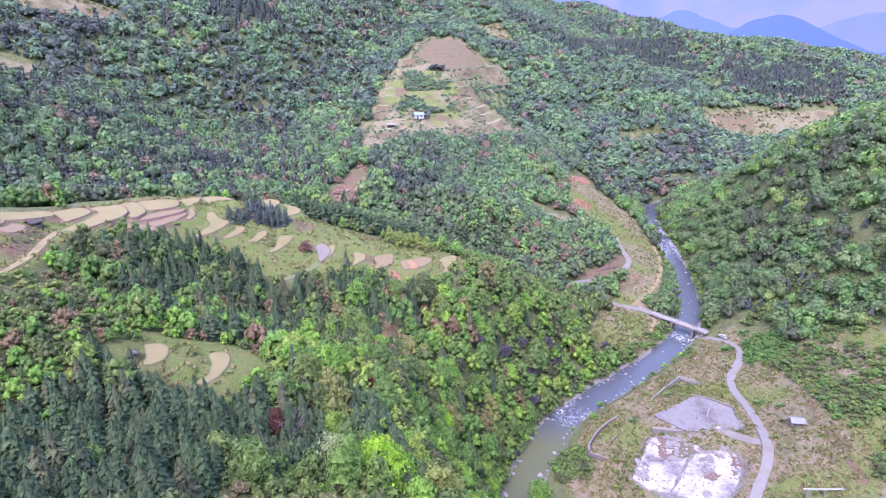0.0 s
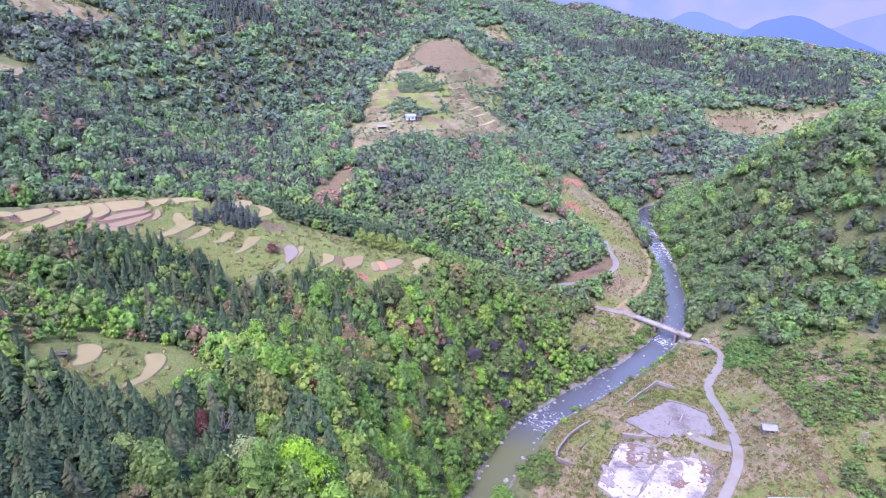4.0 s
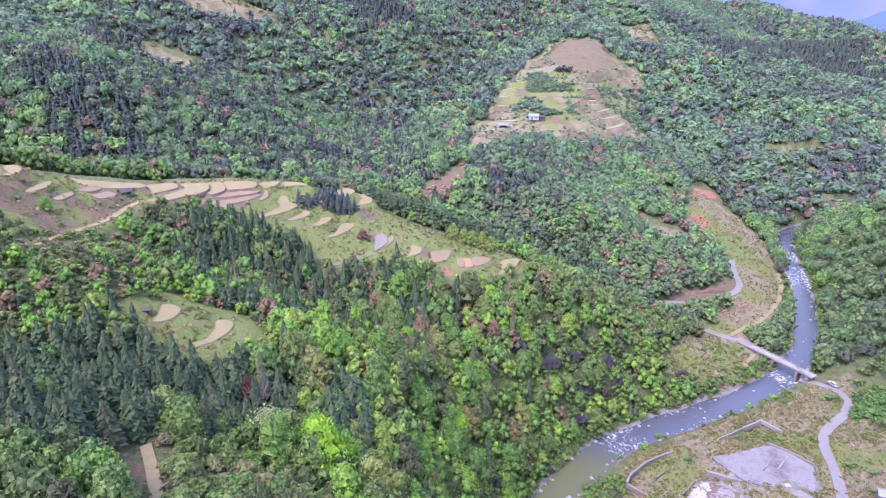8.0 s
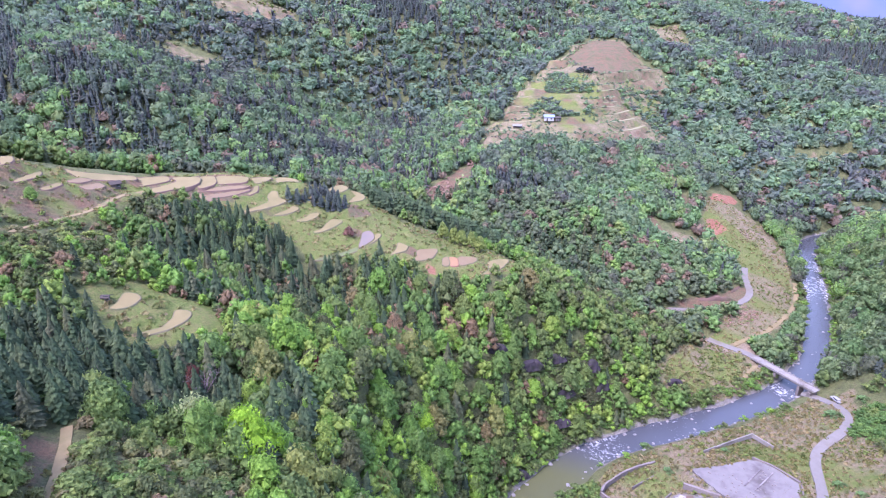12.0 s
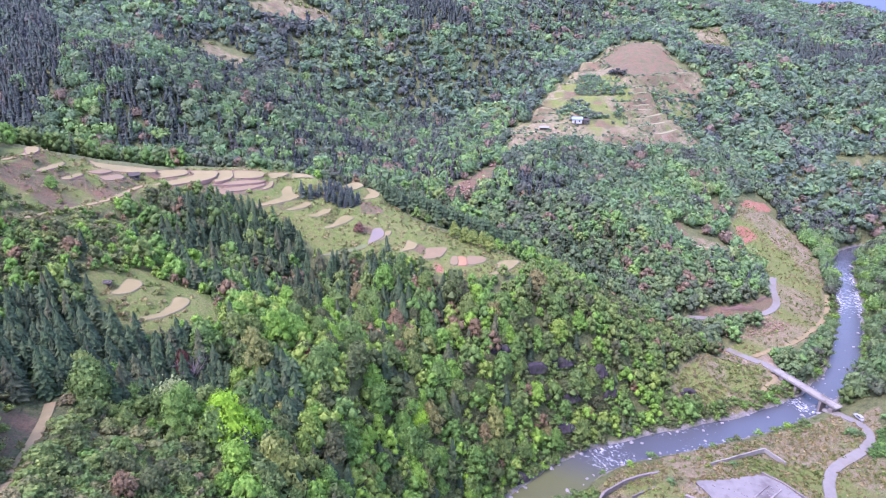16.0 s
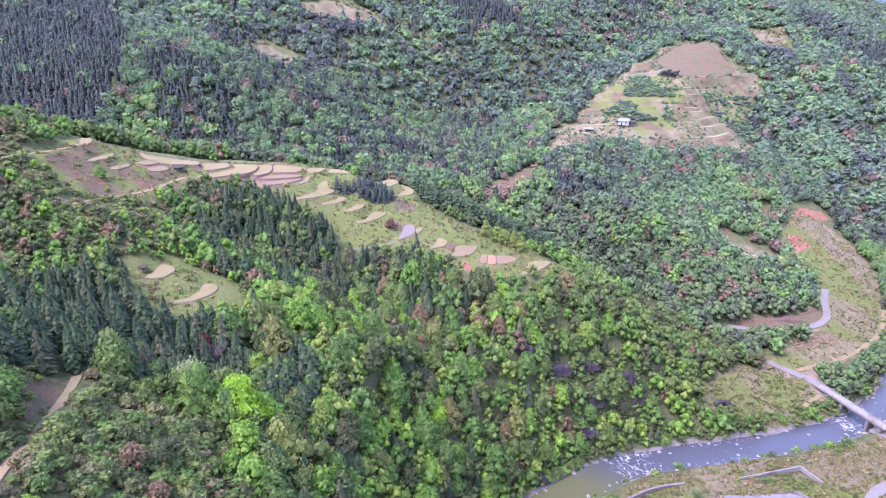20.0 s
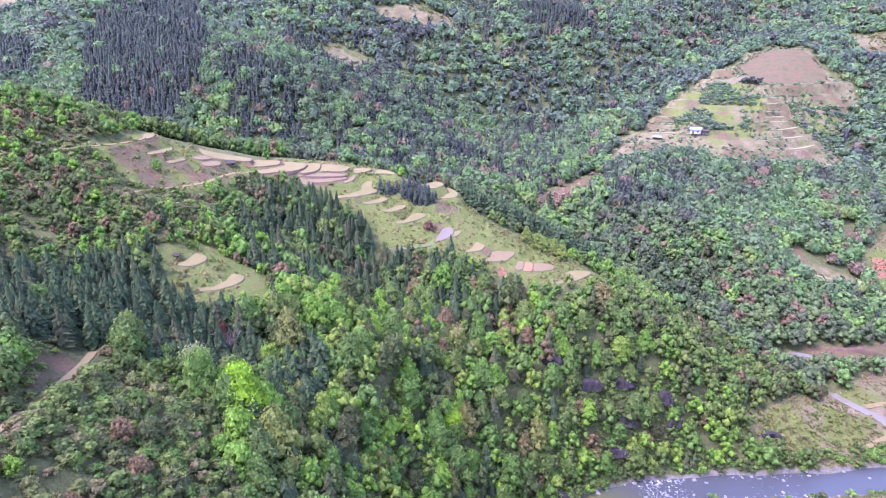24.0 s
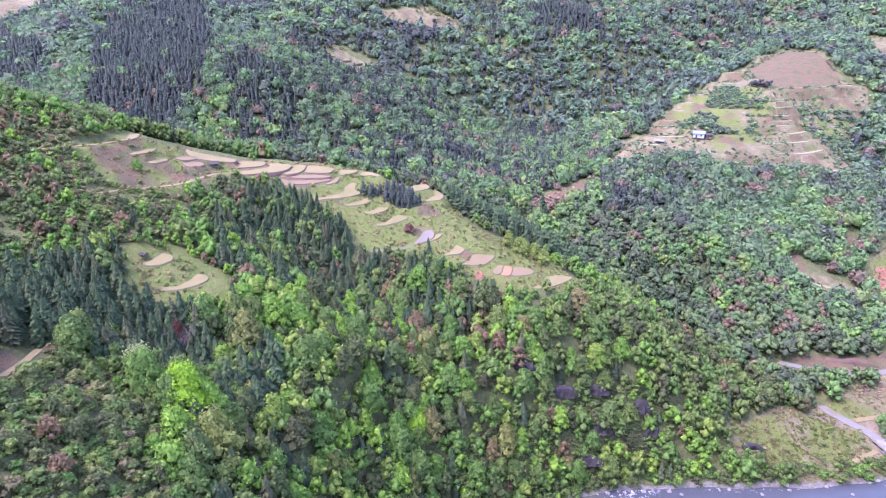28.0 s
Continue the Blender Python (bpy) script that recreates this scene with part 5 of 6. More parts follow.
for kinds, chosen in ((tree_kinds, slope_trees), (fir_kinds, slope_firs)):
    for n, at in enumerate(chosen):
        s = near_rng.uniform(0.72, 1.28) * (0.55 + 0.45 * near_scrub[at])
        m = Matrix.Translation((near_x[at], near_y[at], near_z[at] - 0.3)) @ pose(0, 0, 0, near_rng.normal(0, 2), near_rng.normal(0, 2), near_rng.uniform(0, 360)) @ Matrix.Diagonal((s, s, s * near_rng.uniform(0.9, 1.15), 1))
        if n < len(kinds):
            kinds[n].matrix_basis = m
        else:
            copied = copy_thing(kinds[n % len(kinds)], m)
            copied.matrix_basis = m
taken = np.zeros(len(near_x), bool)
taken[slope_trees] = taken[slope_firs] = True


# extra firs that close the plantations
def fill_firs(name, plots, step, seed, lod, size, mat=None):
    xs, ys = [], []
    for poly, _ in plots:
        p = np.array(poly)
        x, y, r = scatter(p[:, 0].min(), p[:, 0].max(), p[:, 1].min(), p[:, 1].max(), step, seed)
        keep = (inside(poly, x, y) > 1.5 * wave(x, y, 9, 82)) & (inside(SMALL_TERRACE, x, y) < -4.5) & clear_of_ways(x, y, 1.5)
        xs.append(x[keep]), ys.append(y[keep])
    x, y = np.concatenate(xs), np.concatenate(ys)
    if name == "gully_plantation":
        dense = wave(x, y, 19, 92) + 0.4 * wave(x, y, 7, 93) > -0.12
        x, y = x[dense], y[dense]
    r = np.random.RandomState(seed)
    u = r.uniform(0, 1, len(x))
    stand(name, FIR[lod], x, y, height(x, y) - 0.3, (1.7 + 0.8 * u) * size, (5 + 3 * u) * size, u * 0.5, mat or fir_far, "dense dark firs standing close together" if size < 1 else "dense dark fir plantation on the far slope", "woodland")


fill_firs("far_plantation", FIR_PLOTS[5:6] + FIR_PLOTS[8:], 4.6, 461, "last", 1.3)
fill_firs("slope_plantation", FIR_PLOTS[:1], 2.9, 466, "close", 0.95, needles_mid)
fill_firs("gully_plantation", FIR_PLOTS[1:2], 2.8, 467, "mid", 0.9, needles_mid)
fill_firs("fir_group", [([(-20, 99), (-14, 103), (-8, 91), (-4, 80), (-4, 72), (-8, 75), (-13, 87)], 1)], 2.5, 468, "close", 1.35, needles_mid)
fill_firs("back_plantation", FIR_PLOTS[3:4], 2.9, 482, "mid", 1.45, needles_mid)
fill_firs("crest_grove", [([(-72, 178), (-66, 195), (-58, 197), (-52, 192), (-56, 185), (-64, 180)], 1)], 2.3, 463, "mid", 0.72)
fill_firs("west_plantation", FIR_PLOTS[6:8], 5.0, 462, "last", 1.35)


def plant(name, x, y, z, is_fir, scrubby, tint, rng, lod, size):
    for fir_wood, what in ((False, "wood"), (True, "firs")):
        s = is_fir == fir_wood
        n = s.sum()
        if not n:
            continue
        u = rng.uniform(0, 1, n)
        if fir_wood:
            r, h = (1.4 + 0.7 * u) * size, (5.2 + 3.6 * u) * (0.85 + 0.15 * size)
            if name in ("inner_slope", "middle_slope", "far_slope"):
                r, h = r * 0.92, h * 1.12
        else:
            r, h = (1.6 + 1.7 * u) * size, (4.2 + 3.8 * u) * (0.8 + 0.2 * size)
        r, h = r * scrubby[s], h * scrubby[s]
        # woods farther off take foliage with more haze in its base colour
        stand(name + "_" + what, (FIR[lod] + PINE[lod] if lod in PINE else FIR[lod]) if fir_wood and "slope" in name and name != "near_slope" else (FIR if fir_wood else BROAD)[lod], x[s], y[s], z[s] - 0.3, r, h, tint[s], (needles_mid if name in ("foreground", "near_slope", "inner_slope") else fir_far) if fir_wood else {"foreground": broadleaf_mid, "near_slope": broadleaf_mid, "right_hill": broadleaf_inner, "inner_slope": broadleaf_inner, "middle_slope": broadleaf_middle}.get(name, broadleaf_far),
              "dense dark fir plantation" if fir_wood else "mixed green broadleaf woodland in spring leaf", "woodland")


rest = ~taken
foreground = rest & (np.hypot(near_x + 5, near_y - 10) < 78)
rest &= ~foreground
plant("foreground", near_x[foreground], near_y[foreground], near_z[foreground], near_fir[foreground], near_scrub[foreground], near_tint[foreground], near_rng, "close", 1.0)
plant("near_slope", near_x[rest], near_y[rest], near_z[rest], near_fir[rest], near_scrub[rest], near_tint[rest], near_rng, "mid", 1.0)
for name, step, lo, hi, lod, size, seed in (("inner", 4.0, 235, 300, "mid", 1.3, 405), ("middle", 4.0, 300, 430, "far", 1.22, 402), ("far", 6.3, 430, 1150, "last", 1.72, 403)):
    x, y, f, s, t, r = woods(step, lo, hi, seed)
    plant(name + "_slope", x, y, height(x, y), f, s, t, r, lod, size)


x, y, f, s, t, r = woods(4.1, 0, 0, 404, True)
plant("right_hill", x, y, height(x, y), f, s, np.clip(t * 0.85 + 0.1 + r.normal(0, 0.15, len(t)), 0, 0.9), r, "hill", 1.3)


def bushes(name, poly, step, seed, share, low, high, label, mat=None):
    """Low bushes scattered in a plan outline."""
    p = np.array(poly)
    x, y, rng = scatter(p[:, 0].min(), p[:, 0].max(), p[:, 1].min(), p[:, 1].max(), step, seed)
    keep = (inside(poly, x, y) > 0) & clear_of_ways(x, y, 0.8) & (rng.uniform(0, 1, len(x)) < share * np.clip(1 + 1.8 * wave(x, y, 16, seed) + 0.8 * wave(x, y, 6, seed + 1), 0, 3))
    for pad, _ in PADS:
        keep &= inside(pad, x, y) < -0.5
    if name == "hilltop_scrub":
        keep &= inside(HILL_TOP, x, y) < 3
    if name == "terrace_scrub":
        for *_, outline in FIELDS:
            keep &= inside(outline, x, y) < -1
    if name == "slope_understory":
        for plot, _ in NO_TREES + [(SMALL_TERRACE, 0)]:
            keep &= inside(plot, x, y) < -4
    x, y = x[keep], y[keep]
    u = rng.uniform(0, 1, len(x)) ** 1.5
    stand(name, BUSH["near"] if p[:, 1].mean() < 60 else BUSH["mid"] if p[:, 1].mean() < 260 else BUSH["far"], x, y, height(x, y) - 0.15, low + (high - low) * u, (low + (high - low) * u) * 1.25, rng.uniform(0, 0.62 if mat is broadleaf_mid else 0.9, len(x)), mat or scrub_far, label, "shrubs")


bushes("slope_scrub", SCRUB_SLOPE, 2.4, 431, 1.2, 0.8, 2.1, "brown and green shrubs on a rough slope")
bushes("slope_shrubs", SCRUB_SLOPE, 2.3, 480, 1.3, 0.9, 2.3, "leafy green shrubs on a rough slope", broadleaf_mid)
bushes("verge_scrub", [(-30, 63), (-25.6, 58.2), (-20.4, 53.4), (-15.6, 49), (-9.5, 43), (-3, 38), (2, 44), (-7, 56), (-15, 67), (-24, 69)], 2.0, 479, 5.0, 0.5, 1.5, "green and brown shrubs below the dirt track")
bushes("track_scrub", [(-15, 30), (-21, 42), (-12, 51), (0, 41), (9, 28), (2, 14), (-10, 18)], 2.1, 469, 1.5, 0.7, 1.9, "rough shrubs beside the dirt track")
bushes("hill_scrub", SCRUB_HILL, 2.8, 432, 2.5, 0.8, 2.0, "low shrubs and saplings on the hillside")
bushes("hill_shrubs", [(-96, 48), (-88, 88), (-70, 94), (-62, 86), (-62, 54)], 2.5, 481, 3.5, 0.8, 2.1, "leafy shrubs on the hillside above the firs", broadleaf_mid)
bushes("right_scrub", [(121, 152), (124, 170), (124, 190), (140, 192), (152, 178), (156, 150), (150, 100), (114, 100), (117, 128), (119, 140)], 2.0, 433, 1.2, 0.9, 2.3, "green shrubs on the dry scrub slope", broadleaf_mid)
bushes("flat_scrub", RIVER_FLAT, 2.4, 434, 0.3, 0.3, 1.1, "scattered low shrubs in the dry grass by the river")
bushes("bank_scrub", BRIDGE_BANK, 2.0, 435, 0.6, 0.4, 1.3, "dry shrubs on the bank beside the bridge")
bushes("meadow_scrub", MEADOW, 4.0, 436, 0.16, 0.4, 1.4, "scattered shrubs in the dry meadow")
bushes("terrace_scrub", TERRACES, 5.0, 437, 0.10, 0.5, 1.4, "a few shrubs on the field banks")
bushes("dry_stalks", [(80.4, 265.5), (86.2, 271), (100, 283), (107.7, 283.5), (102, 271.6), (88.7, 262)], 1.6, 476, 1.6, 0.4, 0.85, "withered brown crop stalks below the bend road", bracken)
bushes("shoulder_scrub", DRY_SHOULDER, 1.9, 475, 0.5, 0.3, 0.9, "low shrubs and weeds on the dry field shoulder")
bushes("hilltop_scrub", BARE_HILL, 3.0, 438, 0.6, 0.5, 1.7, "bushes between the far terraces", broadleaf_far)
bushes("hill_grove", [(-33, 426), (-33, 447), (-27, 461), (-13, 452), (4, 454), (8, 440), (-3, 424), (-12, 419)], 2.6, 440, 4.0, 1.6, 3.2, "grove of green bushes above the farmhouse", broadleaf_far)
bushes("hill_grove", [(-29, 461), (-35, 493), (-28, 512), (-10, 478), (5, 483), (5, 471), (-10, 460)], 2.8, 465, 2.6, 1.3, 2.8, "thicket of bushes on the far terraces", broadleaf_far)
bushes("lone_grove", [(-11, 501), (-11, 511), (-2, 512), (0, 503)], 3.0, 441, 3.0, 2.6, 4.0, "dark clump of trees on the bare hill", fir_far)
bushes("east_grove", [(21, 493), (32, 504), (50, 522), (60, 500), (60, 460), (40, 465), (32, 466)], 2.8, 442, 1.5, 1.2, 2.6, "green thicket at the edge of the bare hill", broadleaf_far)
bushes("clearing_bushes", CLEARINGS[0], 4.0, 443, 0.3, 0.8, 2.2, "shrubs in a far clearing")
bushes("clearing_bushes", CLEARINGS[1], 4.0, 444, 0.3, 0.8, 2.4, "shrubs between far terraces")
bushes("clearing_bushes", CLEARINGS[3], 4.2, 445, 0.55, 0.9, 2.6, "shrubs on a far bench")
bushes("clearing_bushes", CLEARINGS[2], 4.2, 446, 0.5, 0.9, 2.6, "shrubs on the slope above the bare hill")
bushes("slope_understory", [(-2, 104), (4, 130), (14, 160), (30, 186), (52, 206), (62, 206), (50, 186), (36, 168), (28, 152), (20, 136), (24, 104)], 1.9, 447, 1.0, 1.1, 2.6, "dense undergrowth on the river slope", broadleaf_mid)
bushes("slope_understory", [(-60, 60), (-60, 104), (-30, 120), (-2, 104), (22, 104), (20, 70), (-10, 66)], 2.3, 448, 0.9, 0.9, 2.1, "undergrowth between the trees of the slope", broadleaf_mid)
bushes("road_thicket", [(118.5, 201.9), (123.8, 212.8), (130.8, 211.8), (138.2, 204.1), (134.7, 190.8), (123.6, 187.4)], 1.9, 478, 6.0, 1.2, 2.4, "thick green bushes beside the road bend", fresh_thicket)
bushes("cut_scrub", [(-15, 42), (-20, 47), (-28, 53), (-34, 58), (-42, 58), (-40, 46), (-28, 34), (-14, 30)], 2.0, 460, 0.9, 0.7, 1.7, "rough shrubs above the earth cutting")
bushes("hill_foot_bushes", [(122, 212), (128, 222), (140, 226), (160, 214), (170, 196), (158, 176), (152, 178), (140, 192), (126, 205)], 2.3, 464, 1.6, 1.0, 2.4, "green bushes at the foot of the wooded hill", broadleaf_mid)
bushes("track_bushes", [(108, 262), (118, 271), (120, 262), (109, 252)], 2.0, 450, 0.9, 0.7, 1.6, "green bushes above the bridge", broadleaf_inner)
bushes("bank_bushes", [(111, 220), (105.4, 208), (95, 200.6), (81, 189), (81, 196), (93, 205), (103.6, 216)], 2.0, 458, 0.28, 0.5, 1.3, "green bushes on the bank below the bridge", broadleaf_mid)
bushes("corner_bushes", [(35.8, 140), (38.4, 156), (44.3, 157.4), (48.7, 148.4), (46, 140)], 1.8, 459, 2.0, 1.0, 2.3, "bright green bushes at the corner of the flat", broadleaf_mid)
for n, (bx, by, br) in enumerate(((59.2, 179.4, 1.9), (77, 188, 1.3), (65.5, 162.8, 1.5), (82.2, 176.5, 1.4), (109.8, 167, 1.6), (118.4, 209, 2.4), (128.4, 216.4, 1.8), (112.8, 160.5, 1.3))):
    stand("lone_bush", BUSH["mid"], np.array([bx, bx + br * 0.7, bx - br * 0.3]), np.array([by, by - br * 0.4, by + br * 0.7]), height(np.array([bx, bx + br * 0.7, bx - br * 0.3]), np.array([by, by - br * 0.4, by + br * 0.7])) - 0.2,
          np.array([br, br * 0.7, br * 0.6]), np.array([br * 1.3, br, br * 0.8]), np.array([0.6, 0.45, 0.7]), broadleaf_inner, "rounded green bush in the dry grass", "shrubs")
bushes("bracken_stems", BRACKEN, 2.6, 439, 0.8, 0.8, 1.6, "rust-brown dead bracken on the slope", bracken)


TUFT = [leaf_quads(np.random.RandomState(350 + k), np.random.RandomState(360 + k).uniform(-0.6, 0.6, (7, 3)) * [1, 1, 0] + [0, 0, 0.35], np.random.RandomState(370 + k).normal(0, 1, (7, 3)) * [1, 1, 0.4], 0.55) for k in range(5)]


def tufts(name, poly, step, seed, label):
    """Rough grass tussocks and small weeds."""
    p = np.array(poly)
    x, y, rng = scatter(p[:, 0].min(), p[:, 0].max(), p[:, 1].min(), p[:, 1].max(), step, seed)
    keep = (inside(poly, x, y) > 0) & clear_of_ways(x, y, 0.2) & (rng.uniform(0, 1, len(x)) < 0.6 + 0.5 * wave(x, y, 9, seed))
    for pad, _ in PADS:
        keep &= inside(pad, x, y) < 0
    for *_, outline in FIELDS:
        keep &= inside(outline, x, y) < -0.6
    x, y = x[keep], y[keep]
    u = rng.uniform(0, 1, len(x)) ** 2
    stand(name, TUFT, x, y, height(x, y), 0.5 + 0.7 * u, 0.5 + 0.7 * u, np.clip(0.5 + 0.5 * wave(x, y, 12, seed + 3) + rng.normal(0, 0.2, len(x)), 0, 1), grass_tuft, label, "grass")


tufts("river_flat_grass", RIVER_FLAT, 1.25, 451, "dry straw-coloured and green grass tussocks by the river")
tufts("slope_grass", SCRUB_RIGHT, 1.35, 452, "dry grass tussocks on the scrub slope")
tufts("meadow_grass", MEADOW, 1.9, 453, "short dry meadow grass")
tufts("bank_grass", BRIDGE_BANK, 1.4, 454, "dry grass on the bank by the bridge")
tufts("field_bank_grass", TERRACES, 1.7, 456, "short green grass on the field banks")
tufts("small_terrace_grass", SMALL_TERRACE, 1.2, 457, "green grass round the small terrace")
tufts("scrub_slope_grass", SCRUB_SLOPE, 1.4, 455, "rough grass on the brown slope")


FINE = [crown(380 + k, 26, 3000, 0.046) for k in range(4)]


def feature_tree(name, x, y, tall, radius, foliage, leaf_mat, label, seed):
    t = tree_thing(name, trunk_of(seed, tall * 0.95, 6), foliage, radius, tall, leaf_mat, bark, label, "tree")
    t.matrix_basis = Matrix.Translation((x, y, float(height(x, y)[0]) - 0.3)) @ pose(0, 0, 0, 0, 0, seed * 37 % 360)
    return t


feature_tree("lime_tree", -10.2, 75.5, 11.5, 5.2, FINE[0], lime_leaf, "bright lime-green tree standing out of darker firs", 601)
feature_tree("flowering_tree", -15.5, 71.5, 11.5, 3.6, FINE[1], fresh_leaf, "green tree with creamy white blossom on top", 602)
feature_tree("lime_tree", 0.6, 129, 8.0, 3.3, FINE[1], lime_leaf, "bright yellow-green tree in the broadleaf wood", 605)
feature_tree("lime_tree", 13, 135, 7.5, 2.8, FINE[2], lime_leaf, "bright yellow-green tree above the river", 606)
feature_tree("red_leaved_tree", -16.1, 107, 6.6, 2.0, FINE[2], red_leaf, "small tree with dark red leaves", 603)
feature_tree("red_leaved_tree", -30, 85.5, 7.0, 2.0, FINE[3], russet_leaf, "small tree with dull russet leaves among firs", 604)
feature_tree("blossoming_tree", -46, 178.5, 3.4, 1.9, FINE[0], pink_leaf, "small pinkish-brown tree on the terraced field bank", 607)
feature_tree("lone_tree", -105.5, 115, 3.8, 1.9, FINE[3], fresh_leaf, "lone green tree on the dry field shoulder", 608)
top = bpy.data.objects["flowering_tree"]
v, f = leaf_quads(np.random.RandomState(9), np.random.RandomState(10).normal(0, 1, (520, 3)) * [0.85, 0.85, 0.5] + [-1.3, -0.9, 10.0], np.random.RandomState(11).normal(0, 0.6, (520, 3)) + [0, 0, 1], 0.26)
mesh_object("blossom", v, f, blossom, top, smooth=False)


# bushes that hang over the water
def riverside(name, side_sign, lo, hi, low_y, high_y, share, seed, label):
    line = RIVER_LINE[(RIVER_LINE[:, 1] > low_y) & (RIVER_LINE[:, 1] < high_y) & (RIVER_LINE[:, 0] < 150)]
    way = np.gradient(line, axis=0)
    side = np.c_[way[:, 1], -way[:, 0]] / np.linalg.norm(way, axis=1)[:, None]
    rng = np.random.RandomState(seed)
    k = rng.randint(0, len(line), int(len(line) * share))
    p = line[k, :2] + side[k] * side_sign * rng.uniform(lo, hi, (len(k), 1))
    u = rng.uniform(0, 1, len(k))
    stand(name, BUSH["mid"], p[:, 0], p[:, 1], height(p[:, 0], p[:, 1]) - 0.2, 0.8 + 1.4 * u, 1.0 + 2.0 * u, rng.uniform(0, 0.85, len(k)), broadleaf_mid, label, "shrubs")


riverside("left_bank_bushes", -1, 5.4, 9.5, 118, 232, 4.0, 471, "green bushes overhanging the river")
riverside("right_bank_bushes", 1, 5.6, 8.0, 128, 226, 0.3, 472, "green bushes along the river flat")
riverside("upper_bank_bushes", -1, 5.6, 9.0, 246, 330, 1.6, 473, "green bushes beside the upper river")
riverside("upper_right_bushes", 1, 5.4, 9.0, 235, 390, 3.0, 474, "green bushes below the wooded hill")

# ---- built things ----
def part(name, bm, mat, parent, label="", place=None):
    mesh = bpy.data.meshes.new(name)
    bm.to_mesh(mesh)
    bm.free()
    mesh.materials.append(mat)
    ob = new(name, mesh)
    ob.parent = parent
    if place is not None:
        ob.matrix_basis = place
    return tagged(ob, label)


def box(w, d, h, bevel=0.04, at=(0, 0, 0), bm=None):
    """A box on its base with worn edges."""
    bm = bm or bmesh.new()
    made = bmesh.ops.create_cube(bm, size=1.0, matrix=Matrix.Translation((at[0], at[1], at[2] + h / 2)) @ Matrix.Diagonal((w, d, h, 1)))
    if bevel:
        edges = list({e for v in made["verts"] for e in v.link_edges})
        bmesh.ops.bevel(bm, geom=edges, offset=bevel, segments=1, affect="EDGES")
    return bm


def prism(points, low, high, rough=0.0, seed=1, bevel=0.0):
    """A slab with a plan outline."""
    bm = bmesh.new()
    rng = random.Random(seed)
    top = [bm.verts.new((x, y, high + rng.uniform(-rough, rough))) for x, y in points]
    bottom = [bm.verts.new((x, y, low)) for x, y in points]
    bm.faces.new(top)
    for i in range(len(points)):
        j = (i + 1) % len(points)
        bm.faces.new((top[i], bottom[i], bottom[j], top[j]))
    bmesh.ops.recalc_face_normals(bm, faces=bm.faces)
    return bm


def ragged(points, step, amount, seed):
    """An outline with broken edges."""
    p = resample(list(points) + [points[0]], step)[:-1]
    rng = np.random.RandomState(seed)
    return [tuple(q) for q in p + rng.uniform(-amount, amount, p.shape)]


def lump(bm, centre, size, seed, fine=True, jitter=0.16):
    """A rough stone."""
    rng = np.random.RandomState(seed)
    ball, faces = (ICO2, ICO2_FACES) if fine else (ICO, ICO_FACES)
    v = ball * (1 + rng.normal(0, jitter, (len(ball), 1))) * size + centre
    made = [bm.verts.new(q) for q in v]
    for f in faces:
        bm.faces.new([made[k] for k in f])
    return bm


def at_ground(x, y, turn=0.0, sink=0.0):
    return Matrix.Translation((x, y, float(height(x, y)[0]) - sink)) @ pose(0, 0, 0, 0, 0, turn)


def bridge():
    """Concrete slab bridge on two wall piers, with low kerbs."""
    a, b = Vector((98.8, 243.2, 0)), Vector((117.6, 224.8, 0))
    way = (b - a).normalized()
    span = (b - a).length
    base = tagged(new("bridge"), "narrow pale concrete bridge over the rapids", "bridge")
    base.matrix_basis = Matrix.Translation(a) @ pose(0, 0, 0, 0, 0, math.degrees(math.atan2(way.y, way.x)))
    part("deck", box(span, 3.5, 0.4, 0.05, (span / 2, 0, -0.4)), concrete, base)
    for side in (-1, 1):
        part("kerb", box(span, 0.28, 0.34, 0.05, (span / 2, side * 1.6, 0.004)), concrete, base, "chipped concrete kerb")
        part("girder", box(span - 3, 0.4, 0.55, 0.03, (span / 2, side * 1.1, -0.96)), old_wall, base, "stained concrete girder")
        for n in range(9):
            part("kerb_post", box(0.3, 0.3, 0.5, 0.04, (1.2 + n * (span - 2.4) / 8, side * 1.6, 0.34)), concrete, base)
    for along, thick in ((10.6, 1.0), (20.4, 1.0)):
        part("pier", box(thick, 3.2, 6.0, 0.1, (along, 0, -6.98)), old_wall, base, "stained concrete wall pier")
        part("pier_foot", box(thick + 1.0, 4.2, 1.4, 0.15, (along, 0, -7.4)), stone, base, "rough stone footing")
    part("abutment", box(1.4, 4.2, 4.4, 0.1, (4.6, 0, -5.4)), old_wall, base, "masonry abutment")
    part("abutment", box(1.4, 4.2, 4.4, 0.1, (span - 1.6, 0, -5.4)), old_wall, base, "masonry abutment")


def wall_along(name, points, level, thick, tall, mat, label, seed=1):
    """A broken wall along a plan line, in blocks of uneven height."""
    base = tagged(new(name), label, "wall")
    base.matrix_basis = Matrix.Translation((points[0][0], points[0][1], level))
    p = resample(points, 2.4)
    rng = np.random.RandomState(seed)
    for q, r in zip(p, p[1:]):
        c, d = (q + r) / 2, r - q
        h = tall * rng.uniform(0.4, 0.8)
        part("wall_block", box(float(np.linalg.norm(d)) + 0.05, thick * rng.uniform(0.6, 0.9), h + 1.2, 0.07), mat, base,
             place=Matrix.Translation((c[0] - points[0][0], c[1] - points[0][1], -1.2)) @ pose(0, 0, 0, 0, 0, math.degrees(math.atan2(d[1], d[0]))))
    return base


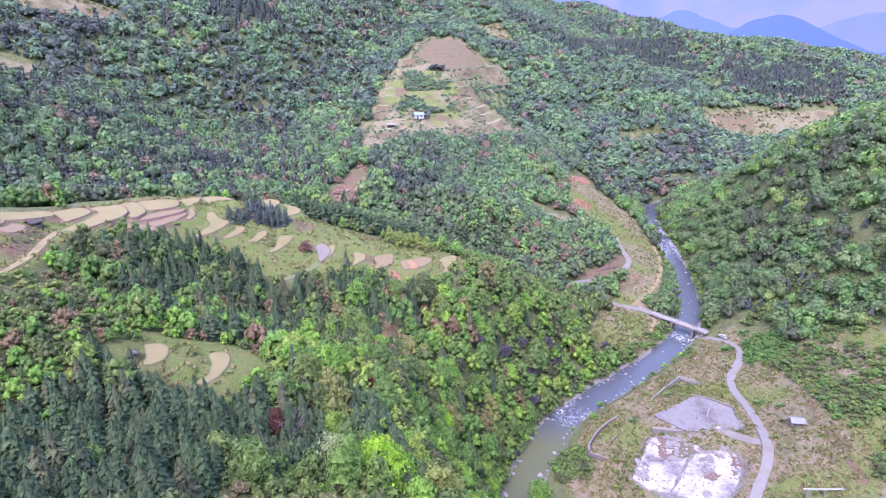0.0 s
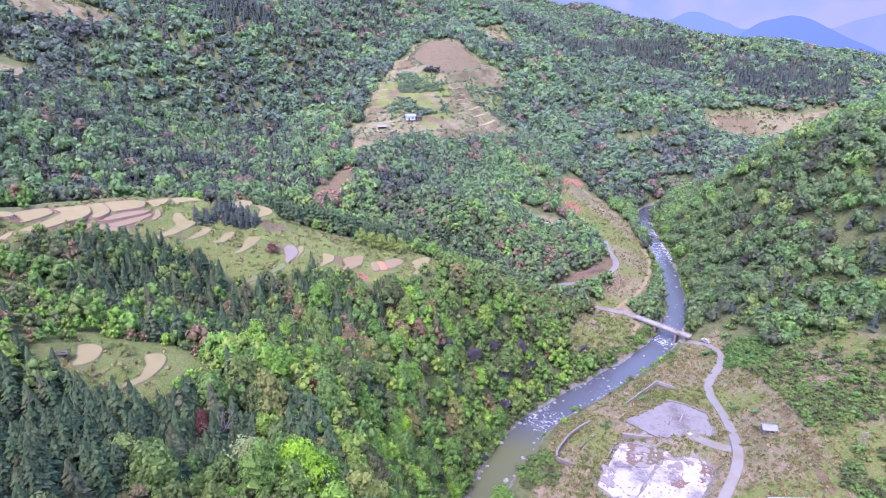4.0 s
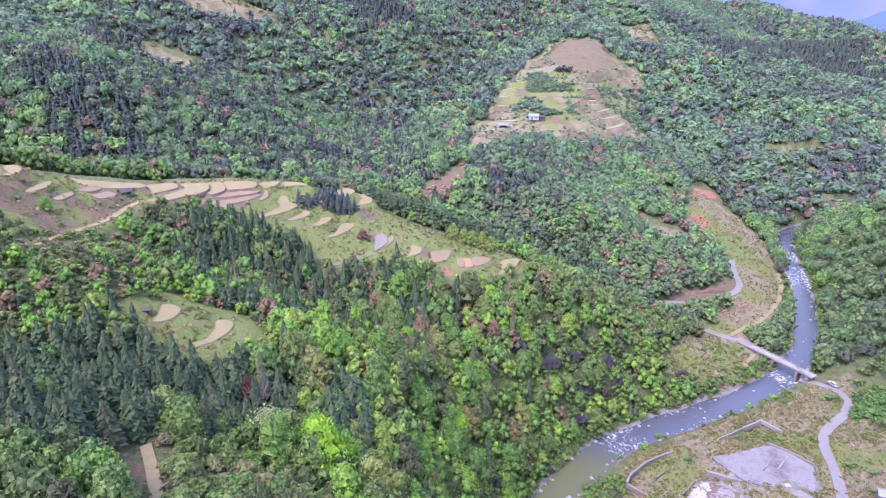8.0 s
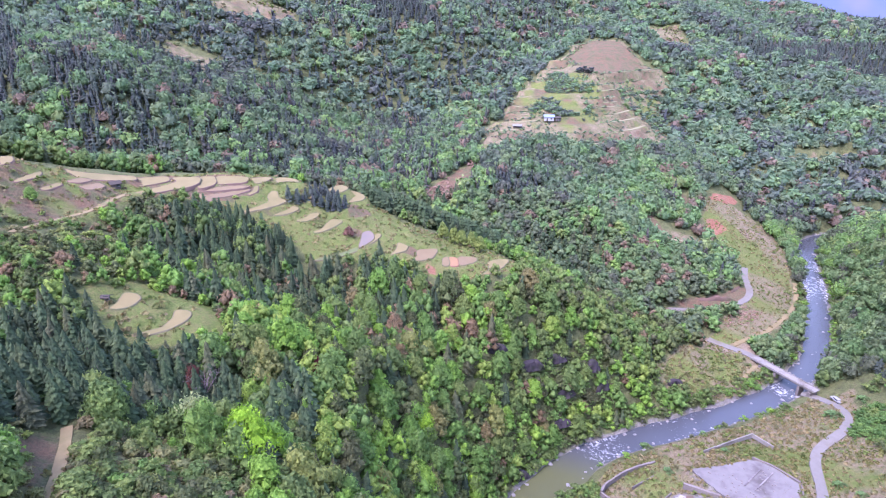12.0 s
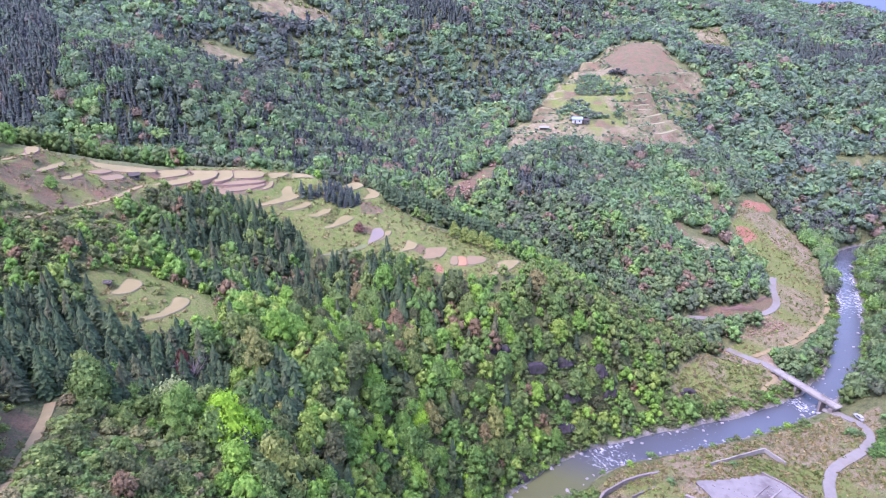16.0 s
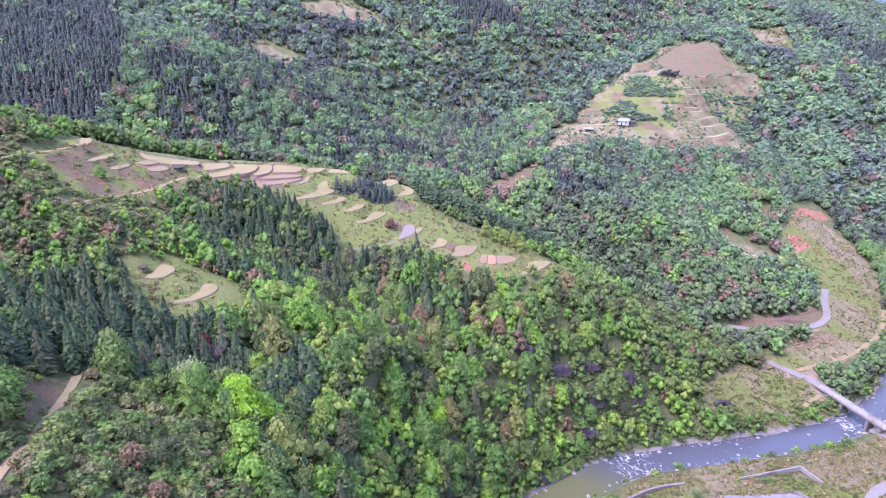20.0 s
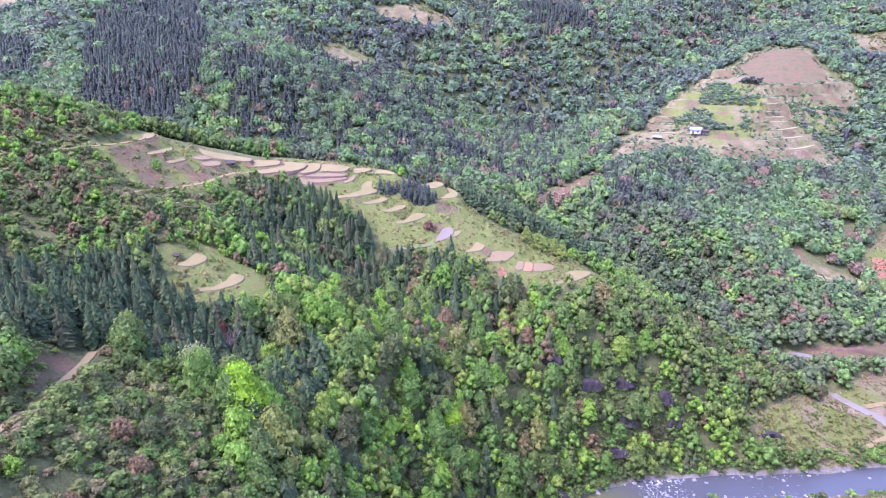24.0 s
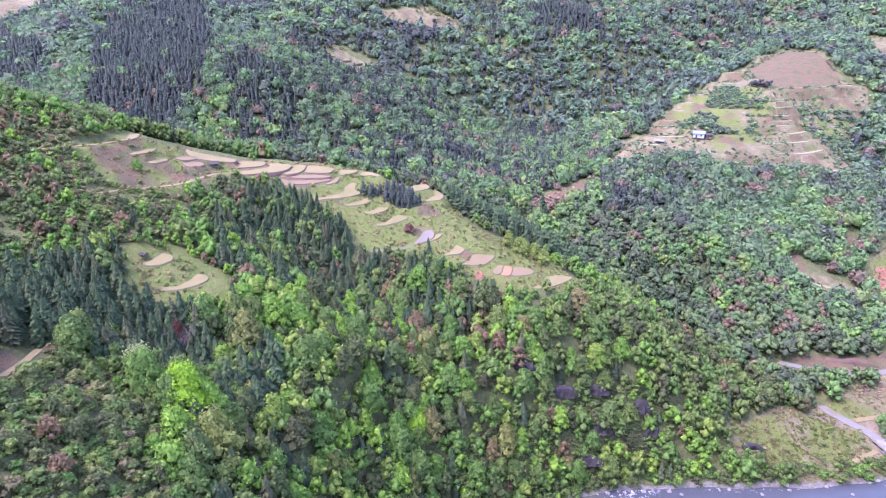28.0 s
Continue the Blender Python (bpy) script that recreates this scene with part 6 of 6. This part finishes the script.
def yards():
    """The foundations of a pulled-down works by the river."""
    slab = tagged(new("yard_slab"), "grey concrete floor slab of a demolished building", "slab")
    part("slab", prism(ragged(SLAB_YARD, 1.5, 0.35, 3), 4.0, 4.62, 0.0, 3), grey_slab, slab)
    for (ax, ay), (bx, by) in (((85.5, 159.3), (90.4, 167.5)), ((88.7, 159.3), (93.8, 167.5))):
        d = Vector((bx - ax, by - ay))
        part("floor_kerb", box(d.length, 0.4, 0.3, 0.04), pale_concrete, slab, "pale floor kerb",
             Matrix.Translation(((ax + bx) / 2, (ay + by) / 2, 4.62)) @ pose(0, 0, 0, 0, 0, math.degrees(math.atan2(d.y, d.x))))
    part("floor_block", box(1.6, 1.2, 0.5, 0.08), pale_concrete, slab, "white concrete block", Matrix.Translation((90.6, 154.4, 4.6)) @ pose(0, 0, 0, 0, 0, 20))
    pale = tagged(new("broken_slab"), "cracked white concrete floor of a demolished works", "slab")
    for n, outline in enumerate(([(57, 134), (61, 141), (65.4, 148), (69, 152.4), (73.2, 150), (76.6, 143.4), (65.6, 128.6), (60, 130)],
                                 [(77.2, 142.6), (80.5, 145), (84, 144.6), (90.6, 146.6), (93, 141.2), (88.2, 133), (82.4, 126.4), (70, 123.4), (66.2, 128)])):
        part("slab_piece", prism(ragged(outline, 1.3, 0.4, 5 + n), 2.0, 2.62 + 0.05 * n, 0.0, 5 + n), pale_concrete, pale)
    for n, outline in enumerate(([(70.8, 152.6), (78.1, 150), (80.6, 146.1), (71.4, 141.1), (67.8, 143.5)], [(82.4, 152.4), (87.6, 148.8), (83.9, 144.2), (78.8, 146.1)],
                                 [(79.7, 142.4), (84.8, 144.2), (82.9, 137.6), (78.6, 135.3)], [(91.4, 145.8), (94.3, 143.3), (90.1, 136.5), (87, 135.4)], [(57.6, 136), (60.5, 143), (63.4, 140), (61, 133)])):
        part("dirt_patch", prism(ragged(outline, 0.8, 0.55, 90 + n), 2.5, 2.72 + 0.012 * n, 0.04, n), (brown_earth, rubble_stone, old_wall)[n % 3], pale, "brown dirt and crushed rubble on the slab")
        rng = np.random.RandomState(95 + n)
        p = np.array(outline)
        for k in range(14):
            u = rng.dirichlet(np.ones(len(p)) * 0.7)
            c = u @ p
            part("chunk", lump(bmesh.new(), (c[0], c[1], 2.85), rng.uniform(0.25, 0.85, 3) * [1, 1, 0.45], 900 + 20 * n + k, False, 0.22), (rubble_stone, pale_concrete, old_wall)[k % 3], pale, "broken concrete chunk")
    rng = np.random.RandomState(31)
    for n in range(14):
        x, y, r = rng.uniform(58, 92), rng.uniform(126, 151), rng.uniform(0.7, 2.2)
        if inside(SLAB_PALE, np.array([x]), np.array([y]))[0] < 1.5:
            continue
        t = np.arange(9) * 0.698 + rng.uniform(-0.25, 0.25, 9)
        q = r * rng.uniform(0.5, 1.3, 9)
        part("dirt_patch", prism([(x + 1.6 * math.cos(b) * a, y + math.sin(b) * a) for a, b in zip(q, t)], 2.5, 2.70 + 0.01 * (n % 7), 0.03, n), (rubble_stone, brown_earth, old_wall)[n % 3], pale, "dark dirt and crushed rubble")
    px, py = rng.uniform(56, 100, 900), rng.uniform(124, 172, 900)
    on = np.maximum(inside(SLAB_PALE, px, py), inside(SLAB_YARD, px, py) - 3 * (rng.uniform(0, 1, 900) < 0.8)) > -1.5
    px, py, pr = px[on], py[on], rng.uniform(0.12, 0.5, on.sum()) ** 1.3
    stand("loose_rubble", [(ICO * (1, 0.8, 0.55), ICO_FACES)], px, py, np.where(inside(SLAB_YARD, px, py) > 0, 4.62, np.where(inside(SLAB_PALE, px, py) > 0, 2.68, height(px, py))), pr, pr, pr, rubble_stone, "scattered broken concrete and bricks on the slabs", "rubble")
    for n, (x, y, r) in enumerate(((72, 146, 2.6), (81.5, 138.5, 2.8), (89.6, 137, 1.6), (86.5, 144.6, 1.7), (68, 149.5, 1.5))):
        heap = tagged(new("rubble_heap"), "heap of broken concrete and earth on the slab", "rubble", "rubble heaps")
        heap.matrix_basis = Matrix.Translation((x, y, 2.6))
        rng = np.random.RandomState(40 + n)
        for k in range(16):
            t, q = rng.uniform(0, 6.28), r * math.sqrt(rng.uniform(0, 1))
            part("chunk", lump(bmesh.new(), (math.cos(t) * q, math.sin(t) * q, 0.15), rng.uniform(0.3, 0.9, 3) * [1, 1, 0.55], 60 + 16 * n + k, False, 0.22), rubble_stone if k % 3 else pale_concrete, heap)
    wall_along("yard_wall", [(89, 172.4), (94.6, 170.2), (100.4, 165.8)], 4.6, 0.7, 0.9, old_wall, "low broken wall along the edge of the slab", 2)
    wall_along("yard_wall", [(100.6, 165), (99.8, 156.6)], 4.6, 0.6, 0.8, old_wall, "low stained wall beside the road", 3)
    wall_along("yard_wall", [(69.4, 155.4), (76, 154.4), (81, 153.4), (86, 150), (91.4, 148.4), (94.4, 143.6)], 3.4, 1.1, 1.0, rubble_stone, "collapsed rubble wall between two floors", 4)
    wall_along("yard_wall", [(61.4, 144.4), (66.4, 152.4)], 2.2, 0.4, 0.6, old_wall, "thin kerb wall along the slab", 5)
    wall_along("river_wall", [(76, 174.6), (84, 182), (91.5, 188.6)], 1.4, 0.5, 0.7, concrete, "straight low concrete flood wall", 6)
    wall_along("river_wall", [(91.5, 188.6), (97, 184)], 1.6, 0.5, 0.6, concrete, "short low concrete wall", 7)
    wall_along("river_wall", [(47.6, 149.6), (48.4, 153), (53.2, 160), (57.5, 164), (62.2, 167.8)], -1.2, 0.8, 1.2, old_wall, "curved stone retaining wall by the river", 8)
    wall_along("river_wall", [(47.6, 149.6), (52, 146.6)], -1.2, 0.8, 1.0, old_wall, "stone retaining wall end", 9)
    wall_along("river_wall", [(56, 153.6), (61.8, 160.6)], -0.4, 0.5, 0.7, old_wall, "low stone wall in the grass", 10)
    wall_along("meadow_wall", [(132.4, 374), (132, 362), (131, 350), (130.6, 341)], 1.0, 0.5, 0.9, concrete, "pale concrete wall along the upper river bank", 11)
    wall_along("bend_wall", [(89, 278.6), (98, 287), (101.6, 293.6)], 3.6, 0.4, 0.5, old_wall, "low wall along the inner side of the bend road", 12)


def hut(name, x, y, w, d, tall, turn, wall_mat, roof_mat, label, open_front=False, lift=0.0):
    """A small building with a pitched roof, door and window."""
    base = tagged(new(name), label, "hut")
    base.matrix_basis = at_ground(x, y, turn, 0.1 - lift)
    if open_front:
        for sx in (-1, 1):
            for sy in (-1, 1):
                part("post", box(0.18, 0.18, tall, 0.02, (sx * (w / 2 - 0.15), sy * (d / 2 - 0.15), 0)), dark_timber, base)
        part("back_wall", box(w, 0.15, tall, 0.02, (0, d / 2, 0)), wall_mat, base)
    else:
        for sy in (-1, 1):
            part("wall", box(w, 0.22, tall, 0.02, (0, sy * (d / 2 - 0.11), 0)), wall_mat, base)
        for sx in (-1, 1):
            part("wall", box(0.22, d - 0.46, tall, 0.02, (sx * (w / 2 - 0.11), 0, 0)), wall_mat, base)
        door = part("door", box(0.95, 0.08, min(2.0, tall - 0.3), 0.01, (-w * 0.2, -d / 2 - 0.03, 0)), dark_timber, base, "dark wooden door")
        part("door_handle", box(0.05, 0.06, 0.14, 0.01, (-w * 0.2 + 0.34, -d / 2 - 0.1, 0.95)), white_paint, door, "small metal handle")
        window = part("window", box(0.9, 0.06, 0.8, 0.01, (w * 0.22, -d / 2 - 0.03, tall * 0.45)), car_glass, base, "dark window")
        part("window_sill", box(1.1, 0.16, 0.08, 0.01, (w * 0.22, -d / 2 - 0.08, tall * 0.45 - 0.09)), concrete, window, "concrete sill")
    rise = d * 0.28
    for sy in (-1, 1):
        bm = bmesh.new()
        over = 0.45
        v = [(-w / 2 - over, sy * (d / 2 + over), tall - 0.15), (w / 2 + over, sy * (d / 2 + over), tall - 0.15), (w / 2 + over, 0, tall + rise), (-w / 2 - over, 0, tall + rise)]
        top = [bm.verts.new((p[0], p[1], p[2] + 0.14)) for p in v]
        low = [bm.verts.new(p) for p in v]
        bm.faces.new(top)
        bm.faces.new(low[::-1])
        for i in range(4):
            bm.faces.new((top[i], low[i], low[(i + 1) % 4], top[(i + 1) % 4]))
        bmesh.ops.recalc_face_normals(bm, faces=bm.faces)
        part("roof", bm, roof_mat, base, "pitched roof side")
    return base


def parked_car(x, y, turn):
    base = tagged(new("car"), "small white car parked at the bridge end", "car")
    base.matrix_basis = Matrix.Translation((x, y, float(height(x, y)[0]) + 0.12)) @ pose(0, 0, 0, 0, 0, turn)
    body = part("body", box(4.1, 1.7, 0.62, 0.16, (0, 0, 0.32)), white_paint, base)
    part("cabin", box(2.2, 1.5, 0.56, 0.18, (-0.2, 0, 0.92)), white_paint, base)
    part("windscreen", box(0.06, 1.3, 0.36, 0.02), car_glass, base, "dark windscreen", Matrix.Translation((0.92, 0, 1.0)) @ pose(0, 0, 0, 0, -28, 0))
    for s in (-1, 1):
        part("side_window", box(1.6, 0.05, 0.32, 0.02, (-0.2, s * 0.76, 1.02)), car_glass, base, "dark side window")
        part("headlight", box(0.08, 0.3, 0.14, 0.02, (2.04, s * 0.6, 0.66)), car_glass, base)
        for sx in (-1, 1):
            bm = bmesh.new()
            bmesh.ops.create_cone(bm, cap_ends=True, segments=14, radius1=0.31, radius2=0.31, depth=0.2, matrix=Matrix.Translation((sx * 1.28, s * 0.8, 0.31)) @ pose(0, 0, 0, 90))
            wheel = part("wheel", bm, tyre_rubber, base)
            bm = bmesh.new()
            bmesh.ops.create_cone(bm, cap_ends=True, segments=12, radius1=0.19, radius2=0.17, depth=0.04, matrix=Matrix.Translation((sx * 1.28, s * 0.91, 0.31)) @ pose(0, 0, 0, 90))
            part("rim", bm, white_paint, wheel, "pale metal rim")


def rocks():
    """Boulders along the river's edges and in the rapids."""
    rng = np.random.RandomState(77)
    shapes = []
    for k in range(8):
        bm = lump(bmesh.new(), (0, 0, 0), (1, 0.8, 0.6), 700 + k, True, 0.14)
        base = new("boulder")
        mesh = bpy.data.meshes.new("boulder")
        bm.to_mesh(mesh)
        bm.free()
        mesh.materials.append(stone)
        base.data = None
        bpy.data.objects.remove(base)
        shapes.append(mesh)
    line = RIVER_LINE[(RIVER_LINE[:, 1] > 128) & (RIVER_LINE[:, 1] < 400) & (RIVER_LINE[:, 0] < 150)]
    way = np.gradient(line, axis=0)
    side = np.c_[way[:, 1], -way[:, 0]] / np.linalg.norm(way, axis=1)[:, None]
    for n in range(230):
        k = rng.randint(0, len(line))
        off = rng.choice([-1, 1]) * rng.uniform(3.6, 6.6) if n % 5 else rng.uniform(-4, 4)
        if line[k, 1] < 165 and n % 5 == 0:
            continue
        p = line[k, :2] + side[k] * off
        s = 0.3 + 0.75 * rng.uniform(0, 1) ** 2.2
        w = float(water_level(line[k, 1]))
        z = max(w - 0.15 * s, float(height(p[0], p[1])[0]))
        ob = tagged(new("boulder", shapes[n % 8]), "pale rounded boulder at the river's edge", "rock", "river boulders")
        ob.matrix_basis = Matrix.Translation((p[0], p[1], z)) @ pose(0, 0, 0, rng.uniform(-20, 20), rng.uniform(-20, 20), rng.uniform(0, 360)) @ Matrix.Diagonal((s, s, s, 1))


def rock_face(name, x, y, z, w, tall, deep, turn, mat, label, seed, lean=8.0):
    """A craggy face: a sheet of ribs and ledges with a back."""
    rng = np.random.RandomState(seed)
    nx, nz = max(8, int(w / 0.35)), max(6, int(tall / 0.6))
    u, v = np.meshgrid(np.linspace(-0.5, 0.5, nx), np.linspace(0, 1, nz), indexing="ij")
    bulge = np.sqrt(np.clip(1 - (2 * u) ** 2, 0, 1)) * np.sqrt(np.clip(1 - np.clip(v - 0.55, 0, 1) ** 2 / 0.21, 0, 1))
    ribs = wave(u.ravel() * w, v.ravel() * tall * 0.3 + seed * 9, 0.9, seed).reshape(u.shape) * 0.5 + wave(u.ravel() * w + 50, v.ravel() * tall + seed, 2.6, seed + 1).reshape(u.shape) * 0.7
    crest = np.clip(1 - (2 * np.abs(u)) ** 3, 0.05, 1) * (0.9 + 0.18 * wave(u.ravel() * w, 0 * u.ravel() + seed, 3.0, seed + 2).reshape(u.shape))
    v = v * crest
    front = np.stack([u * w, -deep * bulge - ribs * (0.9 if mat is cliff_rock else 0.2) * bulge, v * tall + (0.3 if mat is cliff_rock else 0.12) * ribs], -1).reshape(-1, 3)
    ob = mesh_object(name, front, grid_faces(nx, nz), mat, smooth=False)
    ob.matrix_basis = Matrix.Translation((x, y, z)) @ pose(0, 0, 0, -lean, 0, turn)
    return tagged(ob, label, "rock face")


def bare_tree(x, y, tall, seed):
    """A leafless tree: a trunk, limbs and many thin twigs."""
    rng = np.random.RandomState(seed)
    base = tagged(new("bare_tree"), "leafless grey-purple tree among the firs", "tree")
    base.matrix_basis = at_ground(x, y, 0, 0.2)
    mesh_object("trunk", *joined([limb((0, 0, -0.5), (0.1, 0, tall * 0.55), 0.16, 0.09)]), dead_wood, base)
    for k in range(9):
        t, r = k * 0.72, rng.uniform(0.28, 0.42) * tall
        foot, tip = np.array((0, 0, tall * rng.uniform(0.3, 0.55))), np.array((math.cos(t) * r, math.sin(t) * r, tall * rng.uniform(0.75, 1.0)))
        pieces = [limb(foot, tip, 0.07, 0.025, 5)]
        for _ in range(16):
            a = foot + (tip - foot) * rng.uniform(0.35, 1)
            pieces.append(limb(a, a + rng.normal(0, 0.5, 3) + (0, 0, 0.6), 0.03, 0.012, 4))
        mesh_object("limb", *joined(pieces), dead_wood, base)


bridge()
yards()
hut("field_hut", -106.4, 142.0, 2.6, 2.2, 1.7, 62, dark_timber, grey_roof, "small dark stone hut beside the terraced fields")
hut("hill_house", -17.6, 415, 6.4, 4.4, 2.8, 14, white_wall, blue_sheet, "white farmhouse with a blue sheet roof on the far spur")
hut("hill_barn", -12.0, 416.5, 3.6, 3.2, 2.2, 30, old_wall, grey_roof, "grey-roofed barn beside the farmhouse")
hut("hill_shelter", -36, 399.5, 5.4, 3.2, 2.3, 8, dark_timber, pale_roof, "open timber shelter with a pale roof", True)
hut("terrace_hut", -57.5, 92.5, 1.1, 0.9, 0.9, 20, old_wall, grey_roof, "tiny dark-roofed hut beside the small terrace")
hut("yard_shed", 110.3, 147.2, 3.6, 2.6, 1.9, -8, old_wall, pale_roof, "small shed with a faded white sheet roof")
parked_car(122.8, 221.0, 118)
rocks()
bare_tree(-27, 84.6, 8.0, 91)
# crags in rock whose colour is darkened for shade
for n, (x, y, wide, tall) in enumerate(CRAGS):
    rock_face("cliff_face", x + 0.6, y - 1.2, float(height(x, y)[0]) - 1.6, wide * 1.3, tall * 0.8, 1.3, 32 + 5 * (n % 4), cliff_rock, "dark weathered rock face above the river, shade between trees in its colour", 800 + n, 14)
rock_face("red_cutting", 98.5, 405, 15.5, 17, 4.5, 1.5, 38, red_earth, "raw red earth cutting on the slope", 820, 25)
rock_face("red_cutting", 89.5, 365, 10.5, 9, 6.5, 2, 48, red_earth, "steep red earth landslip above the meadow", 821, 30)
rock_face("earth_cutting", 86, 281.5, 2.8, 26, 4.4, 1.0, 32, brown_earth, "bare brown earth cutting behind the bend road", 822, 18)
rock_face("earth_cutting", 97.4, 297.2, 2.8, 14, 4.2, 1.0, 62, brown_earth, "bare brown earth cutting at the road bend", 823, 18)


def bamboo(x, y, seed):
    t = tree_thing("bamboo_clump", joined([limb((math.cos(k) * 0.5, math.sin(k) * 0.5, -0.3), (math.cos(k) * 1.1, math.sin(k) * 1.1, 4.5), 0.05, 0.02, 5) for k in range(6)]),
                   BROAD["near"][seed % 8], 2.3, 6.5, bamboo_leaf, bark, "pale yellow-green bamboo clump behind the fields", "bamboo", "bamboo clumps")
    t.matrix_basis = at_ground(x, y, seed * 50, 0.2)


for n, (x, y) in enumerate(((-20, 203.5), (-16.5, 205), (-13, 204), (-9.5, 205.5), (-6, 204.5))):
    bamboo(x, y, n)

# pipe on posts in the scrub
pipe = tagged(new("pipe_run"), "white pipe carried on short posts", "pipe")
pipe.matrix_basis = Matrix.Translation((96.3, 119.2, 12.2))
part("pipe", box(12.0, 0.5, 0.45, 0.12, (6, 0.2, 0.9)), white_paint, pipe)
for n in range(3):
    part("post", box(0.4, 0.5, 3.4, 0.05, (1.5 + n * 4.5, 0.2, -2.5)), concrete, pipe)

# two-legged pole on the scrub slope
pole_x, pole_y = 125.0, 130.0
frame_pole = tagged(new("utility_pole"), "grey two-legged utility pole with a crossbar in the scrub", "pole")
frame_pole.matrix_basis = at_ground(pole_x, pole_y, 20, 0.3)
for s in (-1, 1):
    mesh_object("post", *limb((s * 1.1, 0, 0), (s * 1.0, 0, 7.0), 0.15, 0.1, 8), concrete, frame_pole)
part("crossbar", box(3.2, 0.16, 0.16, 0.02, (0, 0, 6.3)), concrete, frame_pole)
part("brace", box(2.1, 0.1, 0.12, 0.02, (0, 0, 4.4)), concrete, frame_pole)

# far ranges beyond the valley: a backdrop that glows in haze blue
def range_glow(name, colour):
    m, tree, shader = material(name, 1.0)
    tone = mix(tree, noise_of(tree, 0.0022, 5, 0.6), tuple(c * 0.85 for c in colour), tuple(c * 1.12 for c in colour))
    # pinkish drifts of haze painted into the glow
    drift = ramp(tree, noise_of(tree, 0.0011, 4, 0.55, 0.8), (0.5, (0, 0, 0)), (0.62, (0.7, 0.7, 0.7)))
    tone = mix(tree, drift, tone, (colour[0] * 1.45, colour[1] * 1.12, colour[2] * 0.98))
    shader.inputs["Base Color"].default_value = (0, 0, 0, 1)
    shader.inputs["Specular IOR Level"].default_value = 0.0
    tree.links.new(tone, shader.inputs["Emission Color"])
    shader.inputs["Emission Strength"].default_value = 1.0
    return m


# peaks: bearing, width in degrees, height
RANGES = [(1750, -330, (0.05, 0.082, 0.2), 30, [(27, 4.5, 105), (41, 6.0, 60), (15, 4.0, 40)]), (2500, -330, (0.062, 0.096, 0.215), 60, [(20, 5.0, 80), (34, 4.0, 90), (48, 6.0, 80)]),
          # the last range is raised to cover the sky with haze colour
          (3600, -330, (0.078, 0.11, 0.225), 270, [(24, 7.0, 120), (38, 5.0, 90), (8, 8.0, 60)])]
for n, (far, low, colour, level, peaks) in enumerate(RANGES):
    bearing = np.linspace(-12, 62, 200)
    t = np.radians(bearing)
    x, y = np.sin(t) * far + 40, np.cos(t) * far
    tops = level + sum(tall * np.exp(-(((bearing - at) / wide) ** 2)) for at, wide, tall in peaks)
    tops = tops + far * (0.006 * wave(bearing * 10, np.full(200, n * 31.0), 30, 95 + n) + 0.003 * wave(bearing * 10, np.full(200, n * 13.0), 11, 99 + n))
    rows = np.stack([np.c_[x * (1 - 0.12 * (1 - f)), y * (1 - 0.12 * (1 - f)), low + (tops - low) * f] for f in (0, 0.35, 0.7, 0.9, 1.0)], 1).reshape(-1, 3)
    tagged(mesh_object("backdrop", rows, grid_faces(200, 5), range_glow("glowing haze-blue range", colour)), "glowing backdrop of a mountain range in blue haze", "mountains", kind="structure")
